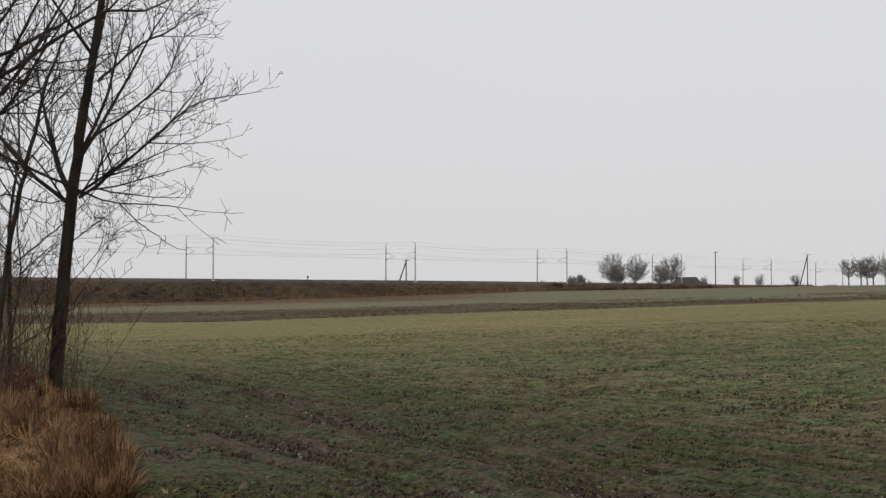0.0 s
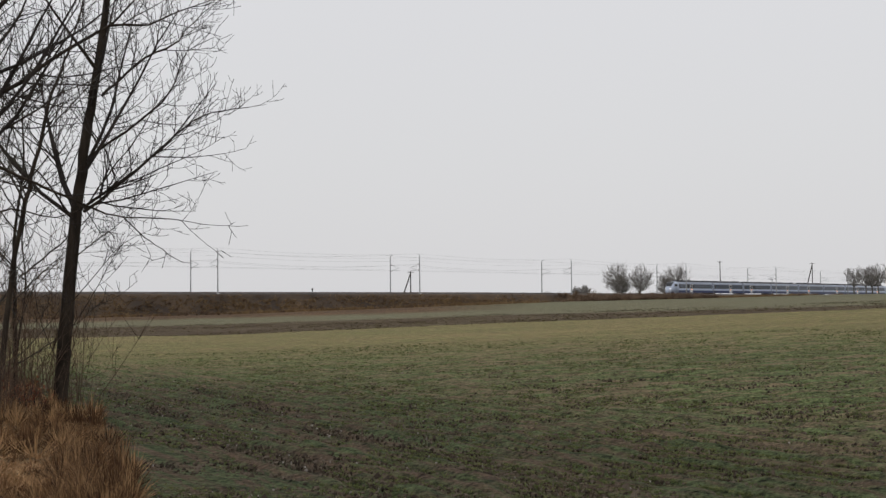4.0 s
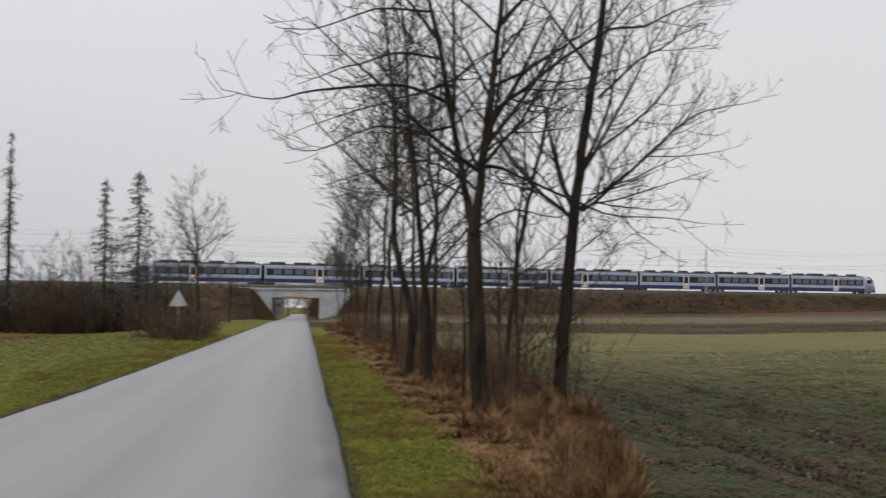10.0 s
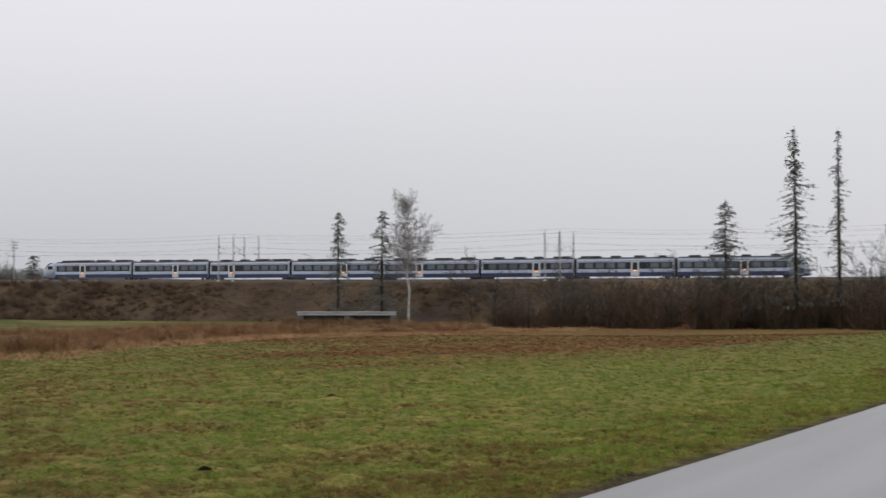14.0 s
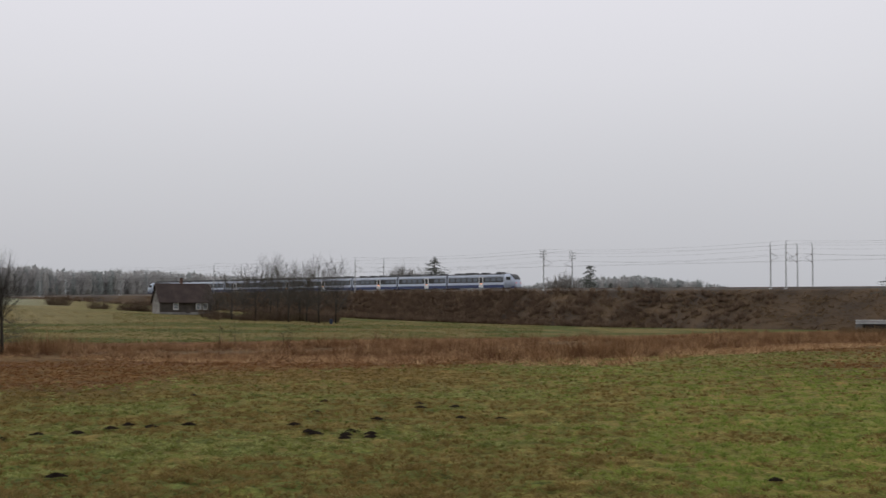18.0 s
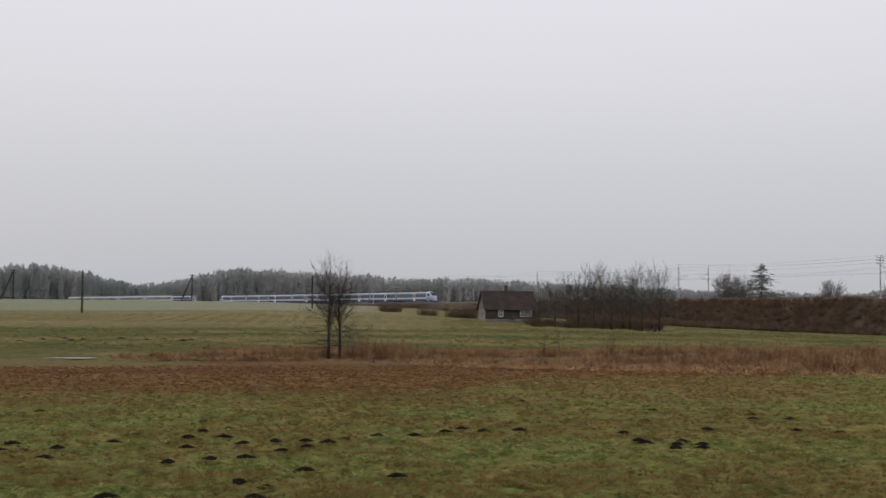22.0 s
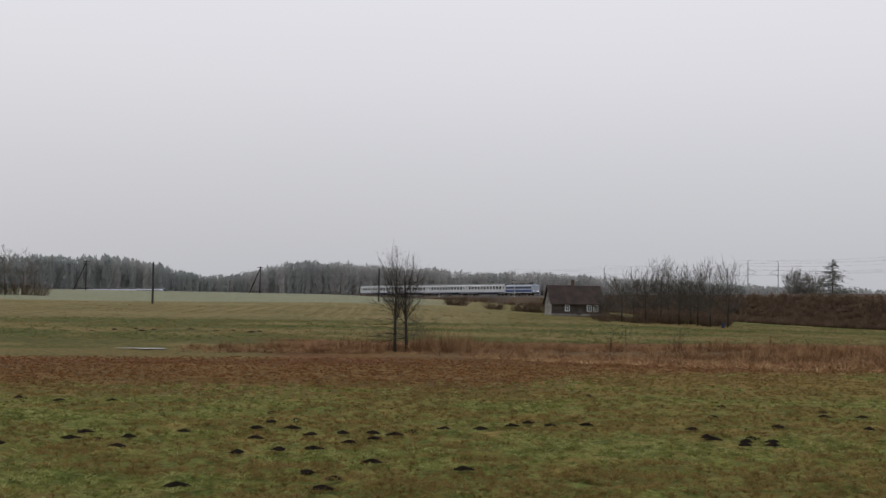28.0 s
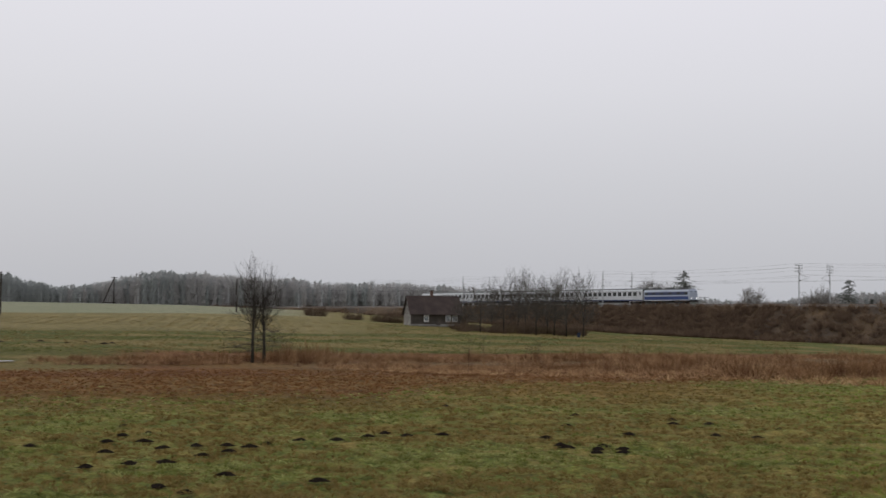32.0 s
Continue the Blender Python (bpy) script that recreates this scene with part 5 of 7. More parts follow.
auto_tree(x, y, 16.2, 72, "leafless tree with a broad crown beside the lane", dict(MIDD, density=(2.4, 2.6), thin=0.022), "", 0.34, 0.24, 0.38, nlimb=11)
for k, (az_, r_, h_) in enumerate(((34.1, 160, 11), (38.5, 175, 12), (33.4, 140, 8), (31.4, 165, 9), (39.6, 178, 10), (47.5, 180, 9), (36.0, 172, 12), (37.6, 168, 11), (34.9, 165, 12), (38.9, 180, 12), (37.2, 178, 13), (33.0, 170, 10), (36.4, 160, 9), (43.8, 178, 8), (41.6, 176, 8))):
    x, y = polar(az_, r_)
    auto_tree(x, y, h_, 80 + k, "small bare tree in the brush below the embankment", dict(FARR, thin=0.022), "trees in the brush", 0.36, 0.11, 0.2, twigm=COPSE)

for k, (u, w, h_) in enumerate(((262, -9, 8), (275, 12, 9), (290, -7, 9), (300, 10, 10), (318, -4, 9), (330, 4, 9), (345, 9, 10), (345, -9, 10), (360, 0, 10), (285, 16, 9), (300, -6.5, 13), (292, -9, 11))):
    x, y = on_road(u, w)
    auto_tree(x, y, h_, 400 + k, "bare tree beside the lane beyond the bridge", dict(FARR, density=(2.6, 3.4), thin=0.03), "trees beyond the bridge", 0.45, 0.14, 0.12, twigm=HAZED_TWIG, nlimb=10)

rng_t = random.Random(77)
for k in range(42):
    x, y = polar(rng_t.uniform(33, 57), rng_t.uniform(164, 188))
    auto_tree(x, y, rng_t.uniform(5, 9.5), 430 + k, "small bare tree in the brush below the embankment", dict(FARR, density=(2.0, 2.8), thin=0.024), "trees in the brush", 0.4, 0.08, 0.12, twigm=COPSE, nlimb=9)

# the pair in the meadow, and the copse by the cottage
for k, (az_, r_, h_) in enumerate(((102.02, 106, 8.9), (101.5, 106.3, 8.6))):
    x, y = polar(az_, r_)
    crown_tree(x, y, h_, 2.1, 1020 + k, "bare alder, one of a close pair on the stream bank", "pair of alders", ROWTWIG, ROWTWIG, 0.30, 70, 13, 0.0085, 0.125, skirt=18)
for k, (az_, r_, h_, w_) in enumerate(((91.9, 236, 9.4, 3.2), (90.85, 240, 11.4, 3.4), (90.2, 244, 13.4, 2.6), (89.4, 232, 11.8, 3.4), (88.6, 236, 13.0, 3.2), (88.05, 230, 12.4, 3.0), (87.3, 232, 12.8, 2.8), (91.4, 250, 9.8, 3.4), (89.9, 252, 11.5, 3.0), (92.6, 250, 7.5, 2.8), (88.9, 246, 11.0, 3.2))):
    x, y = polar(az_, r_)
    crown_tree(x, y, h_, w_ * 1.2, 100 + k, "leafless tree in the copse beside the cottage", "copse by the cottage", ROWTWIG, COPSE, 0.14, 74, 12, 0.0165, 0.105)
# bark and twigs here carry the haze in their colour
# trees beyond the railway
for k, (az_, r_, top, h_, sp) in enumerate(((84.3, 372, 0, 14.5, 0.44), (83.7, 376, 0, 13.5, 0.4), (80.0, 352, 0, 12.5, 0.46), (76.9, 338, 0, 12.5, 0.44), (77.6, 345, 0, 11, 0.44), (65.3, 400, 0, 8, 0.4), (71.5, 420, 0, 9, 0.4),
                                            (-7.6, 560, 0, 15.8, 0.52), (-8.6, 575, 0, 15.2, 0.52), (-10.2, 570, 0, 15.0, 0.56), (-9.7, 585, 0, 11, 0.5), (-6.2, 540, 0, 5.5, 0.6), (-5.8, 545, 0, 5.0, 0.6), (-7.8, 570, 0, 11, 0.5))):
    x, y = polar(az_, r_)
    crown_tree(x, y, h_ + 1.2, h_ * sp * 0.78, 120 + k, "round-crowned bare tree beyond the railway", "trees beyond the railway", HAZED_TWIG, HAZED_TWIG, 0.2, 150, 12, 0.036, 0.26)
for az_, r_, h_, w_, sd in ((82.9, 366, 18.0, 13.0, 140), (75.9, 322, 15.0, 9.0, 141), (75.0, 322, 10.5, 4.0, 142), (74.0, 318, 9.5, 4.0, 143)):
    x, y = polar(az_, r_)
    spruce(x, y, h_, w_, sd, "dark spruce beyond the railway", 1.0, group="spruces beyond the railway", low=0.05)


# ---------------------------------------------------------------- brush, dry grass, reeds, turf
def bush_mesh(seed, h, stems, spread, mat, thick=0.014):
    rng = random.Random(seed)
    s = Shape()
    for k in range(stems):
        a, lean = rng.uniform(0, 6.283), rng.uniform(0.0, 0.7)
        p = Vector((math.cos(a) * rng.uniform(0, spread), math.sin(a) * rng.uniform(0, spread), -0.2))
        d = Vector((math.cos(a) * lean, math.sin(a) * lean, 1))
        ln = h * rng.uniform(0.5, 1.1)
        q, r = stem(rng, p, d, ln, thick * 1.5, 4, 0.12, 0.03)
        s.tube(q, [max(v, thick * 0.6) for v in r], 3, False)
        for j in range(6):
            f = rng.uniform(0.25, 0.98)
            i = min(3, int(f * 4))
            b = q[i].lerp(q[i + 1], f * 4 - i)
            d2 = Vector((rng.gauss(0, 0.6), rng.gauss(0, 0.6), rng.uniform(0.4, 1)))
            t2, r2 = stem(rng, b, d2, ln * rng.uniform(0.2, 0.4), thick * 0.7, 2, 0.15, 0.03)
            s.tube(t2, [thick * 0.7, thick * 0.6, thick * 0.4], 3, False)
    return s.mesh("bush", mat)


BUSHES = [bush_mesh(200 + k, 2.4, 46, 1.3, SHRUB, 0.022) for k in range(4)]
rng_b = random.Random(9)


def bush(x, y, z, size, wide=1.0, label="tangled leafless brown bush", group="brush along the railway"):
    ob = new("bush", BUSHES[rng_b.randrange(4)])
    ob.matrix_basis = pose(x, y, z, 0, 0, rng_b.uniform(0, 360)) @ Matrix.Diagonal((size * wide, size * wide, size, 1))
    tagged(ob, label, "bush", group)


THICKETS = [bush_mesh(220 + k, 2.0, 12, 0.45, STALK, 0.0055) for k in range(3)]


def sapling(x, y, z, size, label, group):
    ob = new("sapling", THICKETS[rng_b.randrange(3)])
    ob.matrix_basis = pose(x, y, z, 0, 0, rng_b.uniform(0, 360)) @ Matrix.Diagonal((size, size, size * 1.3, 1))
    tagged(ob, label, "sapling", group)


# the thick brush between meadow and embankment
for k in range(120):
    az_ = rng_b.uniform(33.5, 55.5)
    x, y = polar(az_, rng_b.uniform(168, 188))
    bush(x, y, lie(x, y), rng_b.uniform(1.6, 2.9) * lerp((33, 37, 50, 55.5), (0.7, 1.0, 0.95, 0.5), az_), 1.0)
for k in range(22):
    x, y = on_road(rng_b.uniform(245, 330), rng_b.choice((-1, 1)) * rng_b.uniform(6, 16) + 2)
    bush(x, y, lie(x, y), rng_b.uniform(1.4, 2.6), 1.2, "bare brown brush beside the lane beyond the bridge", "brush beyond the bridge")
for k in range(36):
    az_ = rng_b.uniform(87.2, 92.9)
    x, y = polar(az_, rng_b.uniform(232, 256))
    bush(x, y, lie(x, y) - 0.3, rng_b.uniform(0.55, 1.25), 1.3, group="copse by the cottage")
for az_, r_, sz in ((97.6, 300, 1.0), (96.3, 290, 1.2), (99.3, 330, 1.4), (95.7, 285, 1.0)):
    for k in range(3):
        x, y = polar(az_ + 0.12 * (k - 1), r_ + 0.8 * k)
        bush(x, y, lie(x, y) - 0.55 * sz, sz * (1.15 if k == 1 else 0.9), 1.3, "dense dark bush near the cottage", "brush by the cottage")
for x_, y_, sz in ((-8.3, 26.2, 1.3), (-8.6, 25.7, 1.1), (-8.1, 26.9, 1.4), (-8.8, 26.3, 1.5), (-7.6, 26.6, 0.8), (-8.9, 25.2, 1.0), (-7.9, 25.9, 0.7)):
    sapling(x_, y_, lie(x_, y_), sz, "thin brown saplings at the foot of a tree", "undergrowth of the verge")
# saplings and brush under the roadside trees
for k in range(24):
    u = rng_b.uniform(21, 33)
    w = rng_b.uniform(verge_edge(u) + 0.6, -3.3)
    x, y = on_road(u, w)
    sapling(x, y, lie(x, y), rng_b.uniform(0.3, 0.75), "thin brown saplings and dead stalks under the trees", "undergrowth of the verge")
for k in range(80):
    u = 30 + 80 * rng_b.random() ** 1.5
    w = rng_b.uniform(verge_edge(u) + 0.8, -2.7)
    x, y = on_road(u, w)
    sapling(x, y, lie(x, y), rng_b.uniform(0.4, 0.95), "thin brown saplings and dead stalks under the trees", "undergrowth of the verge")


def leafy(x, y, h, wide, seed, n, label):
    """A shrub that has kept its dead leaves."""
    rng = random.Random(seed)
    t = thing("dead_leaved_shrub", pose(x, y, lie(x, y) - 0.05), label, "shrub")
    s, g = Shape(), Shape()
    for k in range(9):
        a = rng.uniform(0, 6.283)
        q, r = stem(rng, (0.05 * math.cos(a), 0.05 * math.sin(a), 0), (0.35 * wide * math.cos(a), 0.35 * wide * math.sin(a), 1), h * rng.uniform(0.7, 1.0), 0.02, 5, 0.08, 0.03)
        s.tube(q, r, 4, False)
        for j in range(n // 9):
            f = rng.uniform(0.2, 1)
            i = min(4, int(f * 5))
            c = q[i].lerp(q[i + 1], f * 5 - i) + Vector((rng.gauss(0, 0.12 * wide), rng.gauss(0, 0.12 * wide), rng.gauss(0, 0.06)))
            d = Vector((rng.gauss(0, 1), rng.gauss(0, 1), rng.gauss(-0.5, 1))).normalized() * rng.uniform(0.03, 0.06)
            e = d.cross(Vector((rng.gauss(0, 1), rng.gauss(0, 1), rng.gauss(0, 1)))).normalized() * 0.025
            g.face([c, c + d * 0.5 + e, c + d, c + d * 0.5 - e])
    part("stem", s, TWIG, t)
    tagged(part("foliage", g, RUSTLEAF, t), kind="stuff")


for u_, w_, h_, wd, sd_, n_ in ((72, -2.6, 2.1, 0.9, 1, 700), (31, -3.6, 0.9, 1.2, 2, 400), (24, -4.3, 0.7, 1.3, 3, 350), (39, -3.9, 0.8, 1.4, 4, 360), (28, -3.0, 0.4, 1.2, 5, 260)):
    x, y = on_road(u_, w_)
    leafy(x, y, h_, wd, sd_, n_, "low shrub that has kept its dead red-brown leaves")


def blade_field(name, label, category, mat, spots, seed, width):
    """Many single blades; spots: a function of the random numbers that gives x, y, z, height and lean."""
    rng = random.Random(seed)
    v, f = [], []
    for x, y, z, h, lean in spots(rng):
        a = rng.uniform(0, 6.283)
        dx, dy = math.cos(a) * width * h, math.sin(a) * width * h
        b = rng.uniform(0, 6.283)
        lx, ly = math.cos(b) * lean * h, math.sin(b) * lean * h
        k = len(v)
        v += [(x - dx, y - dy, z - 0.03), (x + dx, y + dy, z - 0.03), (x + lx * 0.45 + dx * 0.7, y + ly * 0.45 + dy * 0.7, z + h * 0.62), (x + lx * 0.45 - dx * 0.7, y + ly * 0.45 - dy * 0.7, z + h * 0.62), (x + lx, y + ly, z + h * (1 - 0.25 * lean))]
        f += [(k, k + 1, k + 2, k + 3), (k + 3, k + 2, k + 4)]
    me = bpy.data.meshes.new(name)
    me.from_pydata(v, [], f)
    me.materials.append(mat)
    me.update()
    return tagged(new(name, me), label, category, kind="stuff")


def verge_dry(rng):
    for k in range(30000):
        u = 11.5 + 110 * rng.random() ** 1.5
        w = rng.uniform(verge_edge(u) + 0.1, -2.1)
        x, y = on_road(u, w)
        c = 0.5 + 0.5 * wob(x, y, 0.55, 2.0)
        if rng.random() > 0.25 + 1.3 * max(0, c - 0.3):
            continue
        edge = smoothstep(-1.7, -3.2, w)
        yield x, y, lie(x, y), rng.uniform(0.10, 0.32) * (0.5 + c * 0.7) * (0.35 + 0.65 * edge), rng.uniform(0.3, 0.9)


def big_tuft(rng):
    for cu, cw, rr, hh, n in ((12.0, -2.75, 0.36, 0.46, 1700), (12.7, -2.95, 0.40, 0.50, 2200), (13.6, -3.15, 0.45, 0.46, 2200), (14.8, -3.4, 0.5, 0.42, 2200), (16.0, -3.6, 0.5, 0.42, 2000), (17.4, -3.9, 0.6, 0.45, 2400), (19.0, -4.1, 0.7, 0.42, 2200), (21.5, -4.2, 0.8, 0.5, 2400), (24.5, -4.6, 0.9, 0.5, 2400), (18.5, -2.9, 0.7, 0.3, 700), (23.5, -3.1, 0.7, 0.3, 700)):
        cx, cy = on_road(cu, cw)
        for k in range(n):
            a, q = rng.uniform(0, 6.283), rng.random() ** 0.6 * rr
            x, y = cx + math.cos(a) * q, cy + math.sin(a) * q
            yield x, y, lie(x, y), 0.55 * hh * rng.uniform(0.4, 1.3) * (1.2 - 0.65 * q / rr), rng.uniform(0.5, 2.0)


def bank_scrub(rng):
    """Tangled scrub on the face of the embankment, thick in some stretches."""
    for s0, s1, n, size, low in ((636, 775, 3000, 1.25, 0.0), (600, 640, 420, 1.2, 0.0), (560, 605, 320, 0.9, 0.05), (186, 238, 420, 1.3, 0.0), (446, 560, 700, 0.9, 0.05), (384, 406, 60, 0.7, 0.1), (426, 446, 140, 0.9, 0.05), (775, 900, 420, 1.0, 0.1), (120, 402, 500, 0.5, 0.1)):
        for k in range(n):
            q, d = rng.uniform(s0, s1), rng.uniform(low, 1.0)
            x, y, a = rail(q, -8.4 - 1.55 * d * 8.5)
            if rng.random() > (0.9 + 0.9 * wob(x, y, 0.09, 5.0) if size > 1.1 else 0.12 + 1.9 * wob(x, y, 0.04, 5.0) + 0.7 * wob(x, y, 0.15, 2.0)):
                continue
            h = size * rng.uniform(0.6, 1.4)
            yield x, y, max(5.4 + dip(q) - d * 8.5, lie(x, y)), h * 0.8, h, 0.045


def bank_clumps(rng):
    """Withered grass on the face of the embankment and on the cones beside the bridge, in patches."""
    for k in range(260):
        # before the culvert
        x, y = polar(rng.uniform(59.6, 65.2), rng.uniform(195.5, 199.8))
        yield x, y, lie(x, y), rng.uniform(0.5, 1.0), rng.uniform(0.7, 1.35), 0.04
    for k in range(46000):
        q, d = rng.uniform(60, 900), rng.random()
        if rng.random() < 0.09:
            s0, way = rng.choice(((406.8, 1), (425.2, -1)))
            d, a = 0.4 + 6 * rng.random() ** 0.6, rng.uniform(0, 1.57)
            x, y, h = rail(s0 + way * 0.72 * d * math.sin(a), -8.2 - 1.55 * d * math.cos(a))
            yield x, y, 4.9 - d, rng.uniform(0.3, 0.6), rng.uniform(0.2, 0.5), 0.022
            continue
        if abs(q - BRIDGE_S) < 10:
            continue
        x, y, a = rail(q, -8.3 - 1.55 * d * 8.0)
        if rng.random() > 0.8 + 1.0 * wob(x, y, 0.05, 1.0) + 0.6 * wob(x, y, 0.2, 3.0):
            continue
        yield x, y, 5.4 + dip(q) - d * 8.0, rng.uniform(0.4, 1.0), rng.uniform(0.15, 0.5), 0.04


def bank_ochre(rng):
    """Tall ochre grass on the lower face of the bank behind the drilled field."""
    for k in range(9000):
        q, d = rng.uniform(90, 400), rng.uniform(0.12, 0.9)
        x, y, a = rail(q, -8.3 - 1.55 * d * 8.0)
        if rng.random() > 0.5 + 1.6 * wob(x, y, 0.03, 3.0) + 0.7 * wob(x, y, 0.15, 7.0):
            continue
        yield x, y, max(5.4 + dip(q) - d * 8.0, lie(x, y)), rng.uniform(0.4, 0.9), rng.uniform(0.3, 0.8), 0.04


def strip_tufts(rng):
    """Clumps of weed and turned sods on the ploughed strip and along its edges."""
    for k in range(9000):
        r, az_ = rng.uniform(113, 182), rng.uniform(-22, 24)
        x, y = polar(az_, r)
        u, w = along(x, y)
        if w > verge_edge(u) - 1 or rng.random() > 0.45 + 1.4 * wob(x, y, 0.12, 3.0):
            continue
        yield x, y, lie(x, y), rng.uniform(0.15, 0.5), rng.uniform(0.05, 0.16), 0.02


def turf_tufts(rng):
    """Thick along the road's edges, low and scattered in tussocks over the near meadow."""
    for k in range(26000):
        u = 5 + 60 * rng.random() ** 1.8
        w = ROAD_R - 0.1 - 1.4 * rng.random() ** 1.2 if rng.random() < 0.55 else road_left(u) + 0.3 + 2.2 * rng.random() ** 1.2
        x, y = on_road(u, w)
        yield x, y, lie(x, y) + 0.01, rng.uniform(0.03, 0.10), rng.uniform(0.4, 1.1)


def tuft_field(name, label, category, mat, spots, seed, n=12):
    """Low tussocks, each a sheaf of blades from one root; spots gives x, y, z, radius, height and blade width."""
    rng = random.Random(seed)
    v, f = [], []
    for x, y, z, rad, h, wide in spots(rng):
        c = len(v)
        v.append((x, y, z - 0.02))
        for j in range(n):
            a, o = rng.uniform(0, 6.283), rng.random() ** 0.7
            px, py = x + math.cos(a) * rad * o * 0.6, y + math.sin(a) * rad * o * 0.6
            b = rng.uniform(0, 6.283)
            sx, sy = math.cos(b) * wide, math.sin(b) * wide
            top = h * (1.15 - 0.6 * o) * rng.uniform(0.6, 1.2)
            k = len(v)
            v += [(px - sx, py - sy, z + top * 0.35), (px + sx, py + sy, z + top * 0.35), (px + math.cos(a) * rad * o * 0.8, py + math.sin(a) * rad * o * 0.8, z + top)]
            f += [(c, k, k + 1), (k, k + 2, k + 1)]
    me = bpy.data.meshes.new(name)
    me.from_pydata(v, [], f)
    me.materials.append(mat)
    me.update()
    return tagged(new(name, me), label, category, kind="stuff")


def meadow_tufts(tone):
    """Short tussocky grass of the near meadow: 0 green, 1 withered, 2 lush near the lane's bend, 3 brown sedge."""
    def spots(rng):
        for k in range(50000):
            r, az_ = 9 * 9.5 ** rng.random(), rng.uniform(30, 124)
            x, y = polar(az_, r)
            u, w = along(x, y)
            if w < road_left(u) + 0.4:
                continue
            tint = wob(x, y, 0.3, 2.0) + 0.7 * wob(x, y, 1.1, 3.0) + rng.gauss(0, 0.16)
            thick = sedge(x, y)
            tint += 0.4 * smoothstep(-92, -62, stream_gap(x, y) + 7 * wob(x, y, 0.08, 2)) * smoothstep(76, 86, az_)
            kind = 3 if rng.random() < smoothstep(0.3, 0.6, thick) else 1 if tint > -0.02 + 0.5 * smoothstep(80, 62, az_) else 0
            if kind == 0 and az_ < 82 and rng.random() < smoothstep(82, 68, az_) * smoothstep(60, 30, r):
                kind = 2
            if kind != tone:
                continue
            grow = 0.75 + 0.6 * max(-0.4, wob(x, y, 1.7, 2.0)) + r * 0.008
            yield x, y, lie(x, y) + 0.03 + 0.07 * max(0, wob(x, y, 1.7, 2.0)), rng.uniform(0.07, 0.17) * grow, rng.uniform(0.022, 0.05) * grow, 0.0025 + 0.00028 * r
    return spots


def verge_tufts(yellow):
    return lambda rng: ((x, y, z, a, b, c) for x, y, z, a, b, c, tint in verge_spots(rng) if (tint > -0.05) == yellow)


def dry_clumps(rng):
    """Withered clumps under the roadside trees."""
    for k in range(5200):
        u = 11 + 122 * rng.random() ** 1.6
        w = rng.uniform(verge_edge(u) - 0.2, -1.75)
        x, y = on_road(u, w)
        if rng.random() > 0.55 + 1.1 * wob(x, y, 0.5, 12.0):
            continue
        grow = smoothstep(-1.6, -3.4, w) * 0.75 + 0.25
        yield x, y, lie(x, y), rng.uniform(0.12, 0.32), rng.uniform(0.1, 0.42) * grow, 0.003 + 0.00025 * u


def reed_clumps(rng):
    """Sheaves of dead reed: thick by the water, thinning out to both sides."""
    for k in range(52000):
        i = rng.randrange(1, 5)
        a, b = STREAM[i], STREAM[i + 1]
        p = a.lerp(b, rng.random())
        n = Vector(((b - a).y, -(b - a).x)).normalized()
        o = rng.uniform(-66, 9)
        x, y = p.x + n.x * o, p.y + n.y * o
        az_ = math.degrees(math.atan2(-x, y))
        near = lerp((60, 75, 85, 92, 98, 104, 112), (40, 62, 62, 42, 22, 14, 9), az_) + 6 * wob(x, y, 0.05, 13.0)
        if o < -near or az_ < 56 or abs(az_ - 113.0) < 1.3:
            continue
        clump = wob(x, y, 0.07, 4.0) + 0.7 * wob(x, y, 0.22, 6.0) + 0.6 * smoothstep(2.4, 0.8, abs(az_ - 99.7)) * smoothstep(9, 2, abs(o))
        c = (0.38 + 0.5 * smoothstep(95, 99, az_) * smoothstep(8, 4, abs(o + 2)) + 1.2 * clump) * smoothstep(9, 3, o) * smoothstep(-near, -near + 6, o)
        if az_ > 114 or az_ < 56 or rng.random() > (1.0 if abs(az_ - 99.9) < 1.3 and abs(o + 1) < 4 else c) * lerp((97, 103, 109, 112), (1.0, 1.0, 0.85, 0.15), az_):
            continue
        tall = (0.4 + 0.12 * smoothstep(100, 96, az_)) + (0.7 if abs(az_ - 99.9) < 1.3 and abs(o + 1) < 4 else 0.0) + 0.75 * smoothstep(0.0, 0.7, clump + rng.gauss(0, 0.12))
        tall += 0.7 * smoothstep(95, 98, az_) * smoothstep(112, 110, az_) * smoothstep(9, 4, abs(o + 2)) * (0.6 + 0.8 * wob(x, y, 0.15, 2.0))
        yield x, y, lie(x, y), rng.uniform(0.5, 1.1), tall * rng.uniform(0.4, 1.0) * (1 + 0.5 * wob(x, y, 0.3, 1.0)), 0.013


def straw_clumps(rng):
    for k in range(30000):
        i = rng.randrange(1, 3)
        a, b = STREAM[i], STREAM[i + 1]
        p = a.lerp(b, rng.random())
        n = Vector(((b - a).y, -(b - a).x)).normalized()
        o = -rng.uniform(10, 70)
        x, y = p.x + n.x * o, p.y + n.y * o
        az_ = math.degrees(math.atan2(-x, y))
        near = lerp((60, 75, 85, 92, 98, 104), (40, 62, 62, 42, 22, 12), az_) + 6 * wob(x, y, 0.05, 13.0)
        if not -near - 6 < o < -near + 16 or az_ > 99:
            continue
        if rng.random() > 0.45 + 1.3 * wob(x, y, 0.1, 7.0):
            continue
        yield x, y, lie(x, y), rng.uniform(0.3, 0.8), rng.uniform(0.12, 0.4), 0.016


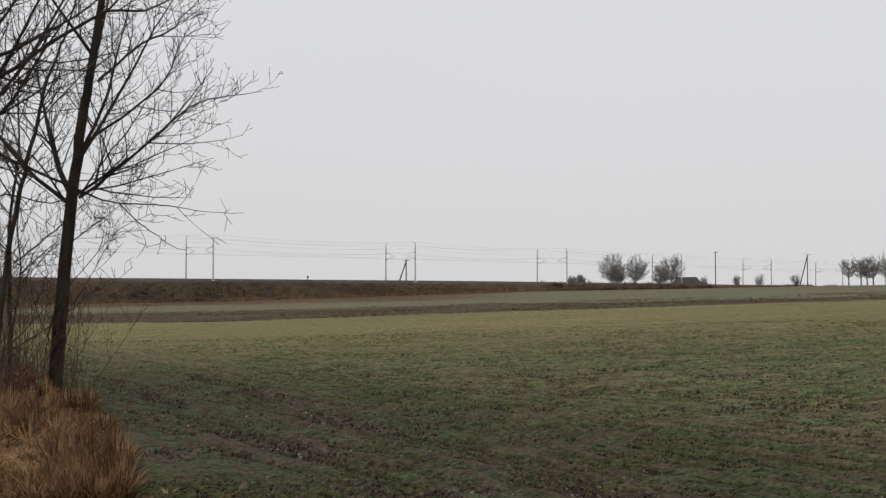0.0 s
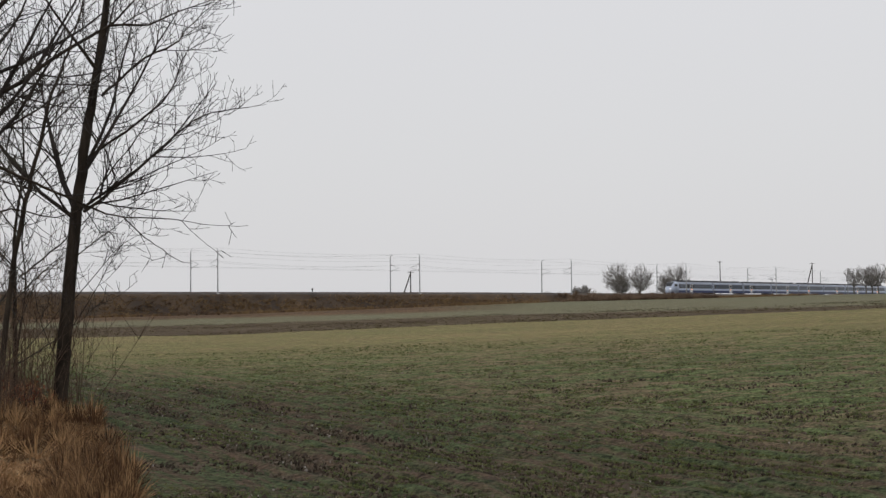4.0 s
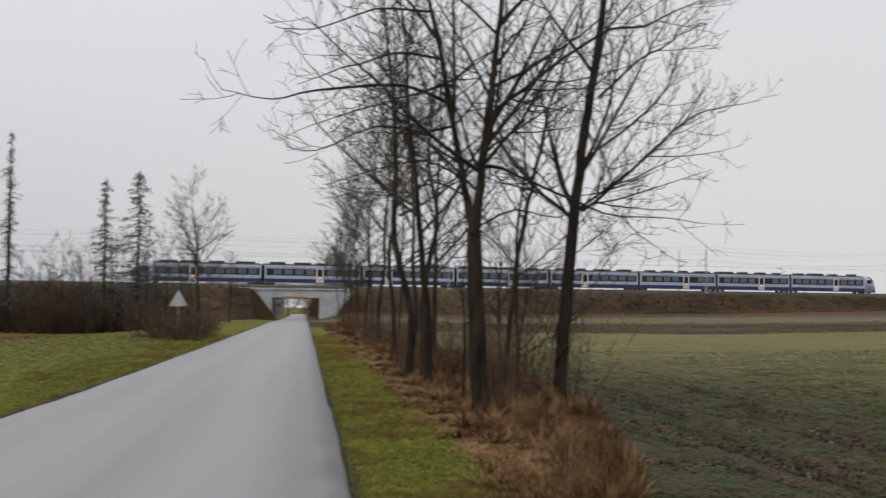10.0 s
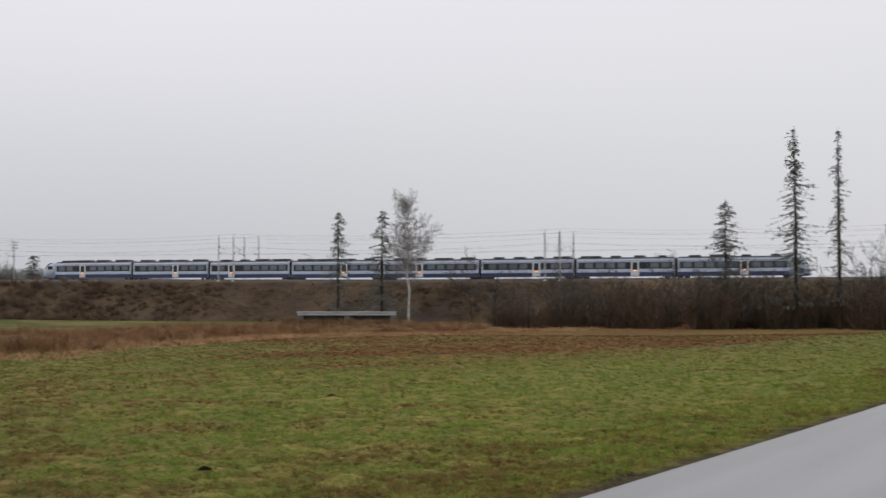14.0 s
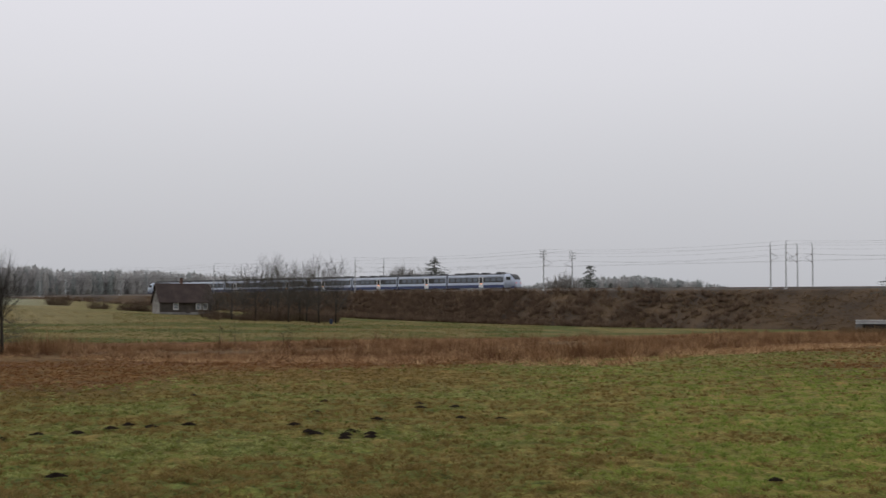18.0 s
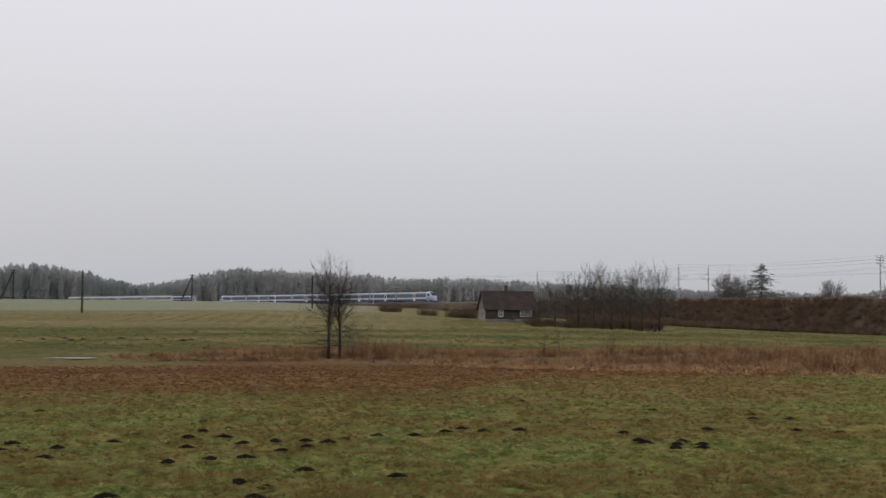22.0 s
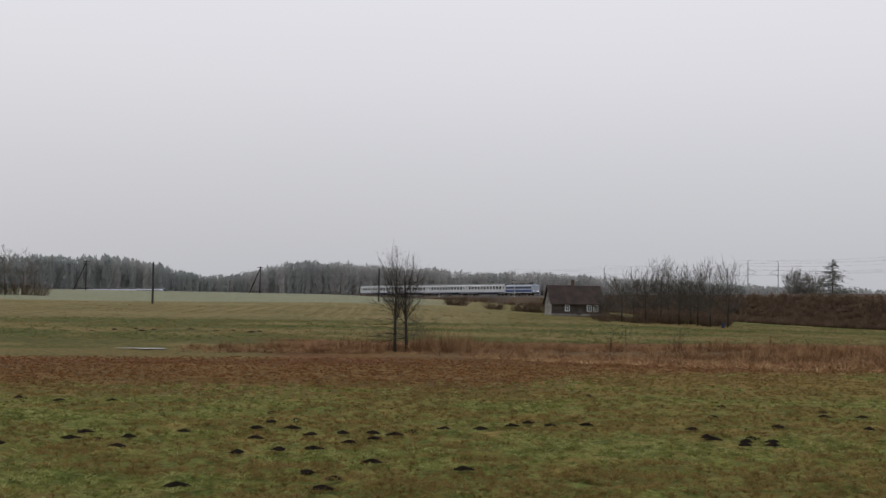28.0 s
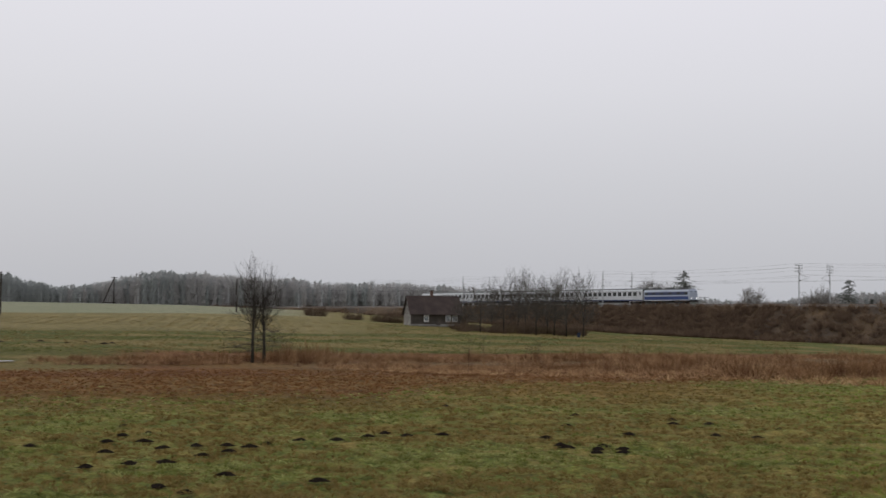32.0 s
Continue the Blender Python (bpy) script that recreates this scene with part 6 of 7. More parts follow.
def far_meadow(tone):
    """Rough grass beyond the stream: 0 green, 1 withered, 2 rows of stubble on the rise."""
    def spots(rng):
        for k in range(26000):
            r, az_ = rng.uniform(116, 270), rng.uniform(78, 124)
            x, y = polar(az_, r)
            q = stream_gap(x, y)
            if q < 14 or rail_gap(x, y) < 22:
                continue
            bare = smoothstep(62, 74, q) * smoothstep(94, 100, az_)
            if bare > 0.5:
                if tone == 2 and q < 152:
                    row = (x * 0.21 - y * 0.98) / 3.2
                    if abs(row - round(row)) < 0.28 and wob(x, y, 0.05, 2.0) > -0.25:
                        yield x, y, lie(x, y), rng.uniform(0.3, 0.6), rng.uniform(0.06, 0.14), 0.02
                continue
            dry = wob(x, y, 0.05, 6.0) + 0.8 * wob(x, y, 0.17, 1.0) + rng.gauss(0, 0.15)
            if (tone == 1 and dry > 0.08) or (tone == 0 and dry < -0.02):
                yield x, y, lie(x, y), rng.uniform(0.3, 0.8), rng.uniform(0.05, 0.2), 0.02
    return spots


def verge_litter(rng):
    """Pale flattened straw where the mown verge ends under the trees."""
    for k in range(5500):
        u = 6 + 90 * rng.random() ** 1.7
        w = ROAD_R - 1.75 + rng.gauss(0, 0.32) - 0.7 * rng.random() ** 2
        x, y = on_road(u, w)
        if rng.random() > 0.65 + 1.0 * wob(x, y, 0.7, 8.0):
            continue
        yield x, y, lie(x, y), rng.uniform(0.1, 0.26), rng.uniform(0.02, 0.09), 0.003 + 0.0003 * u


def verge_spots(rng):
    for k in range(15000):
        u = 4 + 75 * rng.random() ** 2
        w = ROAD_R - 0.2 - 1.3 * rng.random() if rng.random() < 0.6 else road_left(u) + 0.36 + 2.2 * rng.random()
        x, y = on_road(u, w)
        grow = 0.8 + 0.7 * wob(x, y, 0.9, 2.0)
        yield x, y, lie(x, y) + 0.01, rng.uniform(0.06, 0.15) * grow, rng.uniform(0.035, 0.085) * grow, 0.003 + 0.0003 * u, wob(x, y, 0.7, 5.0) + 0.5 * wob(x, y, 2.2, 3.0) + rng.gauss(0, 0.1)


def seedlings(rng):
    """Young winter corn in drilled rows."""
    for k in range(60000):
        r, az_ = 9 * 7.0 ** rng.random(), rng.uniform(-24, 30)
        x, y = polar(az_, r)
        u, w = along(x, y)
        if w > verge_edge(u) - 0.3:
            continue
        if w > -13:
            w = round(w / 0.25) * 0.25 + rng.gauss(0, 0.035)
            x, y = on_road(u, w)
        if rng.random() > 0.6 - 0.2 * smoothstep(-14, -11, w) + 1.1 * wob(x, y, 0.25, 9.0) + 0.7 * wob(x, y, 1.1, 4.0):
            continue
        yield x, y, lie(x, y) + 0.01, rng.uniform(0.04, 0.12), rng.uniform(0.01, 0.024) * (0.8 + r * 0.012), 0.0025 + 0.00025 * r


def clods(rng):
    """Lumps of soil and pale stones on the near field."""
    n = 0
    while n < 26000:
        r, az_ = 9 + 32 * rng.random() ** 1.3, rng.uniform(-24, 30)
        x, y = polar(az_, r)
        u, w = along(x, y)
        if w > verge_edge(u) - 0.2:
            continue
        n += 1
        yield x, y, rng.uniform(0.008, 0.026) * (2.0 if rng.random() < 0.04 else 1.0) * (1.0 if r < 30 else 0.75)


blade_field("dry_verge_grass", "long dry orange-brown grass on the verge", "grass", DRY, verge_dry, 1, 0.011)
blade_field("dry_grass_tussock", "arching tussocks of dry orange-brown grass", "grass", DRY, big_tuft, 2, 0.0055)
blade_field("turf", "short green and yellow grass of verge and meadow", "grass", TURF, turf_tufts, 7, 0.06)
OCHRE = twigs_("ochre_grass", (0.15, 0.095, 0.048), (0.22, 0.143, 0.072), (0.31, 0.215, 0.112))
SODS = twigs_("weedy_sods", (0.045, 0.032, 0.020), (0.10, 0.080, 0.042), (0.17, 0.15, 0.075))
FARG = twigs_("rough_green_grass", (0.075, 0.090, 0.024), (0.11, 0.125, 0.034), (0.16, 0.16, 0.05))
FARW = twigs_("rough_straw_grass", (0.15, 0.115, 0.045), (0.22, 0.165, 0.065), (0.30, 0.23, 0.10))
STRAW = blades("pale_straw", (0.24, 0.13, 0.062), (0.37, 0.22, 0.108), (0.50, 0.34, 0.185))
SEDGE = twigs_("rust_sedge", (0.15, 0.07, 0.028), (0.20, 0.098, 0.04), (0.28, 0.15, 0.062))
MEADG = twigs_("meadow_grass", (0.115, 0.128, 0.032), (0.21, 0.228, 0.06), (0.38, 0.39, 0.15))
MEADO = twigs_("withered_meadow_grass", (0.15, 0.106, 0.036), (0.215, 0.152, 0.05), (0.29, 0.212, 0.08))
LUSH = twigs_("lush_grass", (0.15, 0.20, 0.042), (0.225, 0.285, 0.058), (0.30, 0.34, 0.085))
CORN = twigs_("young_corn", (0.08, 0.098, 0.038), (0.13, 0.152, 0.058), (0.19, 0.20, 0.08))
tuft_field("meadow_grass", "short tussocky green grass of the meadow", "grass", MEADG, meadow_tufts(0), 8, 11)
tuft_field("withered_grass", "withered ochre grass among the green of the meadow", "grass", MEADO, meadow_tufts(1), 8, 11)
tuft_field("lush_grass", "bright green grass of the meadow beside the lane", "grass", LUSH, meadow_tufts(2), 8, 11)
tuft_field("sedge", "low rust-brown sedge in the wet part of the meadow", "grass", SEDGE, meadow_tufts(3), 8, 11)
VERG = twigs_("mown_verge_grass", (0.165, 0.19, 0.035), (0.29, 0.305, 0.062), (0.42, 0.38, 0.11))
tuft_field("verge_grass", "yellow-green mown grass along the lane", "grass", VERG, verge_tufts(False), 14, 11)
tuft_field("yellowed_verge_grass", "yellowed grass among the green along the lane", "grass", MEADO, verge_tufts(True), 14, 11)
tuft_field("dry_undergrowth", "clumps of withered orange-brown undergrowth below the trees", "grass", DRY, dry_clumps, 15, 26)
SCRUB = twigs_("brown_scrub", (0.12, 0.083, 0.060), (0.165, 0.114, 0.080), (0.22, 0.155, 0.106))
tuft_field("scrub", "tangled leafless brown scrub on the embankment", "scrub", SCRUB, bank_scrub, 16, 48)
tuft_field("embankment_grass", "patches of withered brown grass on the embankment", "grass", BANKDRY, bank_clumps, 6, 9)
tuft_field("reeds", "red-brown dead reeds in clumps along the stream", "reeds", REED, reed_clumps, 3, 24)
tuft_field("straw", "flattened pale straw beside the reeds", "grass", STRAW, straw_clumps, 4, 13)
tuft_field("ochre_grass", "tall ochre grass on the lower face of the embankment", "grass", OCHRE, bank_ochre, 44, 12)
tuft_field("strip_weeds", "clumps of brown weed and turned sods on the ploughed strip", "weeds", SODS, strip_tufts, 45, 8)
tuft_field("rough_grass", "rough green grass of the meadow beyond the stream", "grass", FARG, far_meadow(0), 41, 9)
tuft_field("withered_rough_grass", "withered straw-coloured grass beyond the stream", "grass", FARW, far_meadow(1), 42, 9)
tuft_field("stubble", "rows of yellow stubble on the rise before the railway", "stubble", FARW, far_meadow(2), 43, 8)
tuft_field("verge_straw", "pale flattened straw along the foot of the trees", "grass", STRAW, verge_litter, 19, 12)
tuft_field("winter_corn", "sparse young winter corn in drilled rows", "crop", CORN, seedlings, 10, 5)


CLOD = blades("soil_clods", (0.030, 0.022, 0.016), (0.075, 0.058, 0.042), (0.135, 0.108, 0.08))
STONE = blades("field_stones", (0.16, 0.14, 0.12), (0.25, 0.225, 0.2), (0.36, 0.33, 0.29))


def lumps(name, label, mat, seed, share, scale=1.0):
    rng, s = random.Random(seed), Shape()
    for i, (x, y, q) in enumerate(clods(rng)):
        if rng.random() > share:
            continue
        z = lie(x, y)
        e = [q * scale * rng.uniform(0.6, 1.4) for k in range(6)]
        k = len(s.v)
        s.v += [(x + e[0], y, z), (x, y + e[1], z + 0.01), (x - e[2], y, z), (x, y - e[3], z), (x + e[0] * 0.3, y + e[1] * 0.2, z + e[4] * 0.9), (x, y, z - 0.05)]
        s.f += [(k, k + 1, k + 4), (k + 1, k + 2, k + 4), (k + 2, k + 3, k + 4), (k + 3, k, k + 4), (k + 1, k, k + 5), (k + 2, k + 1, k + 5), (k + 3, k + 2, k + 5), (k, k + 3, k + 5)]
    tagged(part(name, s, mat), label, "soil", kind="stuff")


lumps("soil_clods", "dark clods of soil on the drilled field", CLOD, 12, 1.0)
def rut_stones():
    """Pale lumps turned up along the wheel ruts."""
    rng, s = random.Random(21), Shape()
    for k in range(150):
        u = rng.uniform(9, 40)
        w = rng.choice((-5.4 - 0.105 * (u - 11), -7.2 - 0.13 * (u - 12))) + rng.gauss(0, 0.3)
        x, y = on_road(u, w)
        q, z = rng.uniform(0.006, 0.016), lie(x, y)
        s.box((x, y, z), (q * 2, q * 1.6, q * 1.5), rng.uniform(0, 3), bevel=q * 0.35)
    tagged(part("rut_stones", s, STONE), "pale lumps of stone turned up along the ruts", "stones", kind="stuff")


rut_stones()
lumps("field_stones", "small pale stones lying on the field", STONE, 13, 0.03, 0.5)


# ---------------------------------------------------------------- molehills
def molehill_mesh(seed):
    rng = random.Random(seed)
    s = Shape()
    rings = []
    lobe = [rng.uniform(0, 6.283) for k in range(3)]
    for r, z in ((1.15, -0.06), (0.95, 0.05), (0.72, 0.13), (0.5, 0.2), (0.27, 0.25), (0.06, 0.27)):
        ring = []
        for k in range(17):
            a = 2 * math.pi * k / 17
            far = 1 + 0.2 * math.sin(2 * a + lobe[0]) + 0.16 * math.sin(3 * a + lobe[1]) + rng.uniform(-0.14, 0.14)
            ring.append((r * far * math.cos(a) + 0.1 * (1 - r) * math.cos(lobe[2]), r * far * math.sin(a), z + rng.uniform(-0.05, 0.05)))
        rings.append(ring)
    s.loft(rings)
    return s.mesh("molehill", MOLE)


HILLS = [molehill_mesh(300 + k) for k in range(4)]


def molehill(az_, r, size):
    x, y = polar(az_, r)
    ob = new("molehill", HILLS[int(az_ * 7) % 4])
    ob.matrix_basis = pose(x, y, lie(x, y) + 0.05, 0, 0, az_ * 37 % 360) @ Matrix.Diagonal((size * 0.72, size * 0.72, size * 0.95, 1))
    tagged(ob, "molehill of fresh dark soil in the grass", "molehill", "molehills in the meadow")


MOLE_SPOTS = """
107.85,18.8,0.12 107.87,17.2,0.12 107.24,19.9,0.12 107.21,21.9,0.12 106.31,18.8,0.13 106.15,20.2,0.12
105.48,17.7,0.12 104.10,18.0,0.12 103.78,16.6,0.12 102.65,17.1,0.12 102.76,18.0,0.12 101.79,17.8,0.12
101.10,18.2,0.12 99.61,18.8,0.12 98.05,18.9,0.12 96.70,19.6,0.12 95.98,20.2,0.12 95.00,19.7,0.12
93.43,20.0,0.12 110.88,18.3,0.12 111.88,21.1,0.12 115.07,18.3,0.12 113.23,17.5,0.12 114.54,17.1,0.12
115.62,17.4,0.12 118.44,16.8,0.12 119.31,16.3,0.12 113.66,16.2,0.12 117.93,26.9,0.12 116.27,25.7,0.12
114.10,25.6,0.12 119.62,26.7,0.12 108.60,15.4,0.12 106.81,15.7,0.12 105.34,15.8,0.12 102.70,14.4,0.12
105.57,13.4,0.12 104.38,12.9,0.12 104.84,12.2,0.12 98.74,13.8,0.12 111.04,12.5,0.12 87.97,22.3,0.12
87.61,25.5,0.12 83.37,23.2,0.13 83.46,24.4,0.12 85.26,20.6,0.12 87.95,18.0,0.12 86.67,17.3,0.12
86.38,18.3,0.12 85.52,17.4,0.12 88.88,19.6,0.12 93.33,28.6,0.12 114.30,139.4,0.19 113.39,142.4,0.16
115.26,136.6,0.15 113.14,137.3,0.21 112.65,139.8,0.16 111.06,142.0,0.19 108.41,136.6,0.24 108.08,138.2,0.18
109.21,140.1,0.16 109.95,138.5,0.15 81.59,20.7,0.12 79.86,20.4,0.12 86.61,17.8,0.12 85.52,17.9,0.12
62.86,23.5,0.10 68.15,13.0,0.09 88.25,18.4,0.12 81.83,23.4,0.12 78.96,22.4,0.12
"""
for spot in MOLE_SPOTS.split():
    az_, r_, size_ = (float(q) for q in spot.split(","))
    molehill(az_, r_, size_ * 2.2 if r_ > 100 else size_)


# ---------------------------------------------------------------- cottage, poles, sign, culvert
def cottage():
    x, y = polar(94.06, 268)
    c = thing("cottage", pose(x, y, lie(x, y) + 0.05, 0, 0, 94.06 + 14), "small old timber cottage with a brown gable roof and white windows", "house")
    L, W, wall, ridge = 10.8, 6.6, 2.55, 6.2
    # local -y faces the meadow
    s = Shape()
    s.box((0, 0, 0.2), (L + 0.1, W + 0.1, 0.5), bevel=0.03)
    part("plinth", s, PLASTER, c)
    for sy in (-1, 1):
        s = Shape()
        s.box((0, sy * (W / 2 - 0.1), 1.4), (L, 0.2, wall - 0.3))
        part("wall", s, TIMBER, c)
    for sx in (-1, 1):
        s = Shape()
        s.box((sx * (L / 2 - 0.1), 0, 1.4), (0.2, W - 0.4, wall - 0.3))
        part("wall", s, PLASTER, c)
        s = Shape()
        x0, x1 = sx * (L / 2 - 0.2), sx * (L / 2 - 0.02)
        tri = lambda q: [(q, -W / 2 + 0.1, wall), (q, W / 2 - 0.1, wall), (q, 0, ridge - 0.15)]
        s.loft([tri(x0), tri(x1)])
        g = part("gable", s, PLASTER, c)
        for k in range(5):
            b = Shape()
            yy = -2.0 + k
            b.box((sx * (L / 2 + 0.0), yy, wall + 0.5 * (ridge - wall) * (1 - abs(yy) / 3.4)), (0.06, 0.14, (ridge - wall) * (1 - abs(yy) / 3.4)))
            part("timber", b, TIMBER, g)
    for sy in (-1, 1):
        s = Shape()
        yo, zo = sy * (W / 2 + 0.45), wall - 0.25
        ring = lambda q: [(q, 0, ridge), (q, yo, zo), (q, yo, zo + 0.12), (q, 0, ridge + 0.14)]
        s.loft([ring(-L / 2 - 0.35), ring(L / 2 + 0.35)])
        r = part("roof", s, ROOFT, c)
        for k in range(22):
            b = Shape()
            q = -L / 2 - 0.1 + k * (L + 0.2) / 21
            b.tube([(q, 0, ridge + 0.15), (q, yo, zo + 0.13)], [0.03, 0.03], 4)
            part("roof_batten", b, ROOFT, r)
    s = Shape()
    s.box((-0.2, 0.1, ridge + 0.55), (0.55, 0.55, 1.3), bevel=0.03)
    ch = part("chimney", s, BRICKM, c)
    s = Shape()
    s.box((-0.2, 0.1, ridge + 1.22), (0.68, 0.68, 0.12), bevel=0.02)
    part("chimney_cap", s, BRICKM, ch)
    for wx in (-2.1, 2.55, 3.95):
        s = Shape()
        f = Shape()
        yy = -W / 2 - 0.02
        for bx, bz, sx_, sz_ in ((0, 0.62, 1.0, 0.16), (0, -0.62, 1.0, 0.16), (-0.44, 0, 0.16, 1.1), (0.44, 0, 0.16, 1.1), (0, 0, 0.07, 1.1), (0, 0.1, 0.8, 0.06)):
            f.box((wx + bx, yy, 1.62 + bz), (sx_, 0.1, sz_))
        w = part("window_frame", f, WHITEP, c, "white-painted window surround")
        s.box((wx, yy + 0.03, 1.62), (0.78, 0.04, 1.1))
        part("pane", s, PANE, w)
    s = Shape()
    s.box((0.4, -W / 2 - 0.02, 1.2), (1.0, 0.08, 1.95))
    part("door", s, TIMBER, c, "weathered plank door")
    s = Shape()
    s.box((0.4, -W / 2 - 0.35, 2.3), (1.9, 0.9, 0.1))
    part("porch_roof", s, ROOFT, c)
    s = Shape()
    s.box((5.9, -1.2, 0.55), (1.1, 0.9, 1.1), bevel=0.05)
    part("lean_to", s, TIMBER, c)


cottage()


def pole(az_, r, h, label="dark wooden line pole with a short cross-arm", brace=False, arms=1):
    x, y = polar(az_, r)
    p = thing("utility_pole", pose(x, y, lie(x, y), 0, 0, az_), label, "utility pole", "line poles")
    s = Shape()
    s.tube([(0, 0, -0.3), (0, 0, h)], [0.22, 0.17], 7)
    part("post", s, WOODP, p)
    if brace:
        s = Shape()
        s.tube([(-3.6, 0.4, -0.2), (-0.1, 0, h * 0.92)], [0.24, 0.2], 7)
        part("brace", s, WOODP, p)
        s = Shape()
        s.box((-1.1, 0.2, 0.5), (3.6, 0.25, 0.25))
        part("ground_beam", s, WOODP, p)
    for k in range(arms):
        s = Shape()
        s.box((0, 0.12, h - 0.35 - 0.7 * k), (2.0, 0.12, 0.14))
        a = part("cross_arm", s, WOODP, p)
        for xx in (-0.9, -0.35, 0.35, 0.9):
            i = Shape()
            i.tube([(xx, 0.12, h - 0.3 - 0.7 * k), (xx, 0.12, h - 0.02 - 0.7 * k)], [0.05, 0.035], 5)
            part("insulator", i, PLASTER, a)


pole(112.75, 250, 8.0, "dark wooden pole standing alone in the field", arms=0)
pole(115.6, 400, 9.0, "braced wooden transformer pole with cross-arms", True, 2)
pole(108.1, 430, 9.0, "braced wooden pole with a cross-arm", True, 1)
pole(102.8, 330, 8.6, "plain wooden pole behind the alders", arms=0)
pole(1.65, 420, 11.0, "wooden pole with a cross-arm beyond the railway", True, 1)
pole(-12.1, 520, 15.0, "line pole beyond the railway", arms=1)
pole(-16.0, 560, 15.0, "double wooden line pole beyond the railway", True, 1)
pole(70.9, 430, 8.0, "line pole beyond the railway", arms=2)


def barn():
    x, y = polar(-10.85, 560)
    b = thing("barn", pose(x, y, 4.5, 0, 0, -5), "low dark barn with a gable roof beyond the railway", "barn")
    s = Shape()
    s.box((0, 0, 1.0), (12, 8, 3.0))
    part("wall", s, TIMBER, b)
    s = Shape()
    s.v += [(-7, -4.7, 2.4), (7, -4.7, 2.4), (7, 4.7, 2.4), (-7, 4.7, 2.4), (-4.2, 0, 6.3), (4.2, 0, 6.3)]
    s.f += [(0, 1, 5, 4), (1, 2, 5), (2, 3, 4, 5), (3, 0, 4), (3, 2, 1, 0)]
    part("roof", s, TIMBER, b)


barn()


def warning_sign():
    x, y = polar(33.55, 66)
    g = thing("road_sign", pose(x, y, lie(x, y), 0, 0, 28), "back of a triangular traffic sign on a steel post", "road sign")
    s = Shape()
    s.tube([(0, 0, -0.2), (0, 0, 2.5)], [0.035, 0.035], 8)
    part("post", s, GALV, g)
    s = Shape()
    tri = lambda q: [(-0.46, q, 1.72), (0.46, q, 1.72), (0.04, q, 2.5), (-0.04, q, 2.5)]
    s.loft([tri(-0.06), tri(-0.045)])
    pl = part("plate", s, SIGNB, g)
    for z in (1.95, 2.2):
        s = Shape()
        s.box((0, -0.03, z), (0.3, 0.05, 0.06))
        part("clamp", s, GALV, pl)


warning_sign()
for az_, r_, sz in ((34.2, 70, 0.85), (33.5, 65, 0.75), (34.5, 72, 0.8), (33.1, 68, 0.7), (32.7, 74, 0.7)):
    x, y = polar(az_, r_)
    bush(x, y, lie(x, y), sz, 1.2, "low brown brush around the sign post", "brush by the sign")


def culvert():
    x0, y0 = polar(64.5, 201)
    x1, y1 = polar(60.2, 201)
    x, y = (x0 + x1) / 2, (y0 + y1) / 2
    c = thing("culvert", pose(x, y, -1.95, 0, 0, math.degrees(math.atan2(y1 - y0, x1 - x0))), "concrete culvert headwall with a pale beam over the stream", "culvert")
    s = Shape()
    s.box((0, 0, 1.55), (15.4, 0.5, 0.46), bevel=0.04)
    part("beam", s, CONC, c)
    s = Shape()
    s.box((0, -0.1, 1.85), (15.6, 0.7, 0.14), bevel=0.03)
    part("coping", s, CONC, c)
    for xx in (-7.3, 0.0, 7.3):
        s = Shape()
        s.box((xx, 0.15, 0.3), (0.9, 0.8, 1.9), bevel=0.04)
        part("pier", s, DARKCONC, c)
    # near-black sheet added for the shade in the opening below the beam
    s = Shape()
    s.box((0, 0.5, 1.0), (15.0, 0.1, 0.8))
    part("mouth_shade_sheet", s, UNDER, c)


culvert()


DRUM = plain("faded_blue_plastic", (0.02, 0.03, 0.06), 0.6)


def barrel():
    x, y = polar(87.5, 226)
    b = thing("barrel", pose(x, y, lie(x, y)), "blue plastic barrel under the trees of the copse", "barrel")
    s = Shape()
    s.tube([(0, 0, 0), (0, 0, 0.08), (0, 0, 0.45), (0, 0, 0.82), (0, 0, 0.9)], [0.26, 0.29, 0.31, 0.29, 0.26], 14)
    part("body", s, DRUM, b)
    for z in (0.3, 0.6):
        s = Shape()
        s.tube([(0, 0, z - 0.02), (0, 0, z + 0.02)], [0.325, 0.325], 14)
        part("hoop", s, DRUM, b)


barrel()
for az_, r_, h_, sd in ((92.4, 112, 2.2, 501), (91.7, 116, 3.2, 502), (89.3, 112, 2.4, 503), (89.6, 113, 1.8, 504)):
    x, y = polar(az_, r_)
    auto_tree(x, y, h_, sd, "thin bare sapling standing among the reeds", dict(MIDD, density=(2.0, 2.0), thin=0.012), "saplings in the reeds", 0.3, 0.03, 0.3, nlimb=5, twigm=ROWTWIG)


def track_marker():
    """A small signal post on the shoulder of the embankment."""
    q = min(range(0, 400, 2), key=lambda s: abs(math.degrees(math.atan2(-rail(s, -7.6)[0], rail(s, -7.6)[1])) - 6.0))
    x, y, a = rail(q, -7.6)
    m = thing("track_marker", pose(x, y, 5.6 + dip(q), 0, 0, 6), "small dark trackside signal post with a box", "signal")
    s = Shape()
    s.tube([(0, 0, -0.3), (0, 0, 0.9)], [0.06, 0.06], 6)
    part("post", s, UNDER, m)
    s = Shape()
    s.box((0, 0, 1.05), (0.35, 0.3, 0.42), bevel=0.04)
    part("box", s, UNDER, m)


track_marker()


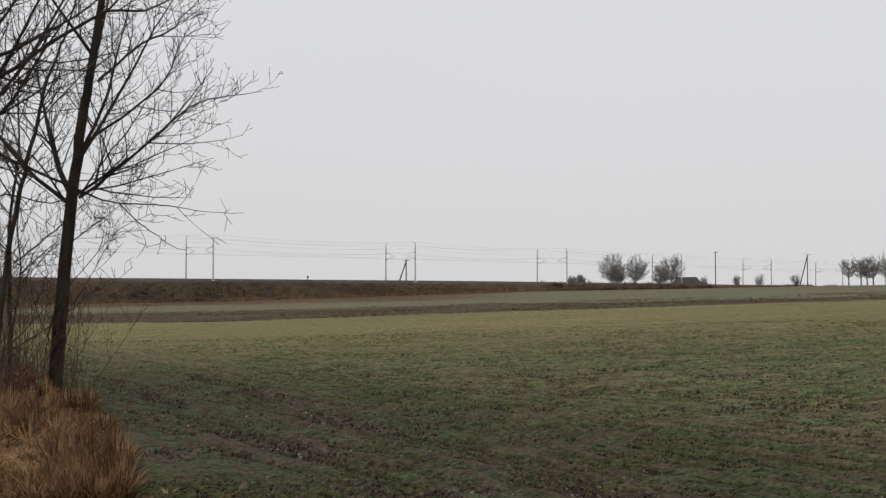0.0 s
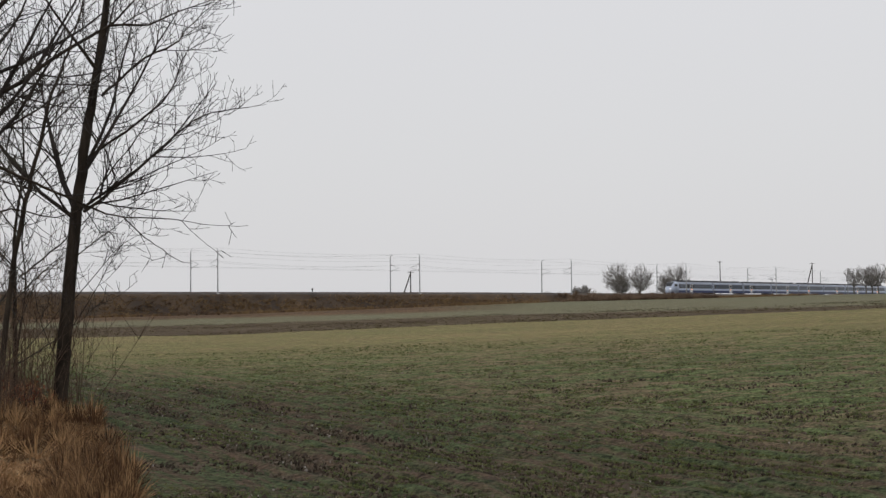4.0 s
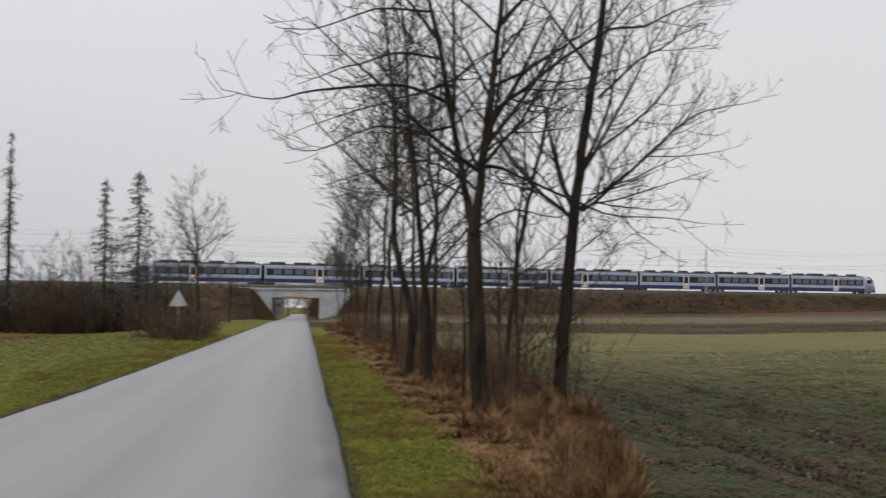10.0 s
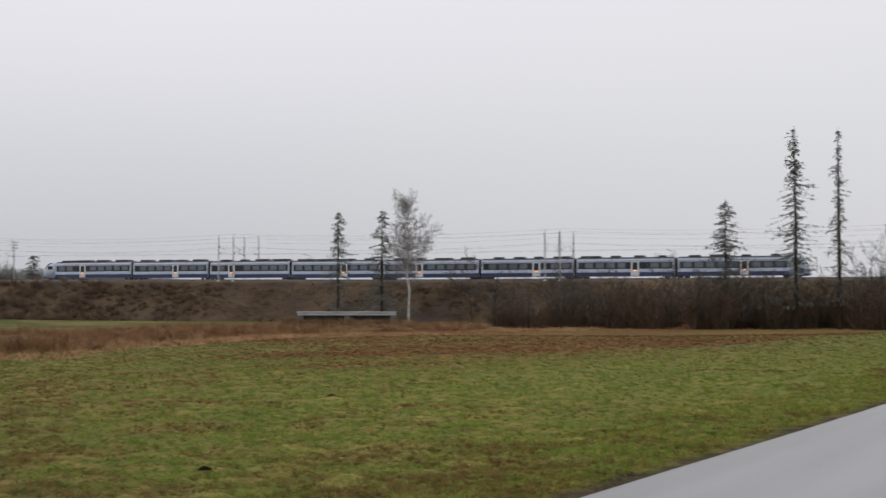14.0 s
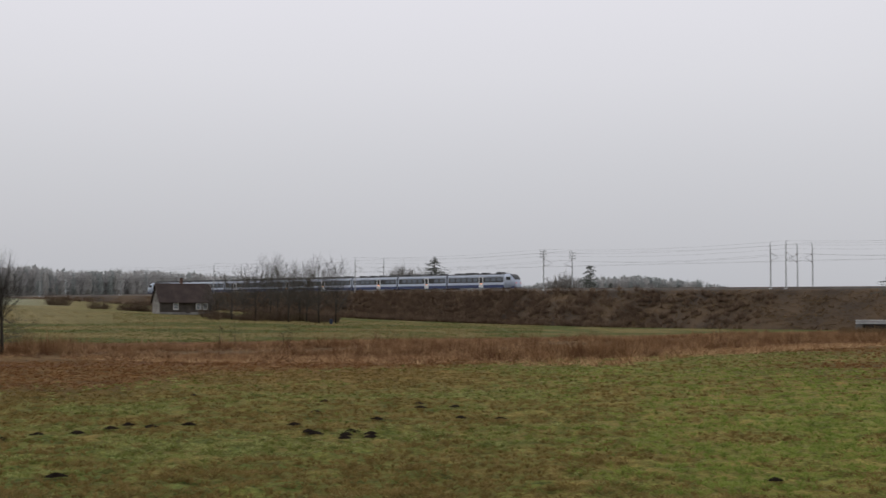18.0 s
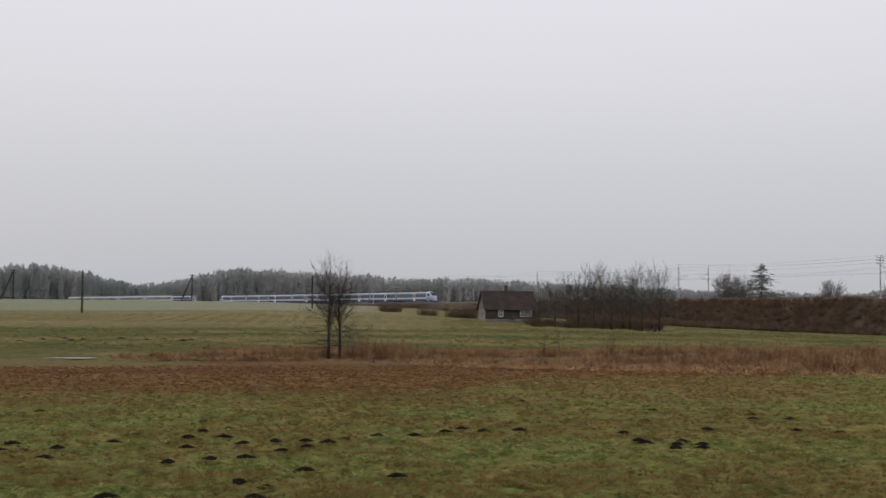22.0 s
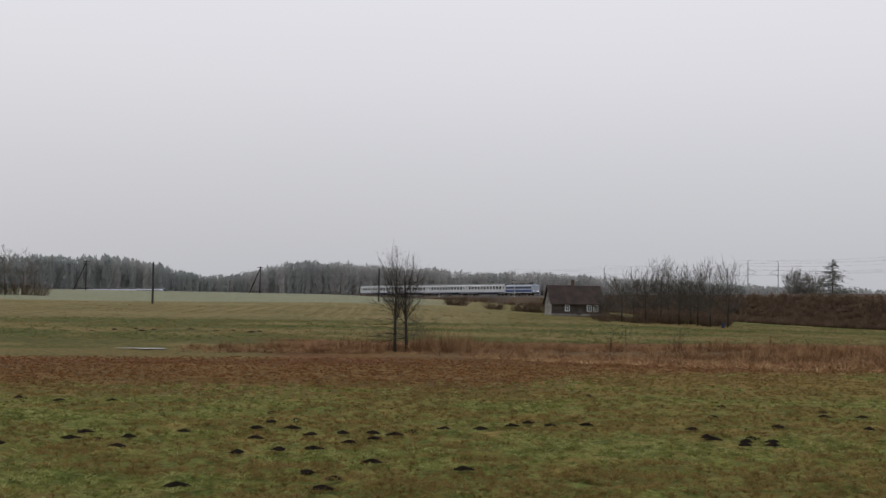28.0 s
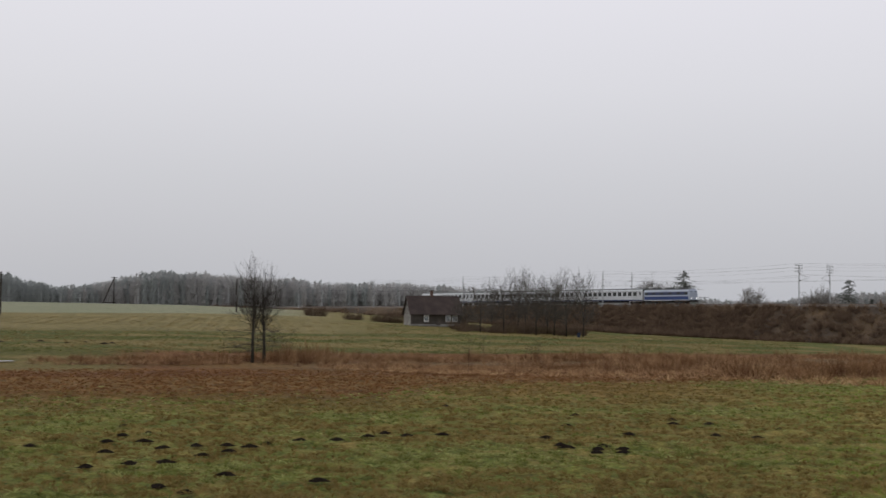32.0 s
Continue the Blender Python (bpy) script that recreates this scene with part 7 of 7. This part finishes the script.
def puddle():
    s = Shape()
    x, y = polar(113.0, 105)
    z = lie(x, y) + 0.12
    ring = []
    for k in range(28):
        a = 2 * math.pi * k / 28
        rr = 1 + 0.2 * math.sin(3 * a) + 0.12 * math.sin(5 * a + 1)
        ring.append((x + math.cos(a) * rr * 1.1, y + math.sin(a) * rr * 2.0, z))
    s.face(ring)
    tagged(part("puddle", s, WATER), "shallow standing water in the wet meadow", "puddle", kind="structure")


puddle()


# ---------------------------------------------------------------- far woods
def woods(name, label, spots, seed, mat, leafy):
    """Far trees in one mesh: thin trunks under crowns of small flakes."""
    rng = random.Random(seed)
    s = Shape()
    for x, y, z, h, w, conifer in spots(rng):
        s.tube([(x, y, z - 1), (x, y, z + h * 0.8)], [0.16, 0.06], 3, False)
        # the thick of the crown, uneven all round
        rings = []
        for f, wide in ((0.05, 0.6), (0.25, 0.85), (0.5, 0.8), (0.74, 0.6), (0.92, 0.3)) if conifer else ((0.05, 0.5), (0.25, 0.7), (0.5, 0.8), (0.75, 0.66), (0.92, 0.3)):
            rings.append([(x + math.cos(j * 1.0472 + f * 3) * w * wide * rng.uniform(0.3, 0.55), y + math.sin(j * 1.0472 + f * 3) * w * wide * rng.uniform(0.3, 0.55), z + h * (f * 0.94 + rng.uniform(-0.05, 0.05))) for j in range(6)])
        s.loft(rings)
        for k in range(84):
            f = rng.random() ** (0.9 if conifer else 0.8)
            zz = z + h * (0.06 + 0.94 * f)
            rr = w * ((1 - f) * 0.8 + 0.1 if conifer else math.sin(math.pi * (0.25 + 0.72 * f)) ** 0.7) * (0.45 + 0.55 * rng.random())
            a = rng.uniform(0, 6.283)
            p = Vector((x + math.cos(a) * rr, y + math.sin(a) * rr, zz))
            e = h * 0.05 * rng.uniform(0.6, 1.5)
            d = Vector((rng.gauss(0, 0.35), rng.gauss(0, 0.35), 1)).normalized() * e
            q = Vector((rng.gauss(0, 1), rng.gauss(0, 1), rng.gauss(0, 0.25))).normalized() * e * (0.55 if conifer else 0.34)
            s.face([p - d * 0.5 - q * 0.5, p + q, p + d])
    ob = part(name, s, mat)
    return tagged(ob, label, "forest", kind="stuff")


# distance haze is put into these base colours, far paler than bark or needles
HAZED_WOODS = twigs_("hazed_winter_woods", (0.38, 0.372, 0.37), (0.41, 0.40, 0.395), (0.44, 0.43, 0.42))
HAZED_PINES = twigs_("hazed_pine_woods", (0.32, 0.34, 0.335), (0.35, 0.37, 0.365), (0.38, 0.40, 0.395))

WOOD_AZ = (67, 69, 71, 74, 77, 79, 82, 86, 90, 93, 96, 98, 101, 104, 106.5, 108.5, 110.4, 112.4, 114, 118, 121, 125)
WOOD_EL = (14, 34, 50, 60, 55, 42, 44, 50, 57, 62, 69, 67, 74, 81, 84, 62, 53, 70, 83, 84, 80, 80)


def woods_spots(conifers, count):
    def spots(rng):
        for k in range(count):
            az_ = rng.uniform(66.5, 125)
            r = lerp((66, 80, 92, 100, 108, 112, 126), (900, 900, 830, 760, 800, 800, 800), az_) + 110 * rng.random() ** 1.5
            x, y = polar(az_, r)
            z = lie(x, y)
            top = 1.6 + r * lerp(WOOD_AZ, WOOD_EL, az_) / 2250 * (1 + 0.05 * wob(az_ * 3, 0, 1.0))
            pine = 0.5 + 0.5 * wob(az_ * 0.6, 5, 1.0) + (0.35 if az_ > 109 else -0.1)
            if (rng.random() < pine) != conifers:
                continue
            h = (top - z) * rng.choice((rng.uniform(0.86, 0.98), rng.uniform(0.5, 0.8), 0.92, 0.88))
            yield x, y, z, h, h * (0.27 if conifers else 0.34), conifers
    return spots


woods("hazed_winter_woods", "far leafless woods behind the railway, haze painted into their grey", woods_spots(False, 3600), 31, HAZED_WOODS, True)
woods("hazed_pine_woods", "far pine woods behind the railway, haze painted into their grey-green", woods_spots(True, 3200), 32, HAZED_PINES, True)


def beyond_bridge(rng):
    for k in range(330):
        u, w = rng.uniform(285, 420), rng.uniform(-22, 26)
        if -9 < w < 6.5:
            continue
        x, y = on_road(u, w)
        yield x, y, -0.6, rng.uniform(4, 9), rng.uniform(1.8, 3.0), False


# shares the haze-paled colour of the far woods
woods("roadside_thicket", "leafless trees closing the lane beyond the bridge, painted haze-grey", beyond_bridge, 33, HAZED_WOODS, True)
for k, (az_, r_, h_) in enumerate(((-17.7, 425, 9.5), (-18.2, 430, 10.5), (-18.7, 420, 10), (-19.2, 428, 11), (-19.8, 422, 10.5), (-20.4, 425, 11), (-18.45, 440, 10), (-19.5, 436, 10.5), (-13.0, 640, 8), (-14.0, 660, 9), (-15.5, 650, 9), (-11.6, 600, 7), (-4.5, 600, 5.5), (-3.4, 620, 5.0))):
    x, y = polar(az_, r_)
    crown_tree(x, y, h_, h_ * 0.3, 160 + k, "bare tree in a row on the horizon", "trees on the horizon", HAZED_TWIG, HAZED_TWIG, 0.3, 60, 9, 0.045, 0.2, sink=0.4)


def brick_house():
    x, y = polar(120.55, 330)
    c = thing("brick_house", pose(x, y, lie(x, y), 0, 0, 121 + 8), "small red-brown brick house with a red roof and a white window", "house")
    s = Shape()
    s.box((0, 0, 1.5), (9.0, 7.0, 3.4))
    part("wall", s, plain("red_brown_brick", (0.10, 0.04, 0.032), 0.85), c)
    for sy in (-1, 1):
        s = Shape()
        ring = lambda q: [(q, 0, 6.3), (q, sy * 3.9, 2.9), (q, sy * 3.9, 3.05), (q, 0, 6.45)]
        s.loft([ring(-4.9), ring(4.9)])
        part("roof", s, plain("dull_red_tiles", (0.12, 0.035, 0.03), 0.8), c)
    for sx in (-1, 1):
        s = Shape()
        tri = lambda q: [(q, -3.4, 3.1), (q, 3.4, 3.1), (q, 0, 6.2)]
        s.loft([tri(sx * 4.3), tri(sx * 4.48)])
        part("gable", s, plain("red_brown_brick_gable", (0.10, 0.04, 0.032), 0.85), c)
    for wx in (-2.4, 2.2):
        f = Shape()
        for bx, bz, a, b in ((0, 0.65, 1.1, 0.15), (0, -0.65, 1.1, 0.15), (-0.5, 0, 0.15, 1.4), (0.5, 0, 0.15, 1.4)):
            f.box((wx + bx, -3.53, 1.8 + bz), (a, 0.1, b))
        w = part("window_frame", f, WHITEP, c)
        s = Shape()
        s.box((wx, -3.51, 1.8), (0.9, 0.04, 1.2))
        part("pane", s, PANE, w)
    s = Shape()
    s.box((0.5, 0, 6.8), (0.6, 0.6, 1.2), bevel=0.03)
    part("chimney", s, BRICKM, c)


brick_house()
x, y = polar(119.25, 318)
spruce(x, y, 6.8, 3.4, 170, "dense dark spruce beside the brick house", 0.9, low=0.03)
for k, (az_, r_, h_) in enumerate(((118.9, 315, 10.5), (118.2, 318, 9.5), (117.7, 322, 7.5))):
    x, y = polar(az_, r_)
    auto_tree(x, y, h_, 175 + k, "leafless tree with a birch-like crown beside the brick house", dict(FARR, density=(3.0, 3.6), thin=0.03), "trees by the brick house", 0.3, 0.14, 0.15, twigm=HAZED_TWIG, nlimb=10)
for k in range(5):
    x, y = polar(117.4 + 0.45 * k, 310 + 3 * k)
    bush(x, y, lie(x, y), 1.3, 1.1, "brown bush beside the brick house", "brush by the brick house")


# ---------------------------------------------------------------- what moves
def motions():
    times = [k * 0.5 for k in range(65)]
    for car, behind in unit:
        rows = []
        for t in times:
            x, y, a = rail(44.4 * t - behind, FAR_OFF)
            rows.append((t, pose(x, y, RAIL_Z + dip(44.4 * t - behind), 0, 0, math.degrees(a))))
        walk(car, rows)
    for car, behind in hauled:
        rows = []
        for t in times:
            x, y, a = rail(895.0 - 32.7 * (t - 25.0) + behind, NEAR_OFF)
            rows.append((t, pose(x, y, RAIL_Z + dip(895.0 - 32.7 * (t - 25.0) + behind), 0, 0, math.degrees(a) + 180)))
        walk(car, rows)


motions()
